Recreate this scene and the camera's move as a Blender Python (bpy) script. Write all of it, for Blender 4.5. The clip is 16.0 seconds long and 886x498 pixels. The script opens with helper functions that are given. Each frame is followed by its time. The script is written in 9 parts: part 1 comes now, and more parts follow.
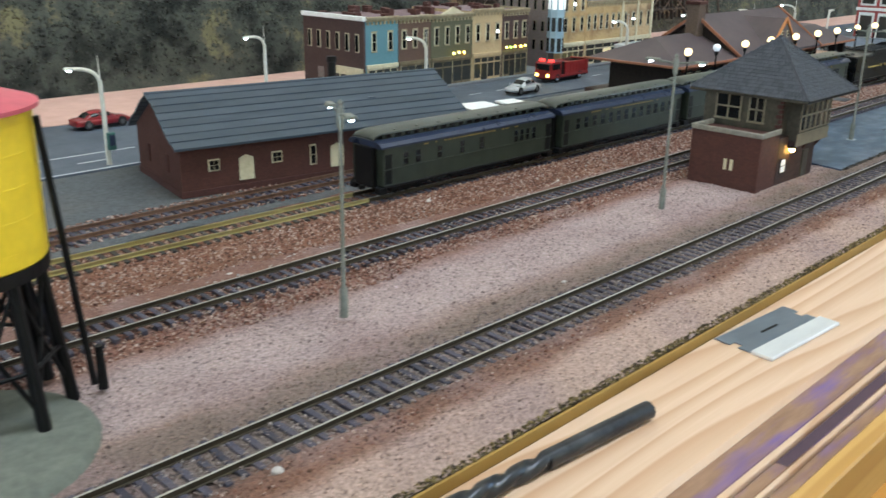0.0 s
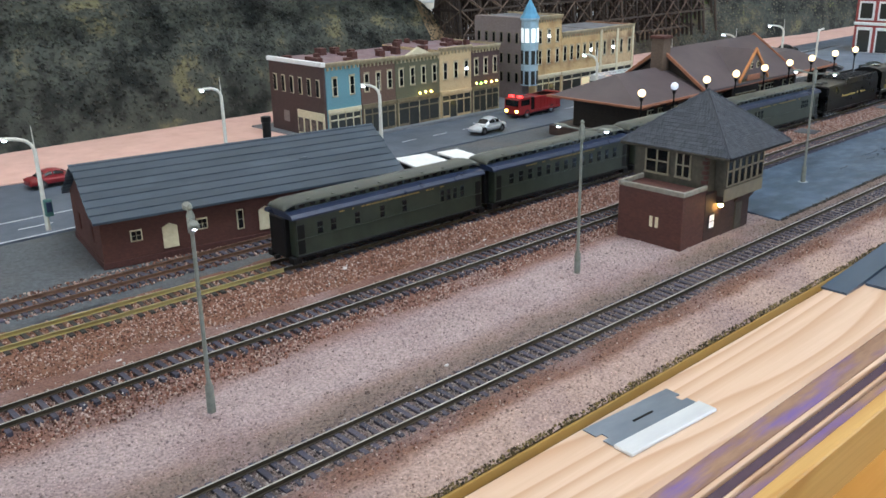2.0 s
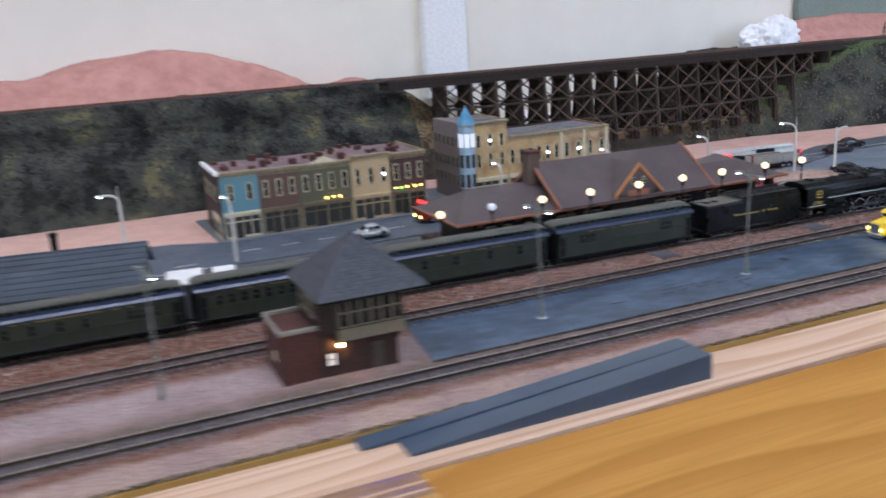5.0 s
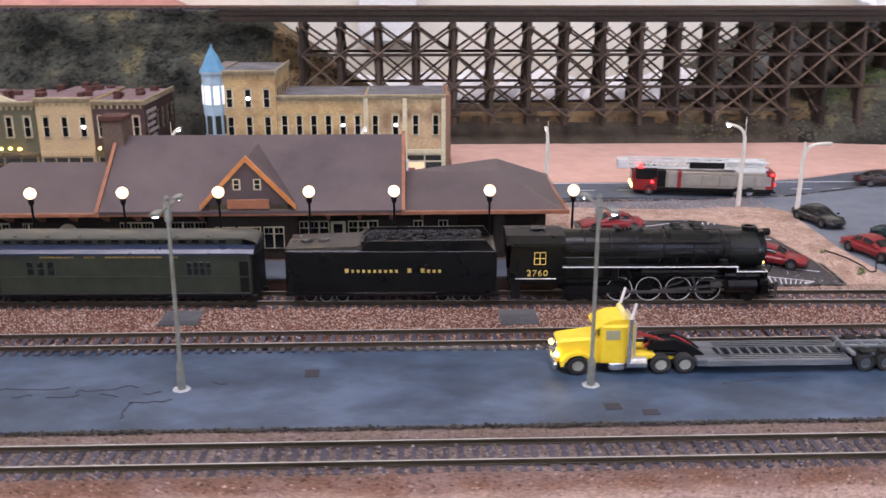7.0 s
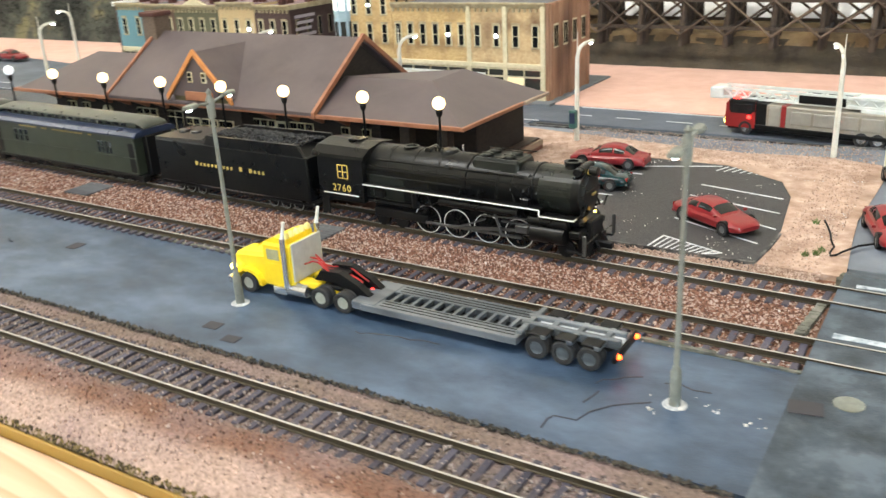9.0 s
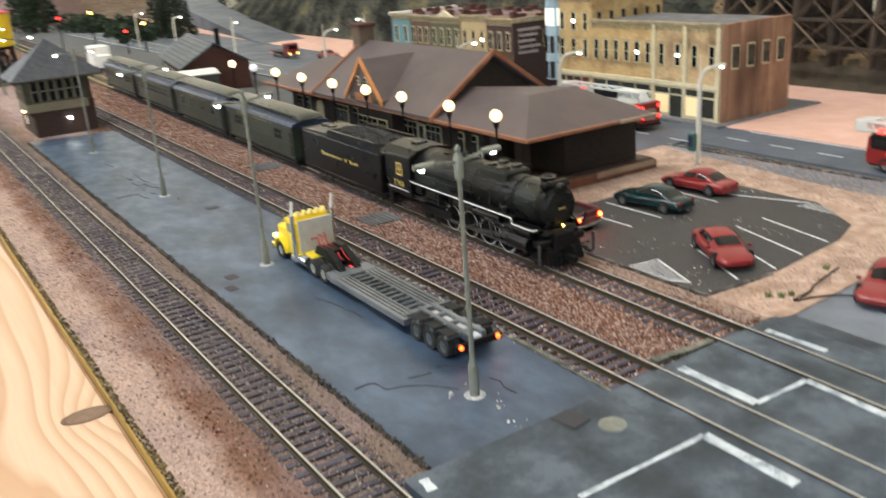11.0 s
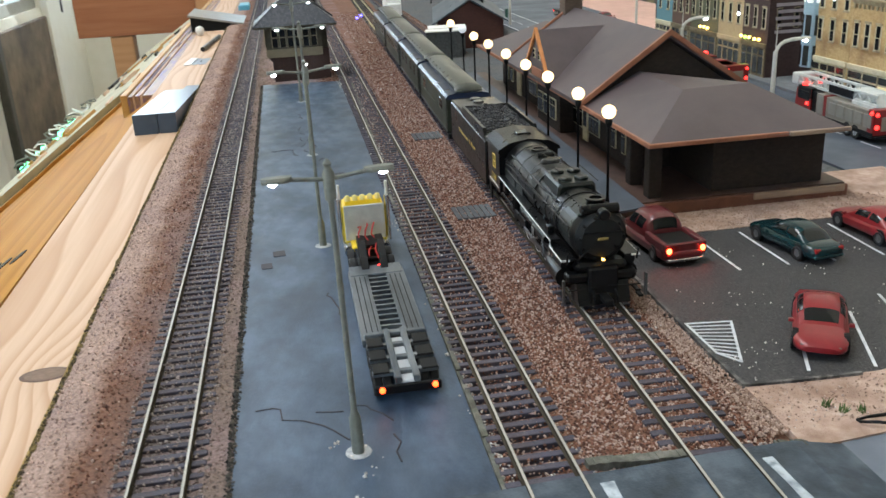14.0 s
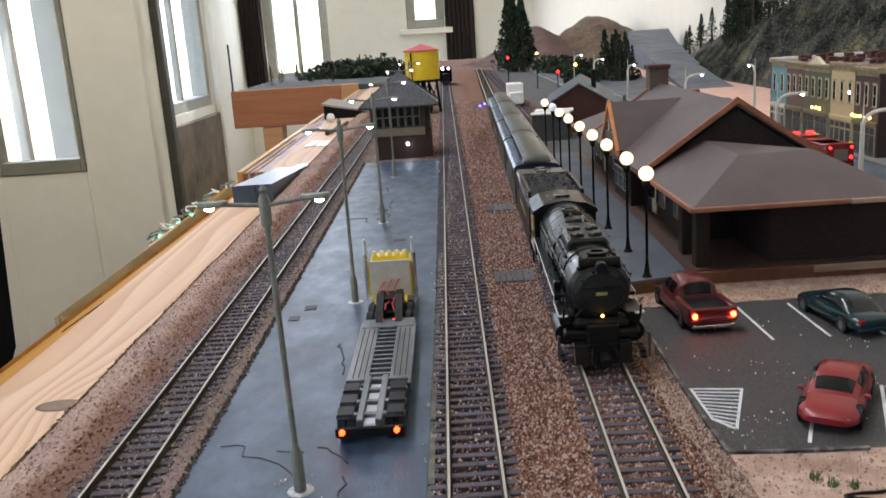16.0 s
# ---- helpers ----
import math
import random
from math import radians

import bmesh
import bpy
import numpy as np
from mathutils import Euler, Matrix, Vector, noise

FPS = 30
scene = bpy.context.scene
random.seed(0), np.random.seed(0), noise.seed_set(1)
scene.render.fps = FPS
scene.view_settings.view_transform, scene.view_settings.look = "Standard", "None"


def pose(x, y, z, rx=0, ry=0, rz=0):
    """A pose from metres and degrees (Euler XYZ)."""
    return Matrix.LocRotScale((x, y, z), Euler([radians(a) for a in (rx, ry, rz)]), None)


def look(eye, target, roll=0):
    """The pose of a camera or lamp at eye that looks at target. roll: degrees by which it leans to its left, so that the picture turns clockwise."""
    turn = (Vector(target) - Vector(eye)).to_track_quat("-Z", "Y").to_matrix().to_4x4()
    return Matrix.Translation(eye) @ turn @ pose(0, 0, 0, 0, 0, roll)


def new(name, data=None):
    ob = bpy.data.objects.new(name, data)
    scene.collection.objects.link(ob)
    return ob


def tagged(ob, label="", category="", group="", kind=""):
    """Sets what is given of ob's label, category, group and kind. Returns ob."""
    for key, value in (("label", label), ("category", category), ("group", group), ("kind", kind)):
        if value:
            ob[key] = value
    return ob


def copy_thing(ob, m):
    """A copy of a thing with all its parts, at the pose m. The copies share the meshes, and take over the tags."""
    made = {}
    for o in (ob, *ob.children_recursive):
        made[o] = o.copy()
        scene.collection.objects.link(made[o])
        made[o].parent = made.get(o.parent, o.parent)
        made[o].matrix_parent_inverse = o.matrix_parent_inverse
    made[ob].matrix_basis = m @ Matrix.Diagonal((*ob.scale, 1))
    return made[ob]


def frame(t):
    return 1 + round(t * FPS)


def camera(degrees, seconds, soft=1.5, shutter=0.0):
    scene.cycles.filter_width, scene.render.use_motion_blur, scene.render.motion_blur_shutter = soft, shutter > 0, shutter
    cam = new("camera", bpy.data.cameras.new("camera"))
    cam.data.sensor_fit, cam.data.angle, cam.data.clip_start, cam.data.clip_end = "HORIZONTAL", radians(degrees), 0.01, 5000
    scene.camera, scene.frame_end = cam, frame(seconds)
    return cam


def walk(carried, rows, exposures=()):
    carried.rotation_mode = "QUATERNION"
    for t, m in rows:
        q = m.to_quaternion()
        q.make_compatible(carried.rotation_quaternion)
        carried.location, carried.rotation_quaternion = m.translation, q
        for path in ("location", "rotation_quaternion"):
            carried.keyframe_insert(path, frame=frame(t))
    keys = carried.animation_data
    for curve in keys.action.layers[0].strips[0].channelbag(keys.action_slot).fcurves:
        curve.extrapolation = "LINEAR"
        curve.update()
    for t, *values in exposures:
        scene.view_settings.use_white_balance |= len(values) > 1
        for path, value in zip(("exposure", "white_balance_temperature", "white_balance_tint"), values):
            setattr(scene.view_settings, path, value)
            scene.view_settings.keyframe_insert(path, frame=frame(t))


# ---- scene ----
# Lengths are written in millimetres and turned into metres by MM.
MM = 0.001
cam = camera(53.47, 16.0, shutter=0.5)
EXPOSURES = [(0, -0.07, 5500, 2), (2, -0.06, 5400, 8), (2.5, -0.09, 5400, 12), (3, -0.30, 5650, 15), (5.5, -0.42, 5200, 20), (6, -0.11, 5600, 27), (7, -0.01, 5900, 27), (7.6, 0.08, 5650, 20), (8.5, 0.57, 6450, 6), (11, 0.18, 6450, 8), (12, -0.15, 6050, 5), (13, -0.19, 5850, 4), (14.5, -0.08, 5850, 7), (15.5, -0.18, 5950, 11), (16, -0.35, 6000, 14)]
# seconds, eye x y z in millimetres, yaw, pitch, roll in degrees
PATH = [
    (0, -580.11, -167.73, 92.85, -44.78, -19.37, 0.75),
    (0.5, -566.26, -174.65, 97.29, -45.58, -19.59, 0.76),
    (1, -556.91, -180.40, 104.96, -44.47, -19.61, 0.23),
    (1.5, -548.50, -185.45, 110.24, -43.57, -19.28, -0.51),
    (2, -542.26, -193.56, 114.64, -42.21, -19.07, -1.14),
    (2.5, -540.42, -208.65, 127.66, -40.22, -18.25, -1.27),
    (3, -567.64, -258.88, 159.52, -38.24, -16.69, -0.78),
    (3.2, -577.54, -290.17, 165.17, -37.02, -15.93, -0.74),
    (5.3, -248.75, -352.05, 131.96, -21.48, -15.26, -2.58),
    (5.5, -197.14, -318.29, 123.58, -21.29, -15.89, -1.18),
    (6, -89.92, -259.00, 122.13, -18.81, -17.23, 0.61),
    (6.5, 5.66, -229.62, 116.41, -11.65, -17.80, 0.57),
    (7, 66.00, -228.70, 113.19, -2.02, -17.43, 0.08),
    (7.5, 107.32, -185.48, 107.88, 3.82, -18.41, -0.30),
    (8, 156.19, -154.54, 97.75, 12.26, -20.58, -1.72),
    (8.5, 237.93, -152.35, 93.96, 24.64, -21.18, -2.60),
    (8.7, 255.04, -153.10, 93.87, 28.06, -21.06, -2.75),
    (10.8, 372.65, -101.33, 92.14, 55.31, -19.51, -4.24),
    (11, 376.69, -96.02, 94.75, 57.93, -19.03, -4.06),
    (11.5, 379.87, -78.30, 107.65, 65.03, -17.85, -4.25),
    (12, 382.75, -64.68, 109.85, 69.41, -19.74, -3.94),
    (12.5, 376.27, -48.68, 105.67, 74.05, -23.01, -3.59),
    (13, 372.34, -41.08, 111.93, 76.12, -23.42, -3.44),
    (13.5, 374.43, -19.00, 103.04, 78.36, -21.94, -3.02),
    (14, 374.31, -4.51, 92.70, 81.00, -20.53, -3.02),
    (14.5, 381.50, 10.20, 86.58, 84.31, -19.30, -3.51),
    (15, 382.35, 22.65, 83.02, 87.60, -17.56, -3.78),
    (15.5, 380.87, 27.42, 80.42, 89.71, -15.67, -3.78),
    (16, 377.50, 30.92, 79.60, 90.83, -13.80, -3.82),
]
walk(cam, [(t, pose(x * MM, y * MM, z * MM, 90 + pitch, 0, yaw) @ pose(0, 0, 0, 0, 0, roll)) for t, x, y, z, yaw, pitch, roll in PATH], EXPOSURES)
# ==== end of path

# ---------------------------------------------------------------- light
world = bpy.data.worlds.new("world")
scene.world = world
world.use_nodes = True
wn = world.node_tree.nodes
wbg = wn["Background"]
sky = wn.new("ShaderNodeTexSky")
sky.sky_type, sky.sun_disc, sky.sun_elevation, sky.sun_rotation = "NISHITA", False, radians(40), radians(200)
world.node_tree.links.new(sky.outputs[0], wbg.inputs[0])
wbg.inputs[1].default_value = 1.2


def area(name, eye, target, w, h, watts, col):
    d = bpy.data.lights.new(name, "AREA")
    d.shape, d.size, d.size_y, d.energy, d.color = "RECTANGLE", w, h, watts, col
    ob = new(name, d)
    ob.matrix_world = look(eye, target)
    return ob


# Overhead lamps are assumed, with no fitting in view; c lifts the far wall.
area("ceiling_light_a", (0.95, -0.45, 1.53), (0.95, -0.2, 0), 1.2, 0.3, 2.5, (1.0, 0.965, 0.93))
area("ceiling_light_b", (-0.2, -0.45, 1.53), (-0.2, -0.2, 0), 1.2, 0.3, 22.0, (1.0, 0.965, 0.93))
area("ceiling_light_c", (-2.6, -0.45, 1.53), (-2.6, -0.45, 0), 1.2, 0.3, 9.0, (1.0, 0.965, 0.93))
area("daylight_a", (-1.87, -0.98, 0.35), (-1.2, 0.2, 0.0), 0.5, 1.1, 8.0, (0.92, 0.96, 1.0))
area("daylight_b", (-3.12, -0.98, 0.35), (-1.6, 0.2, 0.0), 0.7, 1.1, 7.0, (0.92, 0.96, 1.0))
# Fill lamp added to brighten the facades; no window is known here.
area("daylight_d", (1.05, -0.98, 0.45), (0.6, 0.35, 0.05), 0.8, 1.0, 3.0, (0.95, 0.97, 1.0))
area("daylight_c", (-4.28, -0.72, 0.5), (-1.0, 0.2, 0.0), 0.3, 1.1, 7.0, (0.92, 0.96, 1.0))

# ---------------------------------------------------------------- materials


def mat(name, cols, size=2.0, rough=0.7, metal=0.0, bump=0.0, fine=0.25, stretch=(1, 1, 1), island=0.0, spec=0.4, coarse=30.0, stain=0.0, stain_col=(0.1, 0.08, 0.06), rvar=0.12, coat=0.0, span=(0.3, 0.7)):
    """Noise-mixed surface. size, coarse: grain and stain sizes in millimetres; island: how much each loose piece differs."""
    m = bpy.data.materials.new(name)
    m.use_nodes = True
    t = m.node_tree
    n, l = t.nodes, t.links
    b = n["Principled BSDF"]
    tc = n.new("ShaderNodeTexCoord")
    mp = n.new("ShaderNodeMapping")
    mp.inputs["Scale"].default_value = [1000 * s for s in stretch]
    l.new(tc.outputs["Object"], mp.inputs["Vector"])
    a = n.new("ShaderNodeTexNoise")
    a.inputs["Scale"].default_value, a.inputs["Detail"].default_value, a.inputs["Roughness"].default_value = 1 / size, 6, 0.65
    l.new(mp.outputs[0], a.inputs["Vector"])
    ramp = n.new("ShaderNodeValToRGB")
    e = ramp.color_ramp.elements
    e[0].position, e[1].position = span
    e[0].color, e[1].color = (*cols[0], 1), (*cols[-1], 1)
    for k, c in enumerate(cols[1:-1]):
        e.new(span[0] + (span[1] - span[0]) * (k + 1) / (len(cols) - 1)).color = (*c, 1)
    fac = a.outputs["Fac"]
    if island:
        g = n.new("ShaderNodeNewGeometry")
        oi = n.new("ShaderNodeObjectInfo")
        add = n.new("ShaderNodeMath")
        add.operation = "ADD"
        l.new(g.outputs["Random Per Island"], add.inputs[0])
        l.new(oi.outputs["Random"], add.inputs[1])
        fr = n.new("ShaderNodeMath")
        fr.operation = "FRACT"
        l.new(add.outputs[0], fr.inputs[0])
        mx = n.new("ShaderNodeMix")
        mx.inputs[0].default_value = island
        l.new(fac, mx.inputs[2])
        l.new(fr.outputs[0], mx.inputs[3])
        fac = mx.outputs[0]
    l.new(fac, ramp.inputs[0])
    col = ramp.outputs[0]
    c2 = n.new("ShaderNodeTexNoise")
    c2.inputs["Scale"].default_value, c2.inputs["Detail"].default_value = 1 / coarse, 4
    l.new(mp.outputs[0], c2.inputs["Vector"])
    if stain:
        sr = n.new("ShaderNodeMapRange")
        sr.inputs[1].default_value, sr.inputs[2].default_value, sr.inputs[4].default_value = 0.48, 0.72, stain
        l.new(c2.outputs["Fac"], sr.inputs[0])
        sm = n.new("ShaderNodeMix")
        sm.data_type = "RGBA"
        l.new(sr.outputs[0], sm.inputs[0])
        l.new(col, sm.inputs[6])
        sm.inputs[7].default_value = (*stain_col, 1)
        col = sm.outputs[2]
    l.new(col, b.inputs["Base Color"])
    rr = n.new("ShaderNodeMapRange")
    rr.inputs[3].default_value, rr.inputs[4].default_value = max(0.02, rough - rvar), min(1, rough + rvar)
    l.new(c2.outputs["Fac"], rr.inputs[0])
    l.new(rr.outputs[0], b.inputs["Roughness"])
    b.inputs["Metallic"].default_value = metal
    b.inputs["Specular IOR Level"].default_value = spec
    b.inputs["Coat Weight"].default_value = coat
    if bump:
        f = n.new("ShaderNodeTexNoise")
        f.inputs["Scale"].default_value, f.inputs["Detail"].default_value = 1 / fine, 3
        l.new(mp.outputs[0], f.inputs["Vector"])
        sm2 = n.new("ShaderNodeMath")
        sm2.operation = "ADD"
        l.new(f.outputs["Fac"], sm2.inputs[0])
        l.new(a.outputs["Fac"], sm2.inputs[1])
        bp = n.new("ShaderNodeBump")
        bp.inputs["Strength"].default_value, bp.inputs["Distance"].default_value = 0.6, bump * MM
        l.new(sm2.outputs[0], bp.inputs["Height"])
        l.new(bp.outputs[0], b.inputs["Normal"])
    return m


def plain(name, col, rough=0.5, metal=0.0, spec=0.4, var=0.12, size=3.0, coat=0.0, bump=0.0):
    lo, hi = [tuple(max(0.0, c * (1 + s * var)) for c in col) for s in (-1, 1)]
    return mat(name, [lo, hi], size=size, rough=rough, metal=metal, spec=spec, coat=coat, bump=bump, coarse=12)


def glow(name, col, strength):
    m = bpy.data.materials.new(name)
    m.use_nodes = True
    b = m.node_tree.nodes["Principled BSDF"]
    b.inputs["Base Color"].default_value = (*[min(1, c) * 0.8 for c in col], 1)
    b.inputs["Emission Color"].default_value = (*col, 1)
    b.inputs["Emission Strength"].default_value = strength
    return m


def glass(name, col=(1, 1, 1), rough=0.02, alpha=0.25):
    m = bpy.data.materials.new(name)
    m.use_nodes = True
    b = m.node_tree.nodes["Principled BSDF"]
    b.inputs["Base Color"].default_value, b.inputs["Roughness"].default_value, b.inputs["Alpha"].default_value = (*col, 1), rough, alpha
    b.inputs["Specular IOR Level"].default_value = 0.8
    return m



M_SANDGRAIN = mat("sand_grains", [(0.30, 0.20, 0.15), (0.42, 0.30, 0.24), (0.55, 0.42, 0.35)], size=1.5, rough=0.9, island=0.7)
M_REDSOIL = mat("red_ballast_bed", [(0.075, 0.036, 0.023), (0.18, 0.086, 0.052), (0.27, 0.15, 0.10)], size=0.9, rough=0.9, bump=0.5, coarse=30, stain=0.4, stain_col=(0.12, 0.07, 0.05))
M_REDGRAIN = mat("red_ballast_grains", [(0.082, 0.037, 0.026), (0.185, 0.082, 0.053), (0.275, 0.133, 0.090), (0.47, 0.36, 0.31)], size=1.5, rough=0.85, island=0.75)
M_GREYGRAIN = mat("brown_grey_ballast_grains", [(0.10, 0.078, 0.072), (0.18, 0.14, 0.125), (0.25, 0.20, 0.18), (0.34, 0.29, 0.27)], size=1.5, rough=0.85, island=0.6)
M_TIE = mat("grey_brown_plastic_ties", [(0.030, 0.028, 0.042), (0.078, 0.073, 0.102)], size=1.0, rough=0.65, bump=0.1, island=0.3, coarse=8, stain=0.35, stain_col=(0.13, 0.10, 0.095))
M_TIEBLACK = mat("black_plastic_ties", [(0.012, 0.012, 0.012), (0.03, 0.028, 0.026)], size=1.0, rough=0.55, island=0.3)
M_RAILHEAD = mat("worn_rail_head", [(0.30, 0.285, 0.25), (0.54, 0.52, 0.48)], size=7.0, rough=0.45, metal=0.25, stretch=(0.15, 1, 1), spec=0.5)
M_RAIL = mat("brown_rail_web", [(0.032, 0.025, 0.016), (0.070, 0.055, 0.035)], size=6.0, rough=0.7, metal=0.0, stretch=(0.1, 1, 1), spec=0.2)
M_BRASS = mat("brass_rail", [(0.42, 0.36, 0.16), (0.62, 0.56, 0.28)], size=6.0, rough=0.35, metal=0.8, stretch=(0.1, 1, 1))
M_RUST = mat("rusted_rail", [(0.10, 0.055, 0.035), (0.20, 0.12, 0.08)], size=3.0, rough=0.7, metal=0.3)
M_PLAT = mat("blue_grey_painted_asphalt", [(0.019, 0.036, 0.066), (0.039, 0.066, 0.112), (0.074, 0.110, 0.172)], size=20.0, span=(0.38, 0.62), rough=0.42, bump=0.10, fine=0.5, stretch=(0.6, 1, 1), coarse=6, stain=0.4, stain_col=(0.060, 0.084, 0.116), spec=0.5, rvar=0.2)
M_APRON = mat("pale_grey_painted_apron", [(0.12, 0.14, 0.175), (0.19, 0.215, 0.26)], size=16.0, rough=0.6, bump=0.12, fine=0.5, coarse=35, stain=0.5, stain_col=(0.11, 0.125, 0.155), rvar=0.2)
M_ROAD = mat("grey_painted_road", [(0.065, 0.080, 0.104), (0.115, 0.135, 0.168)], size=16.0, rough=0.6, bump=0.12, fine=0.5, coarse=35, stain=0.5, stain_col=(0.065, 0.078, 0.098), rvar=0.2)
M_CROSS = mat("blue_black_crossing_deck", [(0.013, 0.022, 0.033), (0.036, 0.053, 0.074), (0.080, 0.105, 0.136)], size=13.0, span=(0.38, 0.62), rough=0.5, bump=0.12, fine=0.5, coarse=6, stain=0.4, stain_col=(0.06, 0.078, 0.10), spec=0.45, rvar=0.18)
M_LOT = mat("dark_asphalt_lot", [(0.016, 0.016, 0.018), (0.042, 0.041, 0.043), (0.060, 0.058, 0.060), (0.17, 0.165, 0.165)], size=0.55, span=(0.36, 0.72), rough=0.6, bump=0.4, coarse=25, stain=0.3, stain_col=(0.075, 0.072, 0.072))
M_DIRT = mat("grey_cinder_dirt", [(0.06, 0.065, 0.07), (0.13, 0.14, 0.15)], size=1.5, rough=0.95, bump=0.6, coarse=30, stain=0.4, stain_col=(0.16, 0.13, 0.11))
M_PINK = mat("pink_foam_board", [(0.58, 0.355, 0.285), (0.70, 0.46, 0.38)], size=14.0, rough=0.8, bump=0.1, coarse=50, stain=0.4, stain_col=(0.52, 0.34, 0.26))
M_PINKHILL = mat("dusty_rose_foam", [(0.40, 0.19, 0.155), (0.55, 0.29, 0.24)], size=14.0, rough=0.85, bump=0.3, coarse=40, stain=0.4, stain_col=(0.34, 0.17, 0.14))
M_SAND = mat("tan_sand", [(0.34, 0.22, 0.165), (0.47, 0.33, 0.26), (0.60, 0.46, 0.385)], size=5.0, rough=0.95, bump=0.6, coarse=12, stain=0.6, stain_col=(0.20, 0.125, 0.085))
HILLCOLS = [(0.007, 0.008, 0.006), (0.020, 0.021, 0.016), (0.055, 0.058, 0.046), (0.072, 0.074, 0.057), (0.16, 0.145, 0.075)]
M_HILL = mat("mottled_scenery_turf", HILLCOLS, size=36.0, span=(0.38, 0.64), rough=0.95, bump=1.2, fine=1.6, coarse=20, stain=0.3, stain_col=(0.040, 0.044, 0.036))
M_TURF = mat("turf_clumps", HILLCOLS, size=36.0, span=(0.38, 0.64), rough=1.0, island=0.10, coarse=18, stain=0.3, stain_col=(0.045, 0.05, 0.042))
M_TURFEAST = mat("grey_green_turf_clumps", [(0.045, 0.048, 0.038), (0.085, 0.085, 0.065), (0.13, 0.12, 0.085), (0.15, 0.16, 0.07)], size=40.0, rough=1.0, island=0.3, coarse=18, stain=0.5, stain_col=(0.085, 0.08, 0.062))
M_GRASS = mat("green_flock", [(0.06, 0.11, 0.03), (0.12, 0.19, 0.055), (0.17, 0.17, 0.08)], size=5.0, rough=1.0, bump=0.8, fine=1.0, island=0.3)
M_BROWN = mat("brown_earth", [(0.055, 0.04, 0.03), (0.13, 0.09, 0.06), (0.2, 0.14, 0.09)], size=6.0, rough=0.95, bump=0.8, fine=1.2, coarse=40, stain=0.5, stain_col=(0.04, 0.035, 0.03))
M_MARK = mat("worn_white_paint", [(0.55, 0.57, 0.6), (0.75, 0.76, 0.78)], size=2.5, rough=0.7, coarse=4, stain=0.45, stain_col=(0.25, 0.27, 0.29))
M_MARK2 = mat("chipped_blue_white_paint", [(0.16, 0.19, 0.22), (0.50, 0.55, 0.60), (0.62, 0.66, 0.70)], size=3.5, rough=0.6, coarse=6, stain=0.5, stain_col=(0.20, 0.24, 0.29))
M_BLACK = plain("satin_black", (0.005, 0.005, 0.0055), 0.5, spec=0.2)
M_LOCO = mat("weathered_black_locomotive", [(0.0028, 0.0030, 0.0034), (0.006, 0.0062, 0.0066)], size=2.0, rough=0.30, bump=0.03, coarse=9, stain=0.3, stain_col=(0.012, 0.013, 0.010), spec=0.24)
M_COACH = mat("pullman_green_plastic", [(0.019, 0.024, 0.016), (0.032, 0.039, 0.026)], size=5.0, rough=0.42, coarse=20, stain=0.2, stain_col=(0.022, 0.027, 0.022))
M_COACHROOF = mat("grey_green_coach_roof", [(0.043, 0.046, 0.038), (0.074, 0.078, 0.066)], size=5.0, rough=0.36, stretch=(0.2, 1, 1), coarse=18, stain=0.4, stain_col=(0.055, 0.055, 0.048))
# The eave's reflected sky is put into this blue; the sign panel is blue itself.
M_EAVE = plain("sky_sheen_eave_and_sign_blue", (0.022, 0.030, 0.060), 0.3)
M_DULLGOLD = plain("dull_gold_lettering", (0.26, 0.19, 0.06), 0.6)
M_GOLD = plain("gold_lettering", (0.72, 0.52, 0.12), 0.5)
M_WHITE = plain("white_paint", (0.78, 0.78, 0.76), 0.5)
M_STEEL = mat("bright_steel", [(0.62, 0.63, 0.65), (0.78, 0.79, 0.80)], size=8, rough=0.35, metal=0.4, stretch=(0.2, 1, 1))
M_DARKSTEEL = mat("blued_steel", [(0.03, 0.032, 0.036), (0.09, 0.095, 0.105)], size=8, rough=0.3, metal=0.8)
M_BRICK = mat("dark_red_brick", [(0.050, 0.019, 0.015), (0.098, 0.036, 0.027)], size=1.6, rough=0.8, bump=0.1, stretch=(1, 1, 2.2), coarse=12, stain=0.4, stain_col=(0.055, 0.026, 0.021))
M_SHEDROOF = mat("slate_blue_roofing", [(0.034, 0.046, 0.062), (0.056, 0.072, 0.094)], size=7.0, rough=0.45, stretch=(0.35, 1, 1), coarse=14, stain=0.3, stain_col=(0.12, 0.145, 0.17), island=0.25)
M_SLATE = mat("grey_slate_shingles", [(0.032, 0.036, 0.048), (0.058, 0.064, 0.080)], size=2.0, rough=0.5, island=0.5)
M_TOWERBASE = mat("sooty_brown_brick", [(0.030, 0.017, 0.014), (0.062, 0.030, 0.024)], size=1.6, rough=0.8, bump=0.1, stretch=(1, 1, 2.2), coarse=10, stain=0.4, stain_col=(0.03, 0.022, 0.02))
M_STONE = mat("olive_grey_siding", [(0.045, 0.040, 0.030), (0.095, 0.084, 0.060)], size=1.8, rough=0.8, bump=0.15, coarse=8, stain=0.4, stain_col=(0.032, 0.03, 0.026))
M_CREAM = mat("cream_trim", [(0.50, 0.44, 0.28), (0.66, 0.60, 0.42)], size=2.0, rough=0.7)
M_DEPOTROOF = mat("purple_brown_roof", [(0.060, 0.046, 0.050), (0.100, 0.076, 0.078)], size=22.0, rough=0.5, coarse=45, stain=0.3, stain_col=(0.12, 0.094, 0.092), bump=0.03, fine=0.6)
M_ORANGE = mat("rust_orange_trim", [(0.22, 0.085, 0.048), (0.34, 0.145, 0.075)], size=5.0, rough=0.6)
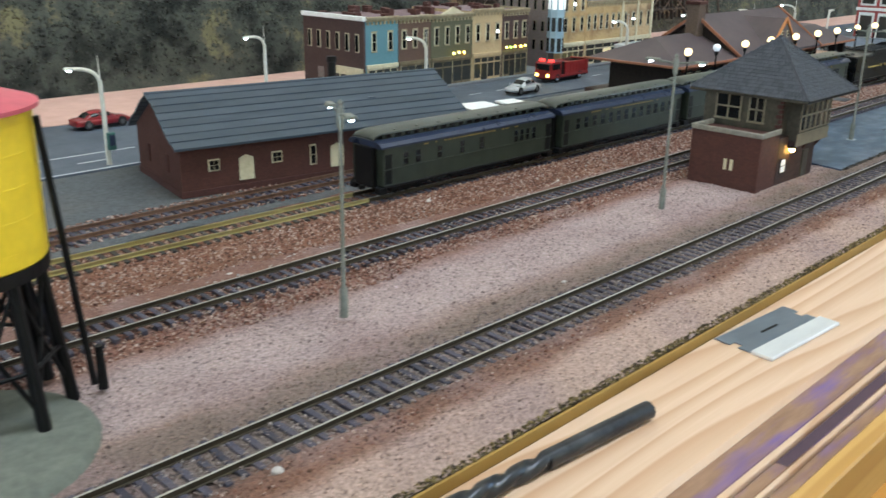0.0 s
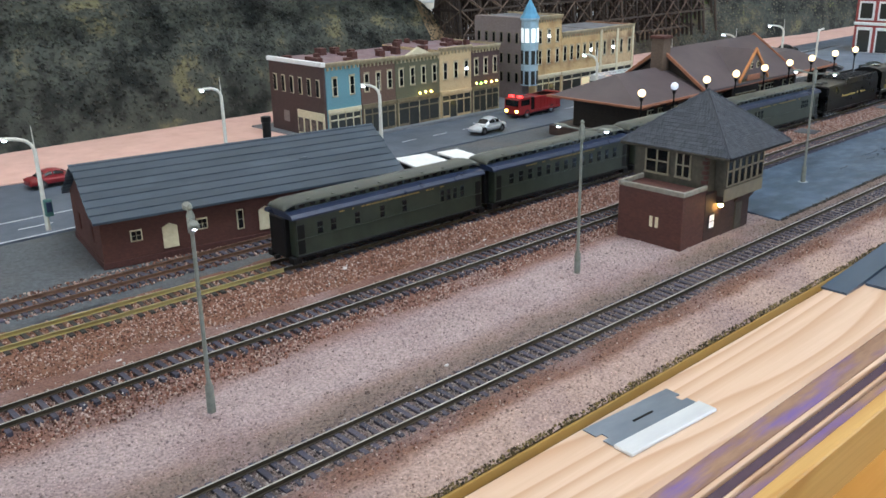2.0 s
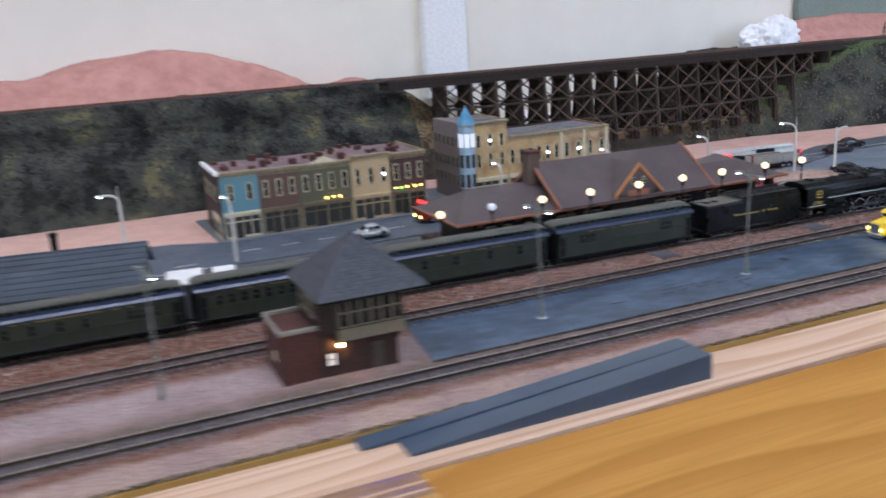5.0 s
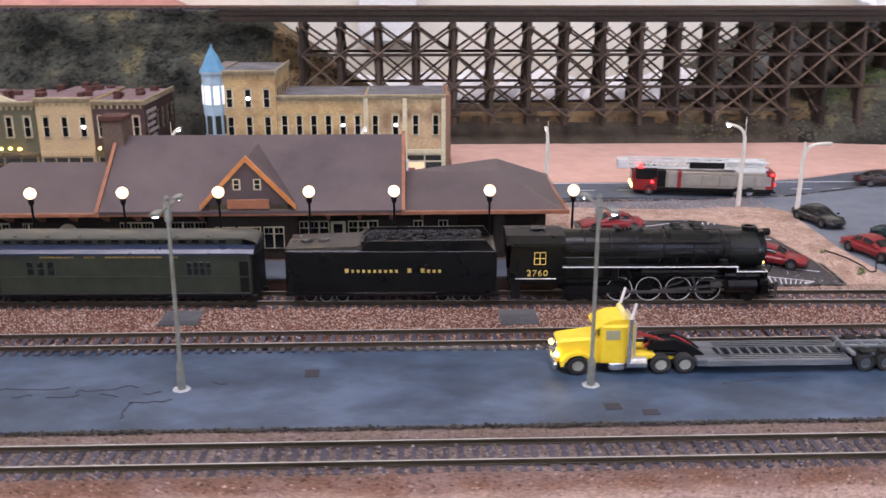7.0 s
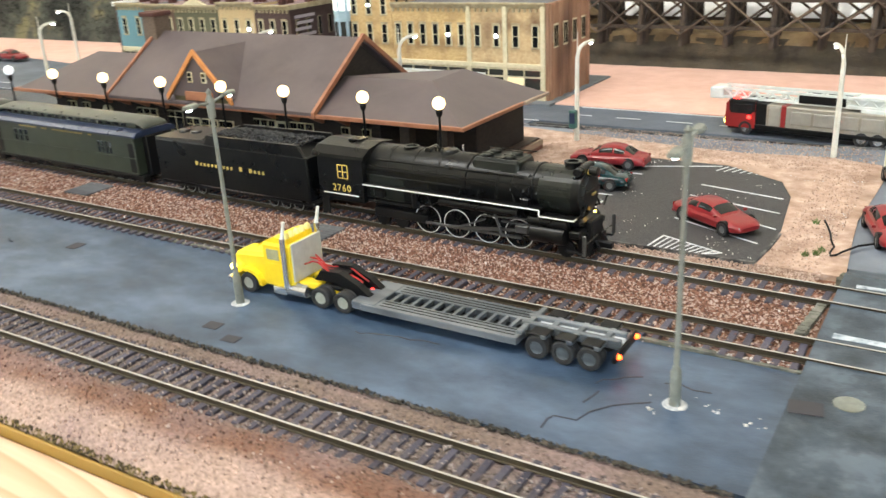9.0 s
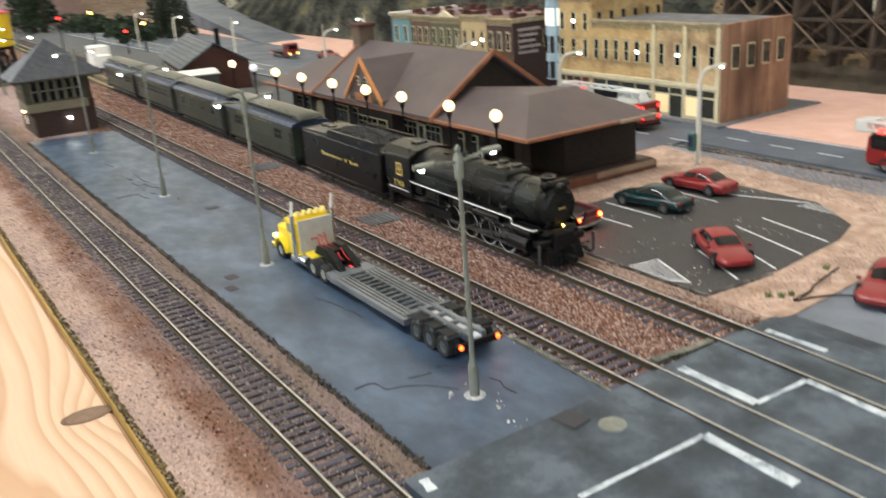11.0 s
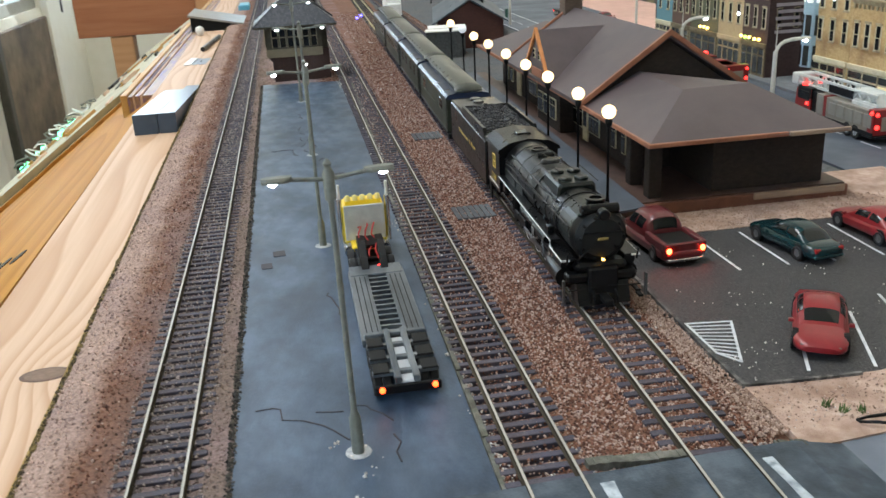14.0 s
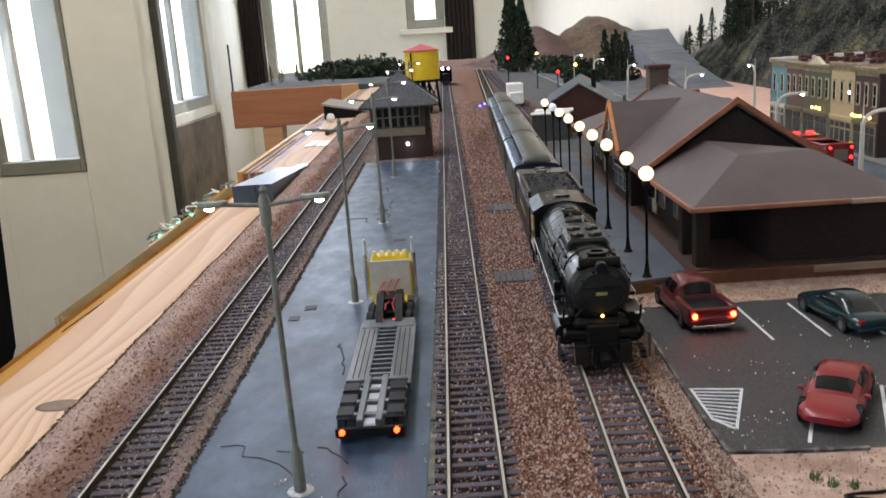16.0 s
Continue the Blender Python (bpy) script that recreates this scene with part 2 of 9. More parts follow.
M_DEPOT = mat("dark_brown_depot_wall", [(0.017, 0.013, 0.011), (0.036, 0.027, 0.021)], size=2.2, rough=0.75, bump=0.1, stretch=(1, 1, 2), spec=0.25)
M_OLIVE = mat("olive_gable_shingles", [(0.06, 0.055, 0.03), (0.10, 0.09, 0.05)], size=1.6, rough=0.8, stretch=(1, 1, 2.5), bump=0.15)
def wood(name, cols, ring, swirl, long=240.0, wide=26.0, rough=0.5, knot=None, soft=0.35):
    """Plain-sawn board along x: growth rings as contour lines of a long noise, bent round a knot. Sizes in millimetres."""
    m = mat(name, cols[:2], size=2.2, rough=rough, stretch=(0.03, 1, 1), bump=0.015, coarse=60)
    n, l = m.node_tree.nodes, m.node_tree.links

    def math_node(op, a, b):
        k = n.new("ShaderNodeMath")
        k.operation = op
        for q, v in enumerate((a, b)):
            if isinstance(v, (int, float)):
                k.inputs[q].default_value = v
            else:
                l.new(v, k.inputs[q])
        return k.outputs[0]

    tc = n.new("ShaderNodeTexCoord")
    mp = n.new("ShaderNodeMapping")
    mp.inputs["Scale"].default_value = (1000 / long, 1000 / wide, 1000 / wide)
    l.new(tc.outputs["Object"], mp.inputs["Vector"])
    ns = n.new("ShaderNodeTexNoise")
    ns.inputs["Scale"].default_value, ns.inputs["Detail"].default_value, ns.inputs["Roughness"].default_value = 1.0, 1.5, 0.35
    l.new(mp.outputs[0], ns.inputs["Vector"])
    sx = n.new("ShaderNodeSeparateXYZ")
    l.new(tc.outputs["Object"], sx.inputs[0])
    v = math_node("ADD", math_node("MULTIPLY", ns.outputs["Fac"], swirl), math_node("MULTIPLY", sx.outputs[1], 1000 / ring))
    if knot:
        dx = math_node("MULTIPLY", math_node("SUBTRACT", sx.outputs[0], knot[0] * MM), 1000 / 24)
        dy = math_node("MULTIPLY", math_node("SUBTRACT", sx.outputs[1], knot[1] * MM), 1000 / 15)
        r2 = math_node("ADD", math_node("MULTIPLY", dx, dx), math_node("MULTIPLY", dy, dy))
        v = math_node("ADD", v, math_node("DIVIDE", 2.6, math_node("ADD", math_node("MULTIPLY", r2, 1.6), 1.0)))
    r = n.new("ShaderNodeValToRGB")
    e = r.color_ramp.elements
    e[0].position, e[1].position = soft, 0.90
    e[0].color, e[1].color = (0, 0, 0, 1), (0.8, 0.8, 0.8, 1)
    e.new(1.0).color = (0, 0, 0, 1)
    l.new(math_node("FRACT", v, 0), r.inputs[0])
    b = n["Principled BSDF"]
    old = b.inputs["Base Color"].links[0].from_socket
    mx = n.new("ShaderNodeMix")
    mx.data_type = "RGBA"
    l.new(r.outputs[0], mx.inputs[0])
    l.new(old, mx.inputs[6])
    mx.inputs[7].default_value = (*cols[2], 1)
    l.new(mx.outputs[2], b.inputs["Base Color"])
    return m


def zoned(name, stops, y0, y1, wander, patch, patch_size, island=0.0, bump=0.5, spread=(0.62, 1.3)):
    """Ground whose earth changes in wandering bands from y0 to y1 (millimetres), with patches of another tint and a grainy tone."""
    m = mat(name, [(0.2, 0.2, 0.2), (0.3, 0.3, 0.3)], size=1.0, rough=0.92, bump=bump)
    n, l = m.node_tree.nodes, m.node_tree.links
    tc = n.new("ShaderNodeTexCoord")
    mp = n.new("ShaderNodeMapping")
    mp.inputs["Scale"].default_value = (1000, 1000, 1000)
    l.new(tc.outputs["Object"], mp.inputs["Vector"])

    def noise_at(size, detail):
        k = n.new("ShaderNodeTexNoise")
        k.inputs["Scale"].default_value, k.inputs["Detail"].default_value = 1 / size, detail
        l.new(mp.outputs[0], k.inputs["Vector"])
        return k.outputs["Fac"]

    sx = n.new("ShaderNodeSeparateXYZ")
    l.new(mp.outputs[0], sx.inputs[0])
    w = n.new("ShaderNodeMath")
    w.operation = "MULTIPLY_ADD"
    l.new(noise_at(16, 4), w.inputs[0])
    w.inputs[1].default_value = wander
    l.new(sx.outputs[1], w.inputs[2])
    rg = n.new("ShaderNodeMapRange")
    rg.inputs[1].default_value, rg.inputs[2].default_value = y0 + wander / 2, y1 + wander / 2
    l.new(w.outputs[0], rg.inputs[0])
    r = n.new("ShaderNodeValToRGB")
    e = r.color_ramp.elements
    for k, (y, c) in enumerate(stops):
        p = (y - y0) / (y1 - y0)
        if k < 2:
            e[k].position, e[k].color = p, (*c, 1)
        else:
            e.new(p).color = (*c, 1)
    l.new(rg.outputs[0], r.inputs[0])
    pm = n.new("ShaderNodeMapRange")
    pm.inputs[1].default_value, pm.inputs[2].default_value, pm.inputs[4].default_value = 0.47, 0.66, 0.6
    l.new(noise_at(patch_size, 5), pm.inputs[0])
    mx = n.new("ShaderNodeMix")
    mx.data_type = "RGBA"
    l.new(pm.outputs[0], mx.inputs[0])
    l.new(r.outputs[0], mx.inputs[6])
    mx.inputs[7].default_value = (*patch, 1)
    tone = n.new("ShaderNodeMapRange")
    tone.inputs[1].default_value, tone.inputs[2].default_value = (0.0, 1.0) if island else (0.3, 0.7)
    tone.inputs[3].default_value, tone.inputs[4].default_value = spread
    if island:
        l.new(n.new("ShaderNodeNewGeometry").outputs["Random Per Island"], tone.inputs[0])
    else:
        l.new(noise_at(0.8, 3), tone.inputs[0])
    sc = n.new("ShaderNodeVectorMath")
    sc.operation = "SCALE"
    l.new(mx.outputs[2], sc.inputs[0])
    l.new(tone.outputs[0], sc.inputs[3])
    l.new(sc.outputs[0], n["Principled BSDF"].inputs["Base Color"])
    return m


FRONT_STOPS = [(-68, (0.41, 0.295, 0.245)), (-56, (0.40, 0.285, 0.24)), (-51.5, (0.20, 0.105, 0.07)), (-46, (0.17, 0.095, 0.07)), (-40, (0.17, 0.135, 0.125)), (-31, (0.17, 0.13, 0.115)), (-27, (0.175, 0.128, 0.105)), (-23, (0.19, 0.14, 0.118)), (-19, (0.26, 0.185, 0.16)), (-12, (0.38, 0.295, 0.285)), (8, (0.37, 0.285, 0.275)), (17, (0.22, 0.115, 0.085)), (34, (0.19, 0.10, 0.075))]
M_GRAVEL = zoned("banded_pink_and_red_grit", FRONT_STOPS, -68, 34, 9.0, (0.275, 0.195, 0.19), 26)
M_GRAIN = zoned("banded_grit_grains", FRONT_STOPS, -68, 34, 9.0, (0.285, 0.20, 0.19), 26, island=1.0, bump=0.0, spread=(0.50, 1.62))
M_PINE = wood("clear_pine_board", [(0.58, 0.405, 0.275), (0.66, 0.48, 0.345), (0.46, 0.27, 0.15)], 7.0, 7.0, 260, 26, 0.6, knot=(172.2, -70.0))
M_GOLDWOOD = wood("golden_varnished_plywood", [(0.50, 0.29, 0.08), (0.60, 0.37, 0.12), (0.42, 0.22, 0.05)], 12.0, 4.0, 300, 30, 0.5)
M_STAINWOOD = mat("purple_stained_wood", [(0.20, 0.11, 0.065), (0.34, 0.21, 0.13)], size=3.0, rough=0.45, stretch=(0.18, 1, 1), coarse=5, stain=1.0, stain_col=(0.16, 0.10, 0.29))
M_EDGEGOLD = mat("old_gold_strip", [(0.30, 0.18, 0.035), (0.42, 0.27, 0.07)], size=5, rough=0.6, stretch=(0.2, 1, 1), coarse=10, stain=0.4, stain_col=(0.14, 0.085, 0.02))
M_TRESTLE = mat("creosote_trestle_wood", [(0.022, 0.015, 0.011), (0.070, 0.050, 0.036)], size=3.0, rough=0.8, island=0.4)
M_WALL = mat("cream_wall_paint", [(0.74, 0.70, 0.60), (0.79, 0.75, 0.65)], size=40.0, rough=0.8, coarse=300, stain=0.2, stain_col=(0.72, 0.67, 0.58))
M_ROOM = mat("warm_white_room_paint", [(0.83, 0.79, 0.66), (0.88, 0.85, 0.73)], size=60.0, rough=0.8, coarse=300)
M_FLOOR = mat("brown_floorboards", [(0.10, 0.065, 0.045), (0.17, 0.11, 0.075)], size=60.0, rough=0.5, stretch=(0.1, 1, 1), coarse=200)
M_PLASTER = mat("white_plaster_cloth", [(0.70, 0.70, 0.70), (0.85, 0.85, 0.86)], size=8, rough=0.9, bump=1.0, fine=3)
M_YELLOW = plain("bright_yellow_paint", (0.80, 0.58, 0.02), 0.45, var=0.08)
M_CHROME = plain("chrome", (0.65, 0.66, 0.68), 0.18, metal=0.9)
M_RUBBER = plain("tyre_rubber", (0.02, 0.02, 0.021), 0.75)
M_GLASS = plain("dark_window_glass", (0.008, 0.009, 0.010), 0.1, spec=0.35)
M_RED = plain("red_car_paint", (0.20, 0.014, 0.018), 0.32, coat=0.3, spec=0.3)
M_MAROON = plain("maroon_pickup_paint", (0.10, 0.014, 0.018), 0.34, coat=0.3)
M_TEAL = plain("dark_teal_car_paint", (0.005, 0.024, 0.028), 0.2, coat=0.3, spec=0.3)
M_CARBLACK = plain("black_car_paint", (0.015, 0.016, 0.018), 0.25, coat=0.5)
M_SILVER = plain("silver_car_paint", (0.50, 0.52, 0.54), 0.3, metal=0.4)
M_FIRERED = plain("fire_engine_red", (0.21, 0.013, 0.013), 0.35, coat=0.3)
M_CONC = mat("grey_green_concrete", [(0.105, 0.115, 0.095), (0.17, 0.18, 0.15)], size=3, rough=0.9, bump=0.2, coarse=20, stain=0.4, stain_col=(0.12, 0.13, 0.11))
M_LAMPGREY = mat("grey_green_lamp_metal", [(0.13, 0.14, 0.125), (0.22, 0.23, 0.20)], size=2, rough=0.5, coarse=10, stain=0.4, stain_col=(0.10, 0.08, 0.05))
M_SIGNGREEN = plain("dull_green_paint", (0.05, 0.12, 0.10), 0.5)
M_LAMPWHITE = plain("off_white_lamp_plastic", (0.62, 0.60, 0.53), 0.5)
M_TRAILER = mat("gunmetal_trailer", [(0.034, 0.041, 0.049), (0.095, 0.110, 0.126)], size=2.5, rough=0.38, stretch=(0.25, 1, 1), coarse=7, stain=0.6, stain_col=(0.24, 0.255, 0.27), spec=0.5)
M_WEDGE = mat("slate_grey_plastic", [(0.040, 0.060, 0.092), (0.066, 0.094, 0.135)], size=14, rough=0.36, stretch=(0.2, 1, 1), coarse=30)
G_WARM = glow("warm_globe_bulb", (1.0, 0.72, 0.34), 3.0)
G_COOL = glow("cool_white_led", (0.92, 0.97, 1.0), 90.0)
G_RED = glow("red_led", (1.0, 0.025, 0.018), 6.0)
G_TAIL = glow("tail_lamp_glow", (1.0, 0.035, 0.006), 60.0)
G_AMBER = glow("amber_led", (1.0, 0.50, 0.08), 14.0)
G_BLUE = glow("blue_led", (0.12, 0.10, 1.0), 8.0)
G_LAMP = glow("amber_filament", (1.0, 0.55, 0.12), 130.0)
G_YEL = glow("yellow_led", (1.0, 0.75, 0.15), 7.0)
G_GRN = glow("green_led", (0.45, 1.0, 0.1), 6.0)
G_SHOP = glow("lit_shop_window", (1.0, 0.80, 0.45), 0.32)
G_WIN = glow("lit_window", (1.0, 0.97, 0.9), 0.75)

# ---------------------------------------------------------------- building helpers


def box(bm, x0, x1, y0, y1, z0, z1, bev=0.0):
    r = bmesh.ops.create_cube(bm, size=1)
    vs = r["verts"]
    bmesh.ops.transform(bm, verts=vs, matrix=Matrix.Translation(((x0 + x1) / 2, (y0 + y1) / 2, (z0 + z1) / 2)) @ Matrix.Diagonal((x1 - x0, y1 - y0, z1 - z0, 1)))
    if bev:
        bmesh.ops.bevel(bm, geom=list({e for v in vs for e in v.link_edges}), offset=bev, segments=1, affect="EDGES")
    return bm


def rod(bm, p, q, r0, r1=None, seg=8):
    p, q = Vector(p), Vector(q)
    d = q - p
    r = bmesh.ops.create_cone(bm, cap_ends=True, segments=seg, radius1=r0, radius2=r0 if r1 is None else r1, depth=d.length)
    bmesh.ops.transform(bm, verts=r["verts"], matrix=Matrix.Translation((p + q) / 2) @ d.to_track_quat("Z", "Y").to_matrix().to_4x4())
    return bm


def ball(bm, c, r, sub=2, sc=(1, 1, 1)):
    k = bmesh.ops.create_icosphere(bm, subdivisions=sub, radius=r)
    bmesh.ops.transform(bm, verts=k["verts"], matrix=Matrix.Translation(c) @ Matrix.Diagonal((*sc, 1)))
    return bm


def lathe(bm, prof, seg=24, axis="z", at=(0, 0, 0), cap=True):
    """prof: (radius, height) from bottom to top, turned round an axis through at."""
    rings = []
    for r, h in prof:
        ring = []
        for k in range(seg):
            a = 2 * math.pi * k / seg
            u, v = r * math.cos(a), r * math.sin(a)
            c = {"z": (u, v, h), "x": (h, u, v), "y": (u, h, v)}[axis]
            ring.append(bm.verts.new(Vector(c) + Vector(at)))
        rings.append(ring)
    for a, b in zip(rings, rings[1:]):
        for k in range(seg):
            bm.faces.new((a[k], a[(k + 1) % seg], b[(k + 1) % seg], b[k]))
    for ring, r in ((rings[0], prof[0][0]), (rings[-1], prof[-1][0])):
        if r > 1e-6 and cap:
            bm.faces.new(ring)
    return bm


def prism(bm, poly, a, b, axis="x"):
    """A straight-sided solid: poly in the two other axes, from a to b along axis."""
    def at(p, h):
        return {"x": (h, p[0], p[1]), "y": (p[0], h, p[1]), "z": (p[0], p[1], h)}[axis]
    lo, hi = [[bm.verts.new(at(p, h)) for p in poly] for h in (a, b)]
    bm.faces.new(lo)
    bm.faces.new(hi)
    for k in range(len(poly)):
        j = (k + 1) % len(poly)
        bm.faces.new((lo[k], lo[j], hi[j], hi[k]))
    return bm


def loft(bm, rings, cap=True):
    rows = [[bm.verts.new(p) for p in ring] for ring in rings]
    n = len(rows[0])
    for a, b in zip(rows, rows[1:]):
        for k in range(n):
            bm.faces.new((a[k], a[(k + 1) % n], b[(k + 1) % n], b[k]))
    if cap:
        bm.faces.new(rows[0])
        bm.faces.new(rows[-1])
    return bm


def tube(bm, pts, r, seg=6):
    """One bent round wire through pts."""
    pts = [Vector(p) for p in pts]
    rings = []
    for k, p in enumerate(pts):
        d = (pts[min(k + 1, len(pts) - 1)] - pts[max(k - 1, 0)]).normalized()
        u = d.cross(Vector((0, 0, 1)))
        u = u.normalized() if u.length > 1e-4 else Vector((1, 0, 0))
        v = d.cross(u)
        rings.append([p + (u * math.cos(2 * math.pi * j / seg) + v * math.sin(2 * math.pi * j / seg)) * r for j in range(seg)])
    return loft(bm, rings)


def mesh_of(name, bm, material, smooth=False):
    bmesh.ops.recalc_face_normals(bm, faces=bm.faces)
    bm.transform(Matrix.Scale(MM, 4))
    me = bpy.data.meshes.new(name)
    bm.to_mesh(me)
    bm.free()
    me.materials.append(material)
    if smooth:
        me.shade_smooth()
        me.set_sharp_from_angle(angle=radians(40))
    return me


def part(name, bm, material, parent=None, label="", smooth=False):
    ob = new(name, mesh_of(name, bm, material, smooth))
    ob.parent = parent
    return tagged(ob, label)


def share(name, me, parent, m, label=""):
    """One more object on a mesh that is already made; m in millimetres."""
    ob = new(name, me)
    ob.parent = parent
    m = m.copy()
    m.translation = m.translation * MM
    ob.matrix_basis = m
    return tagged(ob, label)


def thing(name, x, y, z, rz=0, label="", category="", group="", kind=""):
    ob = new(name)
    ob.empty_display_size = 0.005
    ob.matrix_basis = pose(x * MM, y * MM, z * MM, 0, 0, rz)
    return tagged(ob, label, category, group, kind)


def B():
    return bmesh.new()


def slab(name, poly, z0, z1, material, label, category="ground", kind="structure", parent=None):
    ob = part(name, prism(B(), poly, z0, z1, "z"), material, parent)
    return tagged(ob, label, category, kind=kind)


def far_y(x):
    return 65.0 - 0.0235 * (x - 100)

# ---------------------------------------------------------------- room
def wall_with_holes(name, length, z0, z1, thick, holes, material, label, m):
    """A wall along its own x, with rectangular holes (x0, x1, z0, z1)."""
    bm = B()
    xs = sorted({0, length, *[h[0] for h in holes], *[h[1] for h in holes]})
    for a, b in zip(xs, xs[1:]):
        cuts = sorted((h[2], h[3]) for h in holes if h[0] <= a and h[1] >= b)
        at = z0
        for lo, hi in cuts:
            if lo > at:
                box(bm, a, b, 0, thick, at, lo)
            at = hi
        if z1 > at:
            box(bm, a, b, 0, thick, at, z1)
    bmesh.ops.remove_doubles(bm, verts=bm.verts, dist=0.01)
    ob = part(name, bm, material)
    ob.matrix_basis = m
    return tagged(ob, label, "wall", kind="structure")


def window_in(name, w, h, thick, m, cols=2, rows=2):
    """White sash window that fills a hole of w by h."""
    e = new(name)
    e.matrix_basis = m
    tagged(e, "white sash window tinted khaki as if backlit, bright daylight outside", "window", kind="structure")
    fr = B()
    for a in ((0, w, 0, 45), (0, w, h - 45, h), (0, 45, 45, h - 45), (w - 45, w, 45, h - 45)):
        box(fr, a[0], a[1], 15, thick - 15, a[2], a[3], 3)
    part("window_frame", fr, M_SASH, e)
    for k in range(1, rows):
        part("sash_bar", box(B(), 45, w - 45, 35, thick - 35, k * h / rows - 18, k * h / rows + 18, 3), M_SASH, e)
    for k in range(1, cols):
        part("sash_bar", box(B(), k * w / cols - 12, k * w / cols + 12, 37, thick - 37, 45, h - 45, 3), M_SASH, e)
    pane = part("pane", box(B(), 40, w - 40, thick / 2 - 2, thick / 2 + 2, 40, h - 40), M_PANE, e)
    pane.visible_shadow = False
    part("window_sill", box(B(), -40, w + 40, -35, 20, -30, 0, 4), M_ROOM, e)
    return e


M_CURTAIN = plain("dark_brown_cloth", (0.035, 0.025, 0.02), 0.9)
M_WALLBROWN = mat("mottled_brown_panelling", [(0.10, 0.075, 0.045), (0.26, 0.19, 0.12)], size=90.0, rough=0.7, coarse=260, stain=0.6, stain_col=(0.05, 0.042, 0.034))
M_JAMB = mat("dark_olive_jamb", [(0.045, 0.042, 0.03), (0.08, 0.075, 0.055)], size=30.0, rough=0.6)
# Khaki puts the shade of a backlit white sash into its colour.
M_SASH = mat("backlit_khaki_sash", [(0.34, 0.33, 0.27), (0.42, 0.41, 0.34)], size=30.0, rough=0.7)
M_PANE = glass("window_pane", alpha=0.06)
X0, X1, Y0, Y1, Z0, Z1 = -4300, 2600, -1000, 500, -900, 1600
slab("floor", [(X0, Y0), (X1, Y0), (X1, Y1), (X0, Y1)], Z0 - 60, Z0, M_FLOOR, "brown wooden floor of the train room", "floor")
slab("ceiling", [(X0, Y0), (X1, Y0), (X1, Y1), (X0, Y1)], Z1, Z1 + 60, M_ROOM, "plain white ceiling of the room", "ceiling")
wall_with_holes("wall_north", X1 - X0, Z0, Z1, 80, [], M_WALL, "cream painted wall behind the model railway", pose(X0 * MM, Y1 * MM, 0))
# The third opening is added, unseen, to go with the east fill lamp.
HOLES_S = [(2150, 2700, -276, 950), (700, 1400, -165, 950), (4950, 5750, -50, 950)]
wall_with_holes("wall_south", X1 - X0, Z0, Z1, 100, HOLES_S, M_ROOM, "white painted wall with tall windows", pose(X0 * MM, (Y0 - 100) * MM, 0))
wall_with_holes("wall_east", Y1 - Y0, Z0, Z1, 80, [], M_ROOM, "plain white end wall", pose((X1 + 80) * MM, Y0 * MM, 0, 0, 0, 90))
HOLES_W = [(117, 448, -118, 1200), (854, 1049, 107, 1200)]
wall_with_holes("wall_west", Y1 - Y0, Z0, Z1, 80, HOLES_W, M_ROOM, "white end wall with tall windows", pose(X0 * MM, Y0 * MM, 0, 0, 0, 90))
window_in("window_1", 550, 1226, 100, pose((X0 + 2150) * MM, (Y0 - 100) * MM, -276 * MM))
window_in("window_2", 700, 1115, 100, pose((X0 + 700) * MM, (Y0 - 100) * MM, -165 * MM))
# Unseen window, added as a source for the east fill lamp.
window_in("window_5", 800, 1000, 100, pose((X0 + 4950) * MM, (Y0 - 100) * MM, -50 * MM))
window_in("window_3", 331, 1318, 80, pose(X0 * MM, (Y0 + 117) * MM, -118 * MM, 0, 0, 90))
window_in("window_4", 195, 1093, 80, pose(X0 * MM, (Y0 + 854) * MM, 107 * MM, 0, 0, 90), cols=1)
tagged(part("wall_panel", box(B(), X0 + 700, X0 + 1400, Y0, Y0 + 18, Z0, -200, 4), M_WALLBROWN), "mottled brown panelling below the window", "panelling", kind="structure")
tagged(part("trim_jamb", box(B(), X0 + 1402, X0 + 1450, Y0, Y0 + 30, Z0, Z1, 5), M_JAMB), "dark olive brown wooden door jamb", "trim", kind="structure")
tagged(part("trim_post", box(B(), X0 + 480, X0 + 698, Y0, Y0 + 30, Z0, Z1, 4), M_ROOM), "white wooden door casing", "trim", kind="structure")
# Plain box for a dark upright mark; what it is stays unknown.
tagged(part("wall_strap", box(B(), X0 + 415, X0 + 455, Y0, Y0 + 24, -210, 90, 4), M_CURTAIN), "dark upright strip on the wall by the casing", "strap")
# Olive on these bars draws the shade line round the cream door's pane.
M_DOORTRIM = mat("olive_shade_glazing_bar", [(0.20, 0.20, 0.15), (0.28, 0.28, 0.21)], size=30.0, rough=0.6)
leaf = new("door_1")
leaf.matrix_basis = pose(-1.52, Y0 * MM, 0)
tagged(leaf, "cream painted glazed door leaf standing open into the room", "door", kind="structure")
for y0_, y1_, za, zb in ((6, 70, -895, 1150), (258, 408, -895, 1150), (70, 258, -895, -158), (70, 258, 1000, 1150)):
    part("door_panel", box(B(), 0, 36, y0_, y1_, za, zb, 2), M_ROOM, leaf)
for y0_, y1_, za, zb in ((70.5, 80, -157.5, 999.5), (248, 257.5, -157.5, 999.5), (80.5, 247.5, -157.5, -130), (80.5, 247.5, 240, 268), (80.5, 247.5, 985, 999.5)):
    part("glazing_bar", box(B(), 4, 40, y0_, y1_, za, zb, 1.5), M_DOORTRIM, leaf)
pane_ = part("pane", box(B(), 16, 20, 78, 250, -140, 990), M_PANE, leaf)
pane_.visible_shadow = False
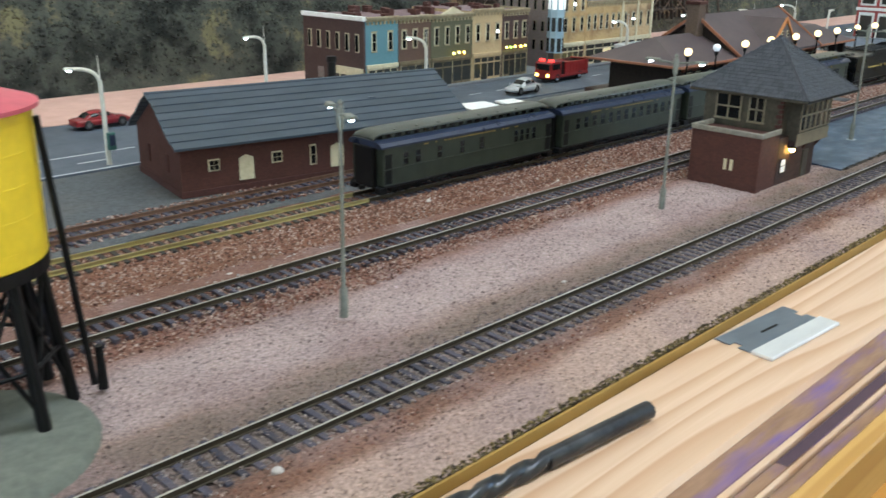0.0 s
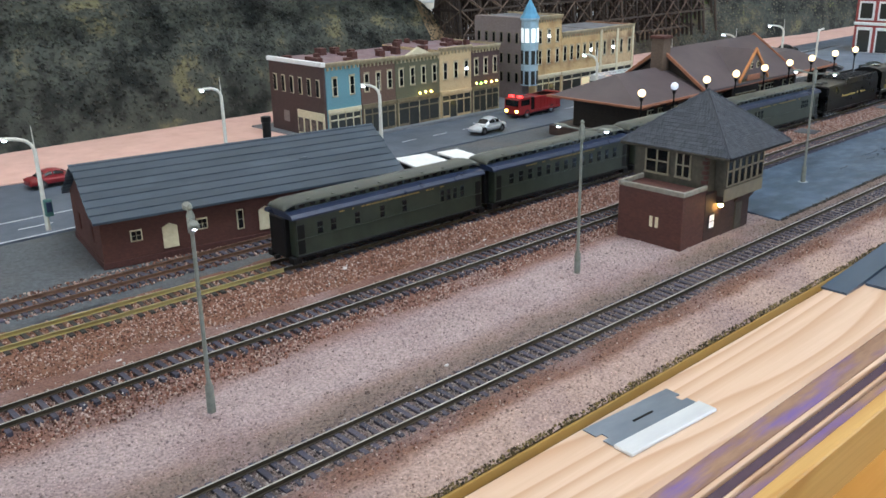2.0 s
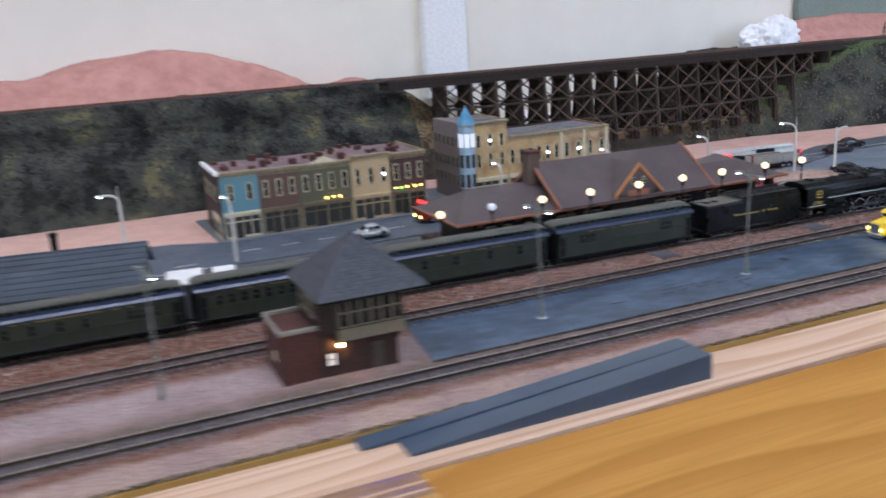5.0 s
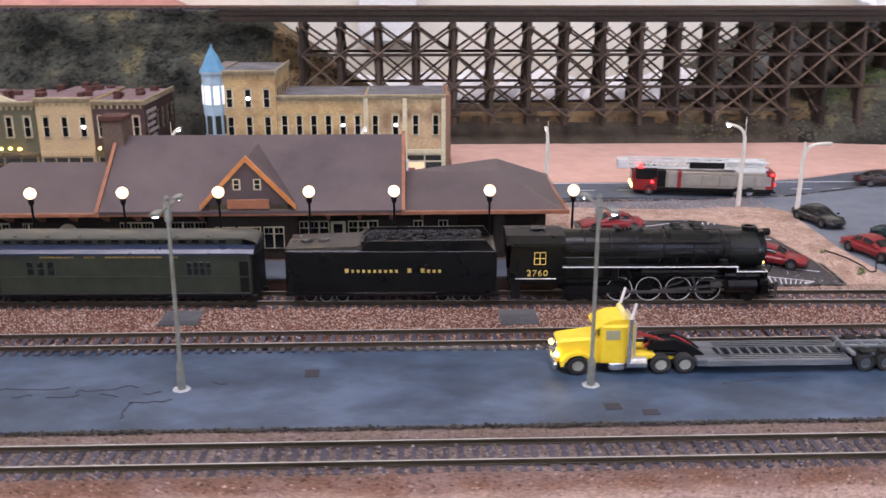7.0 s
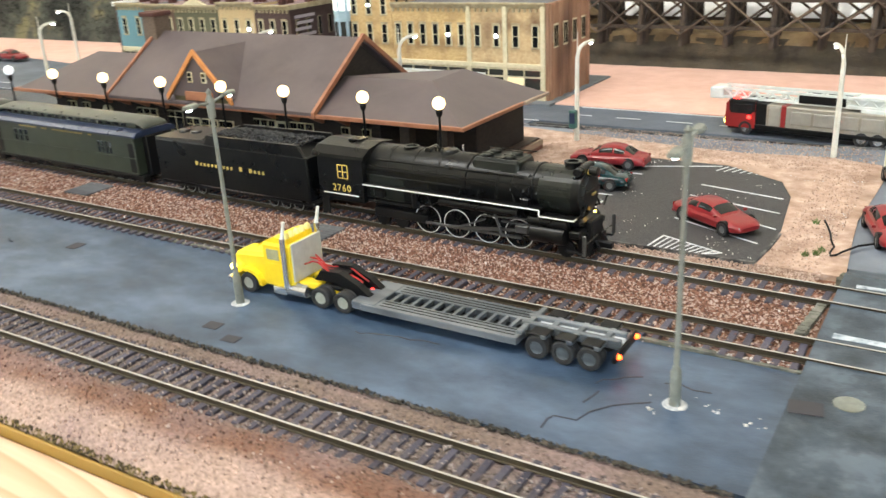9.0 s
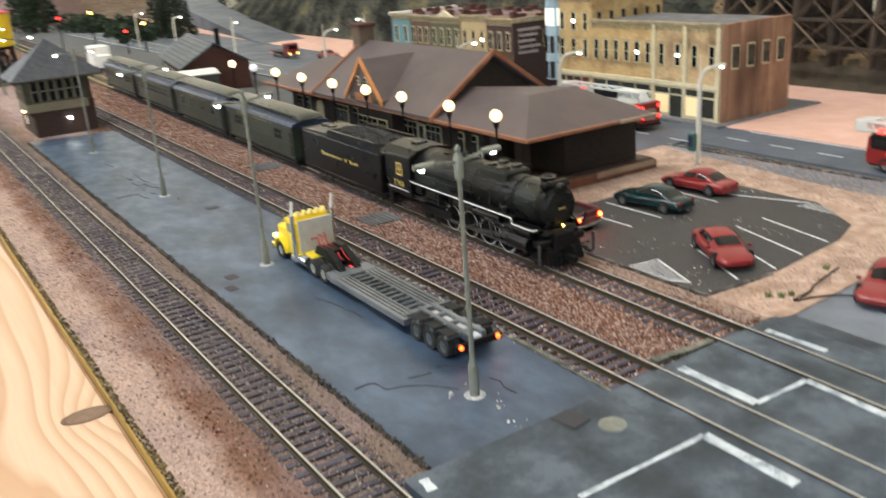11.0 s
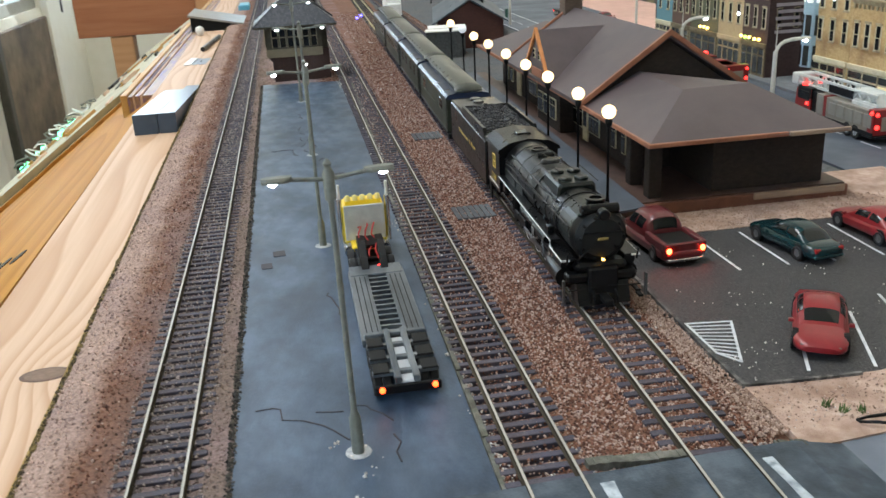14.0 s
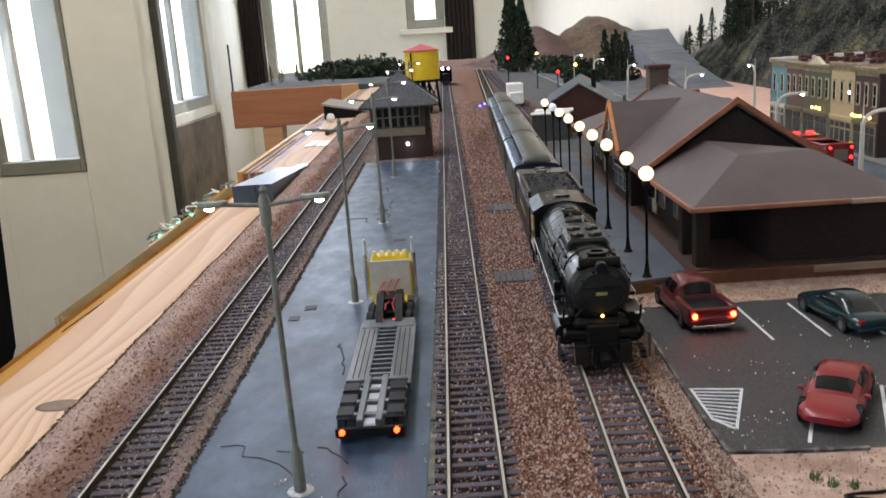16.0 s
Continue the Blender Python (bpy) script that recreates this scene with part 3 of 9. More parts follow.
for cy, cw in ((Y0 + 4, 112), (Y0 + 1052, 150)):
    folds = [(X0 + 20 + 9 * math.sin(k * 0.9), cy + cw * k / 48) for k in range(49)]
    cb = prism(B(), folds + [(fx + 5, fy) for fx, fy in reversed(folds)], -150, 1250, "z")
    tagged(part("curtain", cb, M_CURTAIN), "dark brown hanging curtain beside a window", "curtain", "dark curtains")
# Unseen housings added where the assumed overhead lamps hang.
for lx in (950, -200, -2600):
    e = thing("ceiling_light", lx, -450, Z1 - 62, 0, "plain white housing added over an assumed overhead lamp", "ceiling light", "ceiling lights")
    part("housing", box(B(), -620, 620, -170, 170, 20, 62, 5), M_WHITE, e)
part("cable_duct", box(B(), 24, 72, 486, 500, 60, 1200, 2), M_WHITE)
tagged(bpy.data.objects["cable_duct"], "white vertical cable duct on the cream wall", "cable duct")

# ---------------------------------------------------------------- layout base
slab("layout_base", [(-1450, -66), (900, -66), (900, 496), (-1450, 496)], -40, -6, M_BROWN, "dark underlay of the model railway", "ground")


def terrain(name, x0, x1, y0, y1, nx, ny, height, material, label, category="ground", kind="structure", smooth=True):
    vs, fs = [], []
    for j in range(ny + 1):
        for i in range(nx + 1):
            x, y = x0 + (x1 - x0) * i / nx, y0 + (y1 - y0) * j / ny
            vs.append((x * MM, y * MM, height(x, y) * MM))
    for j in range(ny):
        for i in range(nx):
            a = j * (nx + 1) + i
            fs.append((a, a + 1, a + nx + 2, a + nx + 1))
    me = bpy.data.meshes.new(name)
    me.from_pydata(vs, [], fs)
    me.materials.append(material)
    if smooth:
        me.shade_smooth()
    return tagged(new(name, me), label, category, kind=kind)


def bumpy(x, y, s, amp):
    return amp * noise.noise(Vector((x / s, y / s, 3.1)))


def edge_y(x):
    """Front edge of the scenery: it runs at a slight angle to the tracks."""
    return -65.2 + 0.0044 * x


def g_front(x, y):
    edge = max(0.0, (edge_y(x) + 8.4 - y) / 8)
    bed = max(0.0, 1 - (abs(y + 36.4) / 10) ** 4)
    return bumpy(x, y, 24, 0.5) + bumpy(x, y, 5, 0.25) - 0.35 - 2.2 * edge * edge - 0.75 * bed


gm = terrain("ground", -1450, 900, -66.8, 56, 900, 60, lambda x, y: 0, M_GRAVEL, "pinkish tan grit ground between the tracks")
for v in gm.data.vertices:
    x, y = v.co.x / MM, v.co.y / MM
    if y < -50:
        y = -50 + (y + 50) * (edge_y(x) + 50) / -16.8
    v.co.y, v.co.z = y * MM, g_front(x, y) * MM
def ballast_z(x, y):
    return -0.9 + 1.7 * min(1, max(0, (y - (far_y(x) - 30)) / 8 if y < far_y(x) else (far_y(x) + 16 - y) / 8)) + 0.75 * max(0, 1 - (abs(y - far_y(x)) / 11) ** 4) + bumpy(x, y, 7, 0.35)


terrain("ballast", -1450, 900, 12, 100, 860, 44, ballast_z, M_REDSOIL, "reddish brown track ballast")
slab("back_ground", [(-1450, 84), (900, 84), (900, 376), (-1450, 376)], -6, -0.9, M_DIRT, "dark grey cinder ground behind the tracks")
terrain("pavement", -1450, -232, 95, 188, 240, 24, lambda x, y: -0.6 + bumpy(x, y, 30, 0.8) + bumpy(x, y, 6, 0.4), M_DIRT, "grey cinder yard beside the freight house")
slab("platform", [(-193, -24), (252, -23), (252, 23), (60, 24.5), (-140, 30), (-186, 30)], -4, 0.4, M_PLAT, "blue-grey painted asphalt strip between the tracks", "platform")
slab("road", [(-1450, 187), (95, 190), (95, 220), (900, 220), (900, 284), (345, 282), (327, 276), (293, 261), (262, 254), (90, 254), (-232, 251), (-266, 268), (-470, 300), (-1450, 330)], -4, 0.0, M_ROAD, "grey painted street with white lines", "road")
slab("road_lot", [(245, 86), (460, 86), (460, 246), (342, 242), (314, 236), (290, 227), (264, 217.5), (230, 212), (150, 208.5), (96, 206), (96, 190), (245, 190)], -4, 0.5, M_APRON, "grey road leading to the crossing", "road")
DECK = [(-30, 1.3), (-10, 1.5), (20, 1.7), (32, 2.15), (52, 2.6), (60, 2.95), (76, 2.95), (86, 0.6)]


def deck_z(y):
    return float(np.interp(y, [p[0] for p in DECK], [p[1] for p in DECK]))


tagged(part("crossing", prism(B(), DECK + [(86, -4), (-30, -4)], 252, 460, "x"), M_CROSS), "blue-black level crossing deck over the tracks", "crossing", kind="structure")
slab("sand_corner", [(96, 171.7), (122.6, 171.7), (122.6, 199), (96, 203)], -4, 0.8, M_SAND, "tan sand at the depot's corner")
slab("sand_strip", [(122.7, 79), (140.9, 79), (140.9, 171.9), (122.7, 171.9)], -4, 0.9, M_SAND, "tan sandy strip between depot and parking lot")
slab("parking", [(141, 79), (229, 79), (230, 108), (226, 142), (220, 158), (198, 172), (141, 172)], -4, 0.7, M_LOT, "dark asphalt parking lot with white bay lines", "parking lot")
slab("pink_board", [(-1450, 330), (-470, 300), (-266, 268), (-232, 254), (90, 254), (262, 254), (293, 261), (327, 276), (345, 282), (900, 284), (900, 376), (-1450, 376)], -4, 0.6, M_PINK, "bare pink insulation foam strip behind the street")
slab("sand", [(122.7, 172), (198, 172.1), (220.1, 158.1), (226.1, 142.1), (230.1, 108), (229.1, 79), (252, 79), (250, 103), (248.5, 126), (249.8, 153), (250.5, 172), (252, 184), (247, 191), (230, 195.5), (215, 194), (201, 191), (176, 192.5), (150, 196), (122.7, 199)], -4, 0.9, M_SAND, "tan sandy verge round the parking lot")


def east_crest(x):
    return float(np.interp(x, (230, 293, 344, 386, 430, 475, 505), (17, 18, 25, 43, 63, 79, 88)))


def hill_h(x, y):
    west = float(np.interp(x, (-1180, -1010, -780, -600), (0.0, 0.60, 0.68, 1.0)))
    base = min(1.0, max(0.0, (y - 372 - 0.11 * max(0, -640 - x)) / 40))
    gap0 = min(1.0, max(0.0, (52 - x) / 95))       # west end of the trestle gap
    floor_h = 20 * min(1.0, max(0.0, (y - 370) / 12))
    h = (floor_h + (88 - floor_h) * base ** 0.8 * gap0) * west
    foot = 371 - 0.17 * min(220, max(0, x - 330))
    e = min(1.0, max(0.0, (y - foot) / 18))
    if x > 230:                                     # the east hill comes forward of the trestle
        h = max(h, east_crest(x) * e ** 0.75)
        base = max(base, e)
    n = bumpy(x, y * 1.4, 30, 9) + bumpy(x, y, 11, 4) + bumpy(x, y, 4, 1.5)
    if x > 330:
        n *= 0.55
    return h + n * base * (1 - 0.7 * (base > 0.95)) + bumpy(x, y, 9, 1) - (4 if y < foot - 1 else 0)


terrain("hillside", -1500, 1000, 332, 440, 580, 64, hill_h, M_HILL, "dark mottled green and brown scenery hillside", "hillside")
terrain("pink_hill", -640, -40, 424, 499, 150, 16, lambda x, y: 78 * min(1, max(0, (x + 640) / 60)) + min(1, (y - 424) / 40) * (max(6, 30 + 17 * math.exp(-((x + 230) / 90) ** 2) - 34 * max(0, (x + 190) / 140)) + bumpy(x, y, 60, 10)) + bumpy(x, y, 8, 1.2), M_PINKHILL, "carved bare pink foam hill beside the wall", "hill")

# ---------------------------------------------------------------- tracks
def rail_mesh(name, length, material):
    prof = [(-0.55, 0), (0.55, 0), (0.55, 0.15), (0.17, 0.25), (0.17, 0.95), (0.33, 1.05), (0.33, 1.4), (-0.33, 1.4), (-0.33, 1.05), (-0.17, 0.95), (-0.17, 0.25), (-0.55, 0.15)]
    return mesh_of(name, prism(B(), prof, 0, length, "x"), material)


def track(x0, x1, y, rz, top, rail_mat, tie_mat, near0, near1, label, pitch=3.75):
    """A straight track whose rail heads lie at height top; ties between near0 and near1 are pieces of their own."""
    e = thing("railway_track", x0, y, top - 1.4, rz, label, "track", "tracks")
    length = x1 - x0
    me = rail_mesh("rail", length, rail_mat)
    head = mesh_of("rail_head", box(B(), 0, length, -0.24, 0.24, 1.35, 1.44), M_BRASS if rail_mat is M_BRASS else M_RUST if rail_mat is M_RUST else M_RAILHEAD)
    for s in (-1, 1):
        r = share("rail", me, e, Matrix.Translation((0, 4.85 * s, 0)))
        share("rail_head", head, r, pose(0, 0, 0), "worn bright running surface")
    tie = mesh_of("tie", box(B(), -0.82, 0.82, -8.1, 8.1, -1.3, 0.05, 0.12), tie_mat)
    rest = B()
    k, x = 0, 1.0
    while x < length:
        wob = random.uniform(-0.25, 0.25)
        if near0 <= x + x0 <= near1 and k < 300:
            share("tie", tie, e, Matrix.Translation((x + wob, random.uniform(-0.15, 0.15), 0)) @ pose(0, 0, 0, 0, 0, random.uniform(-1.2, 1.2)))
            k += 1
        else:
            box(rest, x + wob - 0.95, x + wob + 0.95, -8.1, 8.1, -1.3, 0.05)
        x += pitch
    ob = part("tie_run", rest, tie_mat, e)
    tagged(ob, kind="stuff")
    return e


def plat_edge(x):
    """North edge of the platform strip, or far south where there is none."""
    if not -186 < x < 251:
        return -99.0
    return (30.4 - 0.0165 * (x + 180) if x < 60 else 24.9 - 0.0085 * (x - 60)) + 0.8


def grains(name, count, x0, x1, yf, zf, material, label, lo=0.28, hi=0.62, keep=None):
    """Loose stones: small squashed octahedra strewn over a strip; yf(x) gives its two edges, zf(x, y) its height."""
    rng = np.random.default_rng(7 + count)
    xs = rng.uniform(x0, x1, count)
    us = rng.uniform(0, 1, count)
    base = np.array([(1, 0, 0), (-1, 0, 0), (0, 1, 0), (0, -1, 0), (0, 0, 1), (0, 0, -1)], float)
    tri = np.array([(0, 2, 4), (2, 1, 4), (1, 3, 4), (3, 0, 4), (2, 0, 5), (1, 2, 5), (3, 1, 5), (0, 3, 5)])
    vs, fs = [], []
    for i in range(count):
        a, b = yf(xs[i])
        y = a + (b - a) * us[i]
        if keep and not keep(xs[i], y):
            continue
        r = rng.uniform(lo, hi) * (1.5 if rng.random() < 0.06 else 1)
        q = Euler(rng.uniform(0, 6.28, 3)).to_matrix()
        loc = np.array((xs[i], y, zf(xs[i], y) + r * 0.25))
        pts = base * rng.uniform(0.65, 1.1, (6, 1)) * r
        vs.append(pts @ np.array(q).T + loc)
        fs.append(tri + 6 * (len(vs) - 1))
    v = np.concatenate(vs) * MM
    f = np.concatenate(fs)
    me = bpy.data.meshes.new(name)
    me.from_pydata(v.tolist(), [], f.tolist())
    me.materials.append(material)
    return tagged(new(name, me), label, "gravel", kind="stuff")

# ---------------------------------------------------------------- front edge of the layout
def board(name, x0, x1, y0, y1, z0, z1, material, label, category, bev=0.6, kind="structure"):
    return tagged(part(name, box(B(), x0, x1, y0, y1, z0, z1, bev), material), label, category, kind=kind)


te_ = board("trim_edging", -1450, 900, -65.95, -65.25, -6, -3.0, M_EDGEGOLD, "thin golden brown strip along the scenery's edge", "trim", 0.15)
te_.matrix_basis = pose(0, 0, 0, 0, 0, 0.252)
fb_ = board("front_board", -1450, 900, -95.4, -66.0, -24, -5, M_PINE, "pale pine board along the layout's front", "board", 1.0)
fb_.matrix_basis = pose(0, 0, 0, 0, 0, 0.252)
board("trim_ledge", -1160, -231, -104, -96.3, -60, -6.2, M_STAINWOOD, "purple-brown stained wooden strip beside the pine board", "trim", 0.4)
board("trim_strip", -1160, -231, -105.6, -104.2, -60, -5.6, M_PINE, "thin pale wooden strip", "trim", 0.2)
board("trim_strip_outer", -1160, -231, -110.2, -109.2, -60, -5.7, M_PINE, "thin pale wooden strip", "trim", 0.2)
board("trim_ledge_lower", -1160, -231, -113.5, -110.4, -60, -6.6, M_STAINWOOD, "purple-brown stained wooden strip beside the pine board", "trim", 0.3)
board("trim_ledge_outer", -1160, -231, -109.0, -105.8, -60, -6.4, M_STAINWOOD, "purple-brown stained wooden strip beside the pine board", "trim", 0.4)
board("trim_edge", -1160, -231, -118, -113.7, -60, -5.4, M_GOLDWOOD, "golden brown wooden edge strip", "trim", 0.4)
# No slot is cut: its shade is the dark colour of a thin slab.
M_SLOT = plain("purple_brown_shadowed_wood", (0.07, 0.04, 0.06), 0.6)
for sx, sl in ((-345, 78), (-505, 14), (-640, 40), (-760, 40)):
    board("slot", sx - sl, sx + sl, -108.6, -106.2, -6.8, -6.28, M_SLOT, "dark slab coloured as a shaded slot in the stained strip", "slot", 0, "")


def panel_z(y):
    return -7 - 0.633 * (-96.4 - y)


def control_panel():
    """Sloping wooden panel under the front board; its lower edge runs off at an angle."""
    e = thing("control_panel", 0, 0, 0, 0, "sloping golden brown wooden control panel along the layout's front", "control panel")
    def slope(poly, lift, thick, name, material, label=""):
        bm = B()
        top = [bm.verts.new((x, y, panel_z(y) + lift)) for x, y in poly]
        bot = [bm.verts.new((x, y, panel_z(y) + lift - thick)) for x, y in poly]
        bm.faces.new(top)
        bm.faces.new(bot)
        for k in range(len(poly)):
            j = (k + 1) % len(poly)
            bm.faces.new((top[k], top[j], bot[j], bot[k]))
        return part(name, bm, material, e, label)
    ey = lambda x: -183 - 0.391 * (x + 300)  # noqa: E731
    slope([(-470, -97), (460, -97), (460, ey(460)), (-470, ey(-470))], 0, 9, "board", M_PANELWOOD)
    slope([(-470, ey(-470) + 0.5), (460, ey(460) + 0.5), (460, ey(460) - 5), (-470, ey(-470) - 5)], 3.0, 14, "edge_strip", M_GOLDWOOD, "golden wooden edge strip")
    slope([(-470, ey(-470) - 5.2), (460, ey(460) - 5.2), (460, ey(460) - 8), (-470, ey(-470) - 8)], 1.5, 12, "gap", M_BLACK, "dark gap behind the edge strip")
    slope([(-1120, -119), (-478, -119), (-460, ey(-460) - 8.2), (-180, ey(-180) - 8.2), (-180, -236), (-1120, -236)], 9.0, 6, "back_shelf", M_PAPER, "pale paper-covered slope behind the panel's edge")
    r = random.Random(9)
    lean = pose(0, 0, 0, math.degrees(math.atan(0.633)), 0, 0)
    for k in range(30):
        x = r.uniform(-900, -270)
        y = r.uniform(-222, min(-126, ey(x) - 16))
        b = B()
        w, l = r.uniform(2, 5), r.uniform(24, 90)
        box(b, -l / 2, l / 2, -w / 2, w / 2, 0, r.uniform(1.5, 4), 0.3)
        o = part("offcut", b, r.choice((M_PINE, M_GOLDWOOD, M_GOLDWOOD, M_BLACK)), e)
        o.matrix_basis = pose(x * MM, y * MM, (panel_z(y) + 8.6) * MM) @ lean @ pose(0, 0, 0, 0, 0, r.uniform(-14, 8))
    for k in range(11):
        x, y = -350 - 21 * k + r.uniform(-5, 5), -225 + r.uniform(-5, 5)
        o = part("indicator", ball(B(), (0, 0, 0), 2.4, 2), G_PALEGRN, e, "pale green indicator lamp")
        o.matrix_basis = pose(x * MM, y * MM, (panel_z(y) + 11) * MM)
    for k in range(7):
        x0_, y0_ = -330 - 42 * k, -222
        pts = [(x0_ - 4.5 * j, y0_ + 7 * math.sin(1.1 * j + k), panel_z(y0_) + 12 + 6 * abs(math.sin(0.8 * j + 2 * k))) for j in range(10)]
        part("wire", tube(B(), pts, 0.8), M_WHITE if k % 2 else M_LAMPGREY, e, "loose thin wire")
    for x, y in ((46, -112), (36, -121), (28, -128), (24, -134)):
        o = part("switch_hole", rod(B(), (0, 0, -1), (0, 0, 0.3), 4, seg=16), M_BLACK, e, "dark drilled switch hole")
        o.matrix_basis = pose(x * MM, y * MM, panel_z(y) * MM, -math.degrees(math.atan(-0.633)), 0, 0)
    return e


G_PALEGRN = glow("pale_green_led", (0.20, 1.0, 0.45), 5.0)
M_PAPER = mat("pale_drawing_paper", [(0.42, 0.41, 0.30), (0.60, 0.58, 0.45)], size=22, rough=0.8, coarse=40, stain=0.5, stain_col=(0.30, 0.26, 0.16))
M_PANELWOOD = wood("golden_brown_panel", [(0.42, 0.205, 0.040), (0.51, 0.265, 0.060), (0.36, 0.165, 0.030)], 18.0, 6.0, 420, 60, 0.55)
M_PANELWOOD.node_tree.nodes["Principled BSDF"].inputs["Specular IOR Level"].default_value = 0.06
control_panel()
board("layout_frame", -1440, 440, -90, 480, -420, -41, M_BROWN, "dark timber underframe of the layout", "frame", 2)
board("leg_floor_stand", -1400, 400, -60, 440, -899, -421, M_FLOOR, "dark wooden cupboard under the layout", "cupboard", 2)


def pine_knot(x, y):
    e = part("pine_knot", lathe(B(), [(4.6, -1), (4.6, 0.05), (4.2, 0.08), (0.01, 0.08)], 24), M_KNOT)
    part("heartwood", lathe(B(), [(3.9, 0), (3.7, 0.11), (0.01, 0.12)], 24), M_KNOT2, e, "paler brown heart of the knot")
    e.matrix_basis = pose(x * MM, y * MM, -5 * MM) @ Matrix.Diagonal((0.80, 1.30, 1, 1))
    return tagged(e, "dark round knot in the pine board", "wood knot")


M_KNOT2 = mat("knot_heart", [(0.13, 0.075, 0.045), (0.23, 0.145, 0.095)], size=1.5, rough=0.5)
M_KNOT = mat("dark_wood_knot", [(0.06, 0.032, 0.02), (0.16, 0.09, 0.055)], size=1.2, rough=0.5)
pine_knot(172.2, -70.8)


def razor_blade(x, y, rz):
    e = thing("razor_blade", x, y, -5, rz, "single-edge razor blade with bright spine lying on pine", "razor blade")
    bm = B()
    pts = [(-19, 0), (-19, 9), (-16.6, 9), (-16.6, 11.6), (-19, 11.6), (-19, 16.4), (19, 16.4), (19, 11.6), (16.6, 11.6), (16.6, 9), (19, 9), (19, 0)]
    prism(bm, pts, 0.15, 0.4, "z")
    part("blade", bm, M_BLADE, e, "grey steel blade with notched sides")
    part("slot", prism(B(), [(-4.2, 10.0), (4.2, 10.0), (4.7, 10.4), (4.2, 10.8), (-4.2, 10.8), (-4.7, 10.4)], 0.3, 0.48, "z"), M_BLACK, e, "dark slot in the blade")
    part("spine", box(B(), -19.3, 19.3, -1.0, 5.2, 0.0, 1.1, 0.25), M_STEEL, e, "bright folded steel spine")
    return e


M_BLADE = mat("grey_blade_steel", [(0.20, 0.235, 0.30), (0.30, 0.345, 0.42)], size=10, rough=0.35, metal=0.75, stretch=(0.3, 1, 1))
rb_ = razor_blade(-366, -86, -4)
rb_.matrix_basis = rb_.matrix_basis @ Matrix.Diagonal((0.9, 0.95, 1, 1))


def drill_bit(x, y, rz):
    e = thing("drill_bit", x, y, -5, rz, "dark oxide twist drill bit lying on the board", "drill bit")
    part("shank", rod(B(), (0, 0, 2.0), (-32, 0, 2.0), 2.0, seg=20), M_DARKSTEEL, e, smooth=True)
    rings = []
    for k in range(60):
        a, xx = 0.42 * k, -32 - 1.1 * k
        ring = []
        for j in range(16):
            b = 2 * math.pi * j / 16
            r = 1.95 - 0.85 * max(0, math.cos(2 * (b - a))) ** 2
            ring.append((xx, r * math.cos(b), 2.0 + r * math.sin(b)))
        rings.append(ring)
    part("fluted_end", loft(B(), rings), M_DARKSTEEL, e, smooth=True)
    return e


drill_bit(-429, -79.5, -5)


def grey_wedge():
    e = thing("plastic_incline", -98, -78, -5, 0, "slate grey plastic incline strips lying on the board", "incline")
    part("wedge", prism(B(), [(0, 0), (0, 10.5), (-132, 1.0), (-132, 0)], -11, 1.2, "y"), M_WEDGE, e)
    part("wedge_back", prism(B(), [(0, 0), (0, 10.5), (-146, 0.8), (-146, 0)], 1.7, 11, "y"), M_WEDGE, e)
    part("strip", box(B(), -120, -2, -0.9, 0.9, 0.2, 1.0), M_BLACK, e, "dark groove between the strips")
    return e


grey_wedge()

# ---------------------------------------------------------------- lamps
M_GLUE = mat("dried_glue", [(0.22, 0.24, 0.26), (0.55, 0.56, 0.57)], size=1.2, rough=0.5)


def platform_lamp_meshes():
    e = thing("street_lamp", 0, 0, 0.3, 0, "grey double-armed street lamp with lit white heads", "street lamp", "double street lamps")
    glue = part("base", lathe(B(), [(2.7, 0), (2.3, 0.2), (0.01, 0.28)], 16), M_GLUE, e, "smear of dried glue round the foot")
    part("pole", lathe(B(), [(1.15, 0.2), (1.1, 7.5), (0.85, 8.2), (0.58, 9), (0.5, 49.5), (0.95, 49.6), (1.05, 54), (0.5, 55.2), (0.75, 55.8), (0.2, 56.6)], 12), M_LAMPGREY, e, smooth=True)
    for s in (-1, 1):
        part("arm", rod(B(), (0, 0.8 * s, 53.2), (0, 6.6 * s, 53.8), 0.38), M_LAMPGREY, e)
        head = part("lamp_head", loft(B(), [[(0.8 * c, (6.0 + 5.0 * u) * s, 53.9 + 0.55 * d) for c, d in ((-w, 0.2), (-w * 0.7, 1), (w * 0.7, 1), (w, 0.2), (w, -0.6), (-w, -0.6))] for u, w in ((0, 0.7), (0.25, 1.5), (0.8, 1.5), (1, 0.8))]), M_LAMPGREY, e)
        part("bulb", ball(B(), (0, 9.2 * s, 53.5), 0.8, 2, (0.8, 1.1, 0.8)), G_COOL, head, "glowing white led")
    return e


lampE = platform_lamp_meshes()
lampE.matrix_basis = pose(232.4 * MM, 0, 0.3 * MM, 0.6, 0, 4)
for lx, ly, rz, ry in ((116.5, -1, 14, -0.5), (0, 0, -4, 0.8), (-126.5, -1.5, 5, -0.6), (-303.5, -3.2, 12, 0.3), (-450.5, -1.0, -22, 0.4)):
    o = copy_thing(lampE, pose(lx * MM, ly * MM, (0.3 if lx > -150 else 0.0) * MM, 0, ry, rz))
    for c in o.children:
        if lx < -150 and c.name.startswith("base"):
            c.data = c.data.copy()
            c.data.materials[0] = M_GRAVEL
            c["label"] = "little heap of grit round the foot"


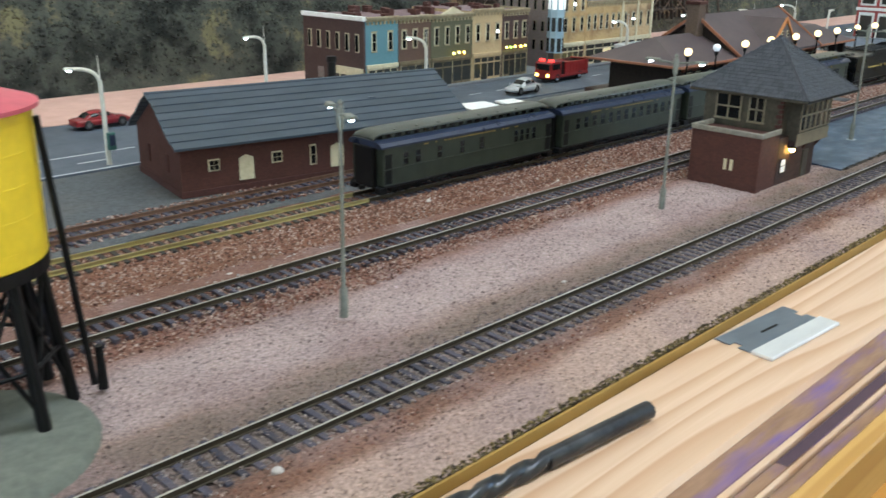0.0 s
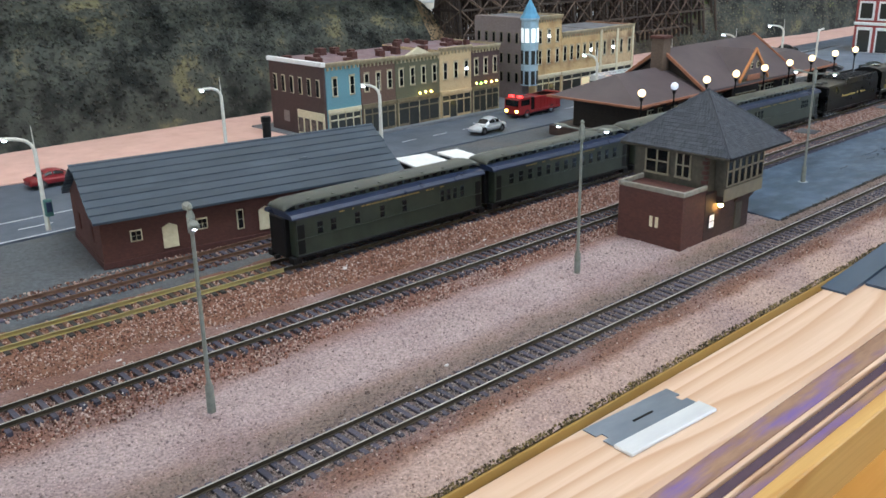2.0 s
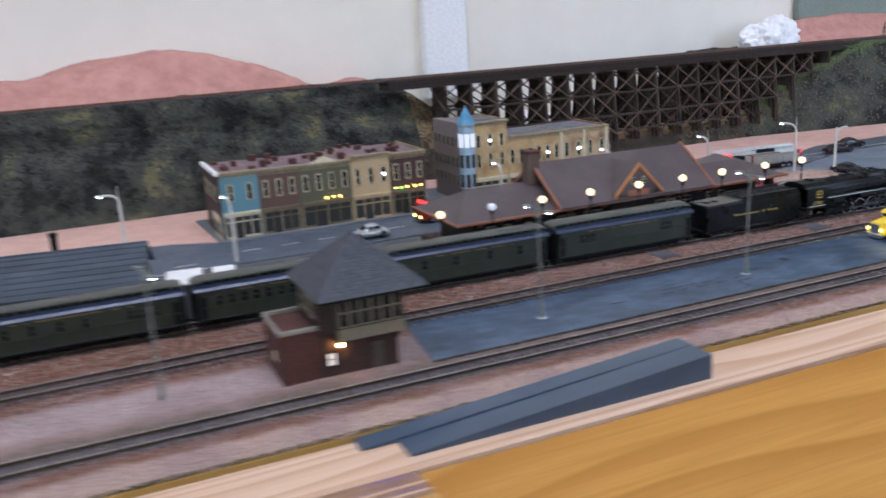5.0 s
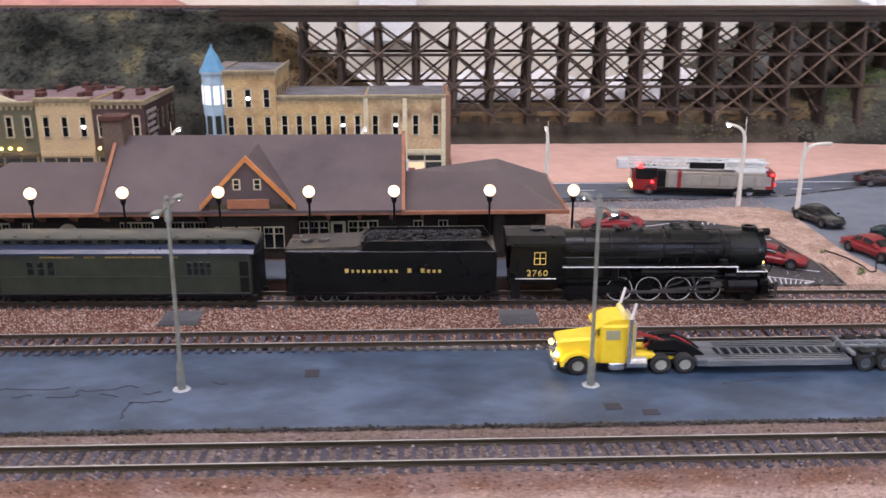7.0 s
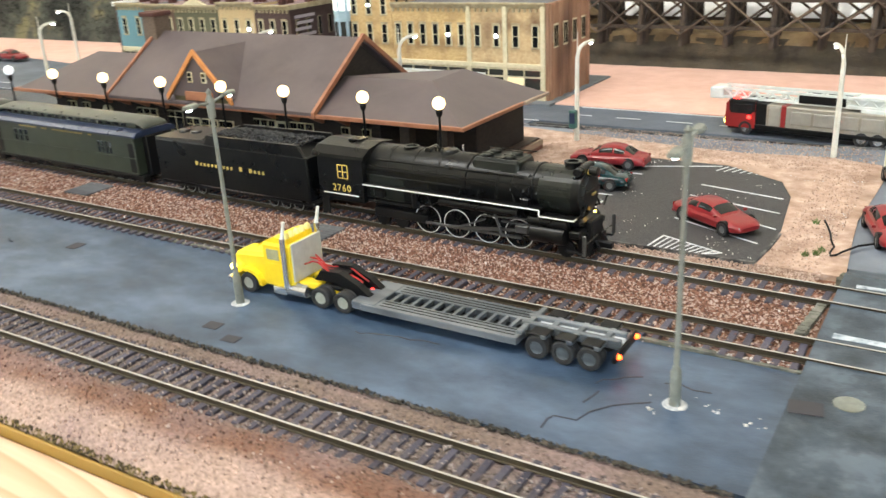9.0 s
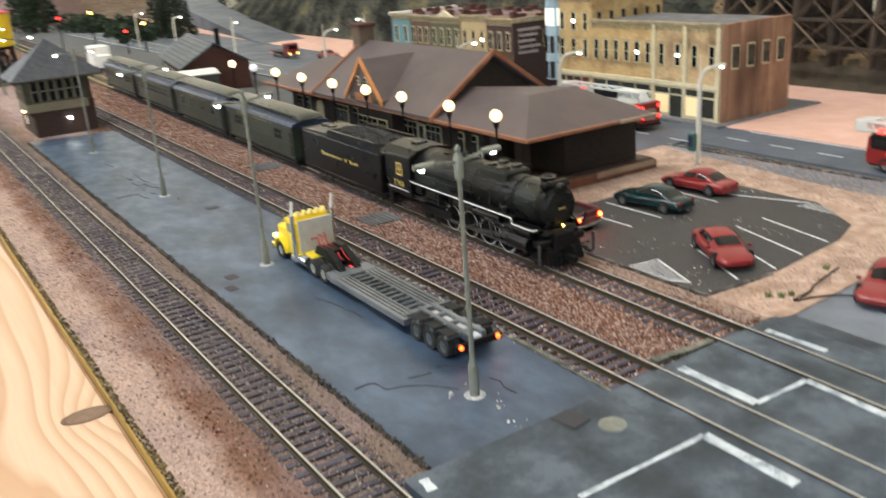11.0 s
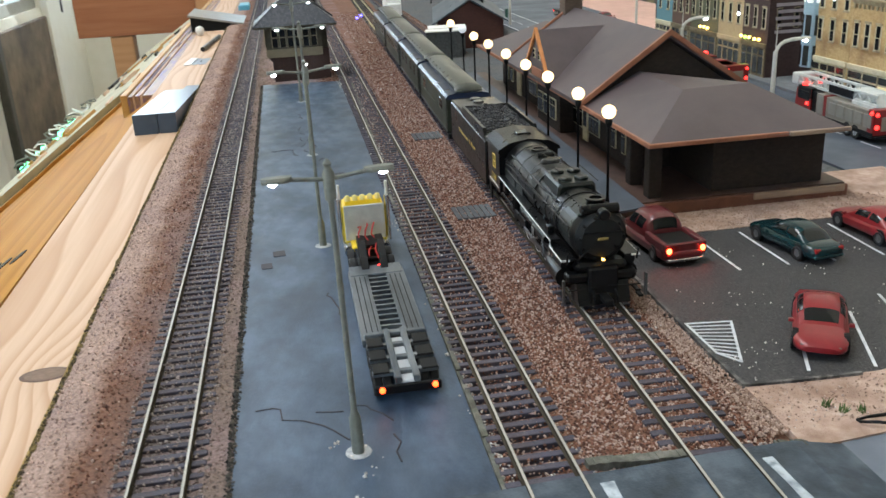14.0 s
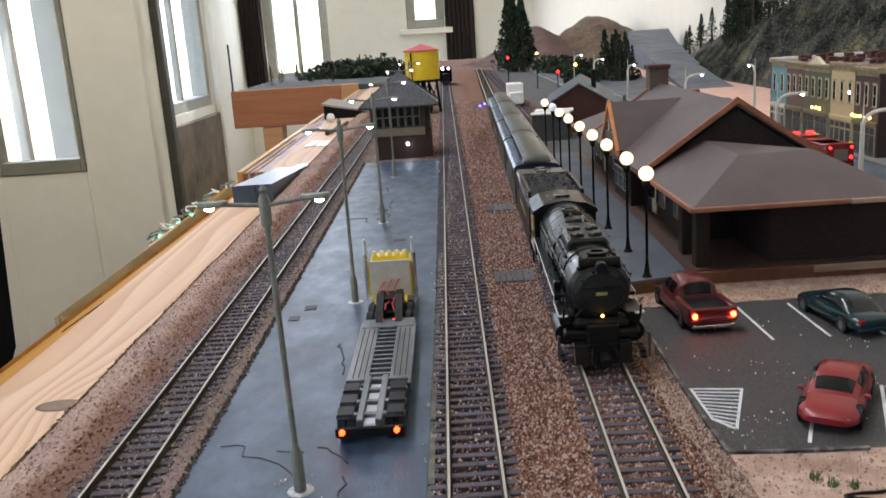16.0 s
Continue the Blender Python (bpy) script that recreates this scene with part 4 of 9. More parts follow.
def globe_lamp():
    e = thing("globe_lamp", 0, 0, 5, 0, "black platform lamp post with glowing round globe", "lamp post", "depot globe lamps")
    part("pole", lathe(B(), [(1.5, 0), (1.5, 0.6), (0.9, 1.2), (0.6, 4), (0.42, 5), (0.42, 26.6), (0.9, 27.2), (1.2, 28.6), (0.8, 29.4), (0.2, 29.5)], 10), M_BLACK, e, smooth=True)
    part("globe", ball(B(), (0, 0, 31.3), 2.15, 3), G_WARM, e, "glowing warm white glass globe", smooth=True)
    return e


g = globe_lamp()
g.matrix_basis = pose(125.6 * MM, 87.3 * MM, 5 * MM)
for gx in (94.5, 59, 27.7, -5.4, -40.2, -73.4, -138.4):
    copy_thing(g, pose(gx * MM, 88 * MM, 5 * MM))
# One globe is dimmer: it keeps only a faint glow.
dim = copy_thing(g, pose(-106.1 * MM, 88.6 * MM, 5 * MM))
for c in dim.children:
    if c.name.startswith("globe"):
        c.data = c.data.copy()
        c.data.materials[0] = glow("dim_globe_bulb", (0.9, 0.92, 0.95), 0.5)
tagged(dim, "black platform lamp post with a dim, faintly glowing globe")


def town_lamp(x, y, rz, h=40, label="off-white street lamp with curved arm and lit head"):
    e = thing("street_lamp", x, y, 0, rz, label, "street lamp", "town street lamps")
    bm = B()
    rod(bm, (0, 0, 0), (0, 0, h - 4), 1.15, 0.9, 8)
    part("pole", bm, M_LAMPWHITE, e, smooth=True)
    bm = B()
    pts = [(0, 0, h - 5.4), (0.5, 0, h - 3.2), (1.6, 0, h - 1.5), (3.4, 0, h - 0.3), (6.2, 0, h + 0.4), (9.5, 0, h + 0.6)]
    for a, b in zip(pts, pts[1:]):
        rod(bm, a, b, 0.8, 0.72, 8)
    part("arm", bm, M_LAMPWHITE, e)
    hd = part("lamp_head", box(B(), 9.0, 14.0, -0.9, 0.9, h - 0.1, h + 1.2, 0.4), M_LAMPWHITE, e)
    lit = h > 38
    part("bulb", ball(B(), (12, 0, h - 0.2), 0.8, 2, (1.3, 0.9, 0.7)), G_COOL if lit else M_LAMPWHITE, hd, "glowing white led" if lit else "dull unlit lens")
    part("pole_tip", rod(B(), (0, 0, h - 4.4), (0.1, 0, h + (6 if lit else 1.5)), 0.3 if lit else 0.85, 0.15 if lit else 0.6, 6), M_LAMPWHITE, e)
    return e


for a in ((-423, 194.5, 140), (-296, 264, 182), (-235, 195.5, 100), (-48, 189, 88), (41.5, 188.6, 84), (130.8, 187, 86), (230.3, 197, 112), (-600, 194, 120), (-760, 196, 120)):
    town_lamp(*a)
town_lamp(250.6, 174.5, 8, 36, "off-white street lamp with curved arm, unlit")

for bx, by in ((130.6, 183.6), (-422.6, 191)):
    bn = thing("sign_box", bx, by, 0, 0, "small green and blue sign box hung on a lamp pole", "sign", "lamp pole signs")
    part("box", box(B(), -1.6, 1.6, -1.2, 1.2, 7, 14.5, 0.3), M_SIGNGREEN, bn)
    part("panel", box(B(), -1.2, 1.2, -1.4, -1.1, 9, 13.5, 0.1), M_EAVE, bn, "dark blue front panel")
    part("strap", rod(B(), (0, 0, 10), (0.1, 3.0, 10), 0.35, seg=6), M_BLACK, bn)

# ---------------------------------------------------------------- train
def rot_track():
    return math.degrees(math.atan(-0.0235))


def wheel_mesh(r, spokes=0, rim=None):
    bm = lathe(B(), [(r * 0.3, -0.5), (r, -0.5), (r * 1.0, 0.35), (r * 0.85, 0.35), (r * 0.8, 0.1), (r * 0.3, 0.15), (r * 0.25, 0.5), (0.01, 0.5)], 24, "y")
    return mesh_of("wheel", bm, M_BLACK, True)


M_DULLWHITE = plain("dirty_white_paint", (0.30, 0.30, 0.29), 0.6)
W_SMALL = wheel_mesh(2.6)


W_RIM = mesh_of("wheel_rim", lathe(B(), [(1.9, 0.36), (1.9, 0.46), (2.15, 0.46), (2.15, 0.36), (1.9, 0.36)], 28, "y", cap=False), M_DULLWHITE, True)


def truck_bogie(parent, x, name="bogie", n=2, gap=6.5, rims=False):
    b = part(name, box(B(), x - gap * n / 2 - 1, x + gap * n / 2 + 1, -5.8, 5.8, 3.0, 4.8, 0.3), M_BLACK, parent)
    for s in (-1, 1):
        part("side_frame", prism(B(), [(x - gap * n / 2 - 1.5, 2.2), (x - gap * n / 2, 4.6), (x + gap * n / 2, 4.6), (x + gap * n / 2 + 1.5, 2.2), (x + 1, 1.4), (x - 1, 1.4)], 6.2 * s - 0.5, 6.2 * s + 0.5, "y"), M_BLACK, b)
        for k in range(n):
            share("wheel", W_SMALL, b, Matrix.Translation((x + (k - (n - 1) / 2) * gap, 4.9 * s, 2.6)) @ pose(0, 0, 0, 0, 0, 0 if s > 0 else 180))
            if rims:
                share("white_rim", W_RIM, b, Matrix.Translation((x + (k - (n - 1) / 2) * gap, 6.5 * s, 2.6)) @ pose(0, 0, 0, 0, 0, 0 if s > 0 else 180))
    return b


def coach(x0, x1, label, windows, mail=False):
    """A heavyweight passenger car with clerestory roof between x0 and x1 along the far track."""
    xm, L = (x0 + x1) / 2, (x1 - x0) / 2
    e = thing("passenger_car", xm, far_y(xm), 3.3, rot_track(), label, "passenger car", "train cars")
    bm = B()
    box(bm, -L + 3, L - 3, -9.2, 9.2, 4.2, 20.2, 0.35)
    part("body", bm, M_COACH, e)
    part("sill", box(B(), -L + 3, L - 3, -9.45, 9.45, 4.0, 5.0, 0.2), M_BLACK, e)
    for s in (-1, 1):
        part("belt_rail", box(B(), -L + 3, L - 3, *sorted((9.1 * s, 9.4 * s)), 11.2, 11.7), M_COACH, e)
        part("letter_board", box(B(), -L + 3.5, L - 3.5, *sorted((9.1 * s, 9.35 * s)), 18.4, 19.9), M_COACH, e)
        bars = B()
        k = -L * 0.55
        while k < L * 0.5:
            w = random.uniform(0.8, 2.6)
            box(bars, k, k + w, *sorted((9.3 * s, 9.42 * s)), 18.9, 19.5)
            k += w + random.choice((0.3, 0.3, 0.4, 3.5))
        part("lettering", bars, M_DULLGOLD, e, "illegible gold lettering bars")
        for wx, ww in windows:
            w = part("window", box(B(), wx - ww / 2, wx + ww / 2, *sorted((9.0 * s, 9.32 * s)), 12.3, 17.3, 0.1), M_GLASS, e)
            part("sash", box(B(), wx - ww / 2, wx + ww / 2, *sorted((9.2 * s, 9.42 * s)), 14.7, 15.1), M_COACH, w)
        for dx in (-L + 5.2, L - 5.2):
            part("door", box(B(), dx - 1.6, dx + 1.6, *sorted((9.0 * s, 9.3 * s)), 5.4, 17.6, 0.15), M_BLACK, e)
    # lower roof, clerestory and upper roof
    lower = [(-9.7, 20.0), (-9.7, 20.7), (-8.6, 21.9), (-5.6, 22.6), (5.6, 22.6), (8.6, 21.9), (9.7, 20.7), (9.7, 20.0)]
    part("lower_roof", prism(B(), lower, -L + 1.5, L - 1.5, "x"), M_EAVE, e)
    part("clerestory", box(B(), -L + 6, L - 6, -4.7, 4.7, 22.5, 24.8, 0.1), M_COACH, e)
    k = -L + 9
    lights = B()
    while k < L - 9:
        for s in (-1, 1):
            box(lights, k - 1.2, k + 1.2, *sorted((4.6 * s, 4.85 * s)), 23.0, 24.3)
        k += 4.6
    part("clerestory_glazing", lights, M_GLASS, e, "row of small dark clerestory lights")
    prof = [(-5.6, 24.7), (-5.5, 25.3), (-3.8, 26.2), (0, 26.7), (3.8, 26.2), (5.5, 25.3), (5.6, 24.7)]
    rings = [[(xx, y * w, 20.4 + (z - 20.4) * h) for y, z in prof] for xx, w, h in ((-L + 0.8, 1.06, 0.62), (-L + 2.0, 1.05, 0.86), (-L + 5, 1, 1), (L - 5, 1, 1), (L - 2.0, 1.05, 0.86), (L - 0.8, 1.06, 0.62))]
    part("upper_roof", loft(B(), rings), M_COACHROOF, e, smooth=True)
    for k in np.arange(-L + 12, L - 10, 11.0):
        part("roof_vent", box(B(), k - 0.6, k + 0.6, -4.9, -4.0, 25.0, 26.2, 0.15), M_COACHROOF, e)
    for s in (-1, 1):
        v = part("vestibule", box(B(), *sorted((s * (L - 3.2), s * (L - 0.6))), -5.2, 5.2, 3.6, 20.2, 0.4), M_BLACK, e, "black end vestibule diaphragm")
        part("step", box(B(), *sorted((s * (L - 5), s * (L - 1.2))), -9.0, -5.6, 1.5, 4.2, 0.2), M_BLACK, v)
        part("step", box(B(), *sorted((s * (L - 5), s * (L - 1.2))), 5.6, 9.0, 1.5, 4.2, 0.2), M_BLACK, v)
        truck_bogie(e, s * (L - 17), n=3, gap=5.6)
        part("coupler", box(B(), *sorted((s * (L - 1), s * (L + 1.2))), -0.8, 0.8, 2.6, 4.2, 0.2), M_BLACK, e)
    part("battery_box", box(B(), -12, 4, -8.2, -5, 2.2, 4.1, 0.2), M_BLACK, e)
    part("tank", rod(B(), (8, 6, 3), (20, 6, 3), 1.3), M_BLACK, e)
    part("truss_rod", rod(B(), (-22, -7.6, 2.6), (22, -7.6, 2.6), 0.3), M_BLACK, e)
    e.matrix_basis = e.matrix_basis @ Matrix.Diagonal((1, 1, 0.92, 1))
    return e


DOZEN = [(-36 + 6.0 * k, 2.6) for k in range(13)]
coach(-380.5, -281.5, "olive green combine coach with dark clerestory roof on rails", [(-36, 2.4), (-30, 2.4), (-19, 2.2), (-7, 2.2), (4, 2.2), (24, 2), (27.5, 2), (31, 2), (35, 2)])
coach(-279.5, -181.5, "olive green passenger coach with a row of dark windows", DOZEN)
coach(-180, -84, "olive green baggage coach with dark clerestory roof on rails", [(-28, 3), (-10, 2.2), (10, 2.2), (28, 3)])
coach(-82, 13.5, "olive green coach with dark roof behind the tender", [(-30, 2), (-26.5, 2), (-23, 2), (24, 1.4), (26.2, 1.4), (28.4, 1.4), (30.6, 1.4)])


def tender():
    xm = (22.5 + 95) / 2
    e = thing("tender", xm, far_y(xm), 3.3, rot_track(), "black steam locomotive tender with gold lettering and coal", "tender")
    L = 36
    part("body", box(B(), -L, L, -9.3, 9.3, 4.6, 20.6, 0.5), M_LOCO, e)
    part("frame", box(B(), -L - 1, L + 1, -8.6, 8.6, 3.2, 4.6, 0.3), M_BLACK, e)
    part("deck", prism(B(), [(-L, 20.4), (-L, 21.2), (-L + 24, 22.0), (-L + 26, 23.0), (-L + 26, 20.4)], -8.8, 8.8, "y"), M_TENDERTOP, e, "grey satin water deck")
    bunk = B()
    prism(bunk, [(-10.5, 20.4), (-8.5, 24.0), (L - 4, 24.4), (L - 1, 20.4)], -9.2, -8.2, "y")
    prism(bunk, [(-10.5, 20.4), (-8.5, 24.0), (L - 4, 24.4), (L - 1, 20.4)], 8.2, 9.2, "y")
    box(bunk, -10.5, -9.5, -8.2, 8.2, 20.4, 23.6)
    part("coal_bunker", bunk, M_LOCO, e)
    coal = B()
    rng = random.Random(4)
    for k in range(900):
        c = (rng.uniform(-9, L - 5), rng.uniform(-7.8, 7.8), 0)
        ball(coal, (c[0], c[1], 22.4 + 1.4 * math.cos(c[1] / 6.5) + rng.uniform(-0.2, 0.3)), rng.uniform(0.28, 0.6), 1, (1, rng.uniform(0.7, 1.2), rng.uniform(0.6, 1)))
    tagged(part("coal", coal, M_COAL, e, "heap of crushed black coal"), kind="stuff")
    for s in (-1, 1):
        bars = B()
        x = -16.0 if s < 0 else -16.0
        for word in (10, 1, 4):
            for k in range(word):
                w = 1.25 if k == 0 else 0.95
                box(bars, x, x + w, *sorted((9.25 * s, 9.40 * s)), 12.4, 12.4 + (1.55 if k == 0 else 1.1))
                x += w + 0.92
            x += 2.4
        part("lettering", bars, M_LETTER, e, "gold company name set as bars")
        part("piping", box(B(), -15, 15, *sorted((8.4 * s, 8.9 * s)), 4.4, 4.8), M_CHROME, e)
        part("ladder", box(B(), -L - 0.4, -L + 0.2, *sorted((6.6 * s, 8.6 * s)), 4.6, 20), M_LOCO, e)
    truck_bogie(e, -L + 13, n=3, gap=5.6, rims=True)
    truck_bogie(e, L - 13, n=3, gap=5.6, rims=True)
    for k in (-L + 6, -L + 12):
        part("hatch", lathe(B(), [(2.2, 21.2), (2.2, 22.2), (1.9, 22.5), (0.01, 22.5)], 14, at=(k, 0, 0)), M_TENDERTOP, e)
    e.matrix_basis = e.matrix_basis @ Matrix.Diagonal((1, 1, 0.96, 1))
    return e


M_TENDERTOP = plain("worn_grey_black_deck", (0.040, 0.037, 0.033), 0.3)
M_LETTER = plain("old_gold_lettering", (0.50, 0.37, 0.10), 0.5)
M_COAL = mat("crushed_coal", [(0.006, 0.006, 0.007), (0.024, 0.025, 0.030)], size=1.0, rough=0.5, island=0.6)
tender()


def driver_mesh():
    r = 4.45
    bm = lathe(B(), [(r * 1.05, -0.7), (r * 1.05, -0.3), (r * 0.98, -0.3), (r * 0.98, 0.5), (r * 0.84, 0.5), (r * 0.84, -0.7), (r * 1.05, -0.7)], 32, "y", cap=False)
    lathe(bm, [(1.1, -0.4), (1.1, 0.7), (0.01, 0.7)], 12, "y")
    prism(bm, [(1.2, -3.2), (3.0, -2.2), (3.0, 2.2), (1.2, 3.2)], -0.2, 0.4, "y")
    return mesh_of("driver_wheel", bm, M_BLACK, False)


def rim_mesh():
    r = 4.45
    return mesh_of("white_rim", lathe(B(), [(r * 0.965, 0.45), (r * 0.965, 0.62), (r * 1.02, 0.62), (r * 1.02, 0.45), (r * 0.965, 0.45)], 40, "y", cap=False), M_WHITE, True)


def locomotive():
    xm = 148
    e = thing("steam_locomotive", xm, far_y(xm), 3.3, rot_track(), "black 2-8-4 steam locomotive with white-rimmed driving wheels", "locomotive")
    X = lambda v: v - xm + 4.6  # noqa: E731
    boil = lathe(B(), [(7.3, X(112)), (7.5, X(113)), (7.5, X(147)), (7.2, X(148)), (6.9, X(168)), (6.95, X(169)), (6.95, X(181)), (6.5, X(182)), (6.4, X(182.6)), (5.6, X(183.2)), (5.0, X(183.3)), (0.01, X(183.9))], 32, "x", (0, 0, 18.2))
    part("boiler", boil, M_LOCO, e, smooth=True)
    for bx in (120, 129, 138, 147.5, 158, 168.5):
        part("boiler_band", lathe(B(), [(7.45 if bx < 148 else 7.1, X(bx)), (7.62 if bx < 148 else 7.25, X(bx) + 0.1), (7.62 if bx < 148 else 7.25, X(bx) + 0.7), (7.45 if bx < 148 else 7.1, X(bx) + 0.8)], 32, "x", (0, 0, 18.2)), M_LOCO, e)
    fire = B()
    box(fire, X(111), X(136), -7.6, 7.6, 9.5, 18, 0.6)
    part("firebox", fire, M_LOCO, e)
    smoke = part("smokebox_front", lathe(B(), [(6.3, X(182.4)), (6.3, X(182.9)), (5.2, X(183.4)), (4.9, X(184)), (2.0, X(184.5)), (0.01, X(184.6))], 28, "x", (0, 0, 18.2)), M_SMOKE, e, "flat grey-black smokebox door", True)
    part("number_plate", box(B(), X(184.5), X(184.9), -1.3, 1.3, 17.8, 18.5, 0.1), M_DULLGOLD, smoke, "small gilt plate")
    part("headlight", lathe(B(), [(1.3, X(183.5)), (1.4, X(185.8)), (1.2, X(186)), (0.01, X(186))], 14, "x", (0, 0, 24.6)), M_LOCO, e)
    part("marker_lamp", ball(B(), (X(185.0), 0, 12.9), 0.38, 2), G_AMBER, smoke, "small amber lamp")
    # roof gear
    for sx, r, h in ((178.5, 2.3, 2.1), (125, 2.3, 1.4)):
        part("chimney", lathe(B(), [(r * 1.2, 24.0), (r, 25.0), (r * 0.95, 24.6 + h - 0.6), (r * 1.1, 24.6 + h), (r * 0.7, 24.6 + h), (r * 0.7, 24.3)], 18, at=(X(sx), 0, 0)), M_LOCO, e, smooth=True)
    prof = ((-5.2, 22.8), (-4.9, 25.4), (-4.2, 26.3), (4.2, 26.3), (4.9, 25.4), (5.2, 22.8))
    dome = part("sand_dome", loft(B(), [[(X(c), y * w, 22.8 + (z - 22.8) * h) for y, z in prof] for c, w, h in ((149.4, 0.9, 0.82), (150.2, 1, 1), (163.4, 1, 1), (164.2, 0.9, 0.82))]), M_DOME, e)
    for k in range(4):
        at = (X(153.2 + 7.0 * (k // 2)), -2.2 + 4.4 * (k % 2), 0)
        hatch_ = part("sand_hatch", lathe(B(), [(1.75, 26.2), (1.75, 26.9), (1.45, 27.15), (0.01, 27.2)], 16, at=at), M_DOME, dome)
        part("hatch_strap", box(B(), at[0] - 1.9, at[0] + 1.9, at[1] - 0.25, at[1] + 0.25, 27.1, 27.35), M_LOCO, hatch_)
    for y in (-3.2, 3.2):
        part("dome_rail", rod(B(), (X(149), y * 1.55, 26.9), (X(165), y * 1.55, 26.9), 0.18, seg=6), M_LOCO, dome)
    part("steam_dome", lathe(B(), [(3.2, 23.6), (3.0, 25.6), (2.2, 26.4), (0.01, 26.6)], 18, at=(X(139), 0, 0)), M_LOCO, e, smooth=True)
    part("feedwater_heater", lathe(B(), [(1.1, -4.6), (1.3, -4.4), (1.3, 4.4), (1.1, 4.6)], 16, "y", (X(181.6), 0, 24.9)), M_LOCO, e)
    for k, bx in enumerate((164, 168, 172)):
        part("pipe", rod(B(), (X(bx), -5, 23), (X(bx) - 1.5, -6.9, 18), 0.35), M_LOCO, e)
        part("pipe", rod(B(), (X(bx), 5, 23), (X(bx) - 1.5, 6.9, 18), 0.35), M_LOCO, e)
    part("bell", lathe(B(), [(1.1, 24.8), (0.7, 25.8), (0.3, 26.3), (0.01, 26.4)], 12, at=(X(183.6), 0, -1.0)), M_GOLD, e)
    for s in (-1, 1):
        for k, (px, pz) in enumerate(((116, 22.2), (116, 19.6), (124, 17.2))):
            part("pipe", rod(B(), (X(px), 7.75 * s * (0.82 if pz > 22 else 1), pz), (X(166 - 8 * k), 7.2 * s * (0.84 if pz > 22 else 1), pz + 0.2), 0.34, seg=7), M_LOCO, e)
        for k in range(4):
            part("sand_pipe", rod(B(), (X(151 + 3 * k), 4.6 * s, 24.4), (X(146 + 6 * k), 7.3 * s, 15), 0.28, seg=6), M_LOCO, dome)
        part("air_reservoir", rod(B(), (X(140), 8.3 * s, 12.2), (X(166), 8.3 * s, 12.2), 1.25, seg=14), M_LOCO, e, smooth=True)
        part("injector", box(B(), X(116), X(120), *sorted((7.4 * s, 9.2 * s)), 10.4, 13.6, 0.5), M_LOCO, e)
        part("lubricator", box(B(), X(166.5), X(169.5), *sorted((7.6 * s, 9.2 * s)), 14.7, 17.0, 0.3), M_LOCO, e)
        part("class_lamp", ball(B(), (X(181), 4.6 * s, 23.6), 0.55, 2), M_DOME, e)
        part("front_edge_stripe", box(B(), X(182.8), X(183.2), *sorted((7.6 * s, 9.75 * s)), 12.4, 12.85), M_WHITE, e, "white edge stripe")
        part("pilot_step", box(B(), X(180.8), X(184.4), *sorted((8.6 * s, 9.8 * s)), 3.0, 3.6, 0.1), M_BLACK, e)
        part("step_hanger", box(B(), X(186), X(187), *sorted((9.8 * s, 10.4 * s)), 3.0, 9.0, 0.1), M_RODS, e)
        for k in range(9):
            part("handrail_post", rod(B(), (X(117 + 7.6 * k), 7.0 * s, 20.6), (X(117 + 7.6 * k), 7.9 * s, 20.6), 0.2, seg=5), M_LOCO, e)
        part("grab_iron", rod(B(), (X(184), 5.8 * s, 13), (X(184.4), 3.0 * s, 16), 0.2, seg=6), M_LOCO, e)
    for s in (-1, 1):
        # appliances hung under the running boards, and lagging panels
        part("firebox_panel", box(B(), X(114), X(127), *sorted((7.5 * s, 7.85 * s)), 9.8, 17.6, 0.2), M_DOME, e, "grey-green firebox jacket panel")
        part("smokebox_panel", lathe(B(), [(7.02, X(171)), (7.05, X(171.4)), (7.05, X(180.4)), (7.02, X(180.8))], 32, "x", (0, 0, 18.2), cap=False), M_DOME, e, "grey-green smokebox jacket") if s > 0 else None
        for k in range(7):
            xx = 129 + 6.3 * k
            part("hanger", rod(B(), (X(xx), 8.4 * s, 14), (X(xx + 1.6), 7.6 * s, 9.5), 0.26, seg=5), M_LOCO, e)
        part("train_pipe", rod(B(), (X(114), 8.9 * s, 9.2), (X(136), 8.9 * s, 9.2), 0.3, seg=6), M_LOCO, e)
        part("crosshead", box(B(), X(164.5), X(168.5), *sorted((7.0 * s, 8.2 * s)), 5.9, 8.2, 0.2), M_RODS, e)
        part("guide_bar", box(B(), X(160), X(170.5), *sorted((7.1 * s, 8.0 * s)), 8.4, 8.9), M_RODS, e)
        part("radius_rod", rod(B(), (X(154), 8.0 * s, 9.6), (X(169), 8.0 * s, 10.6), 0.28, seg=6), M_RODS, e)
        part("eccentric_rod", rod(B(), (X(144.5), 8.0 * s, 4.2), (X(155), 8.0 * s, 8.6), 0.28, seg=6), M_RODS, e)
        part("cab_ladder", box(B(), X(95.2), X(98.2), *sorted((8.7 * s, 9.2 * s)), 2.4, 8.4, 0.1), M_BLACK, e)
        for k in range(6):
            part("feed_pipe", rod(B(), (X(166 + 2.1 * k), 3.2 * s, 24.6), (X(165 + 2.1 * k), 6.9 * s, 19.2), 0.22, seg=5), M_LOCO, e)
        part("step_board", box(B(), X(184.2), X(186.8), *sorted((8.4 * s, 9.6 * s)), 2.6, 3.2, 0.1), M_BLACK, e)
        part("uncoupling_lever", rod(B(), (X(186.4), 1.0 * s, 6.4), (X(186.4), 8.8 * s, 6.0), 0.2, seg=5), M_LOCO, e)
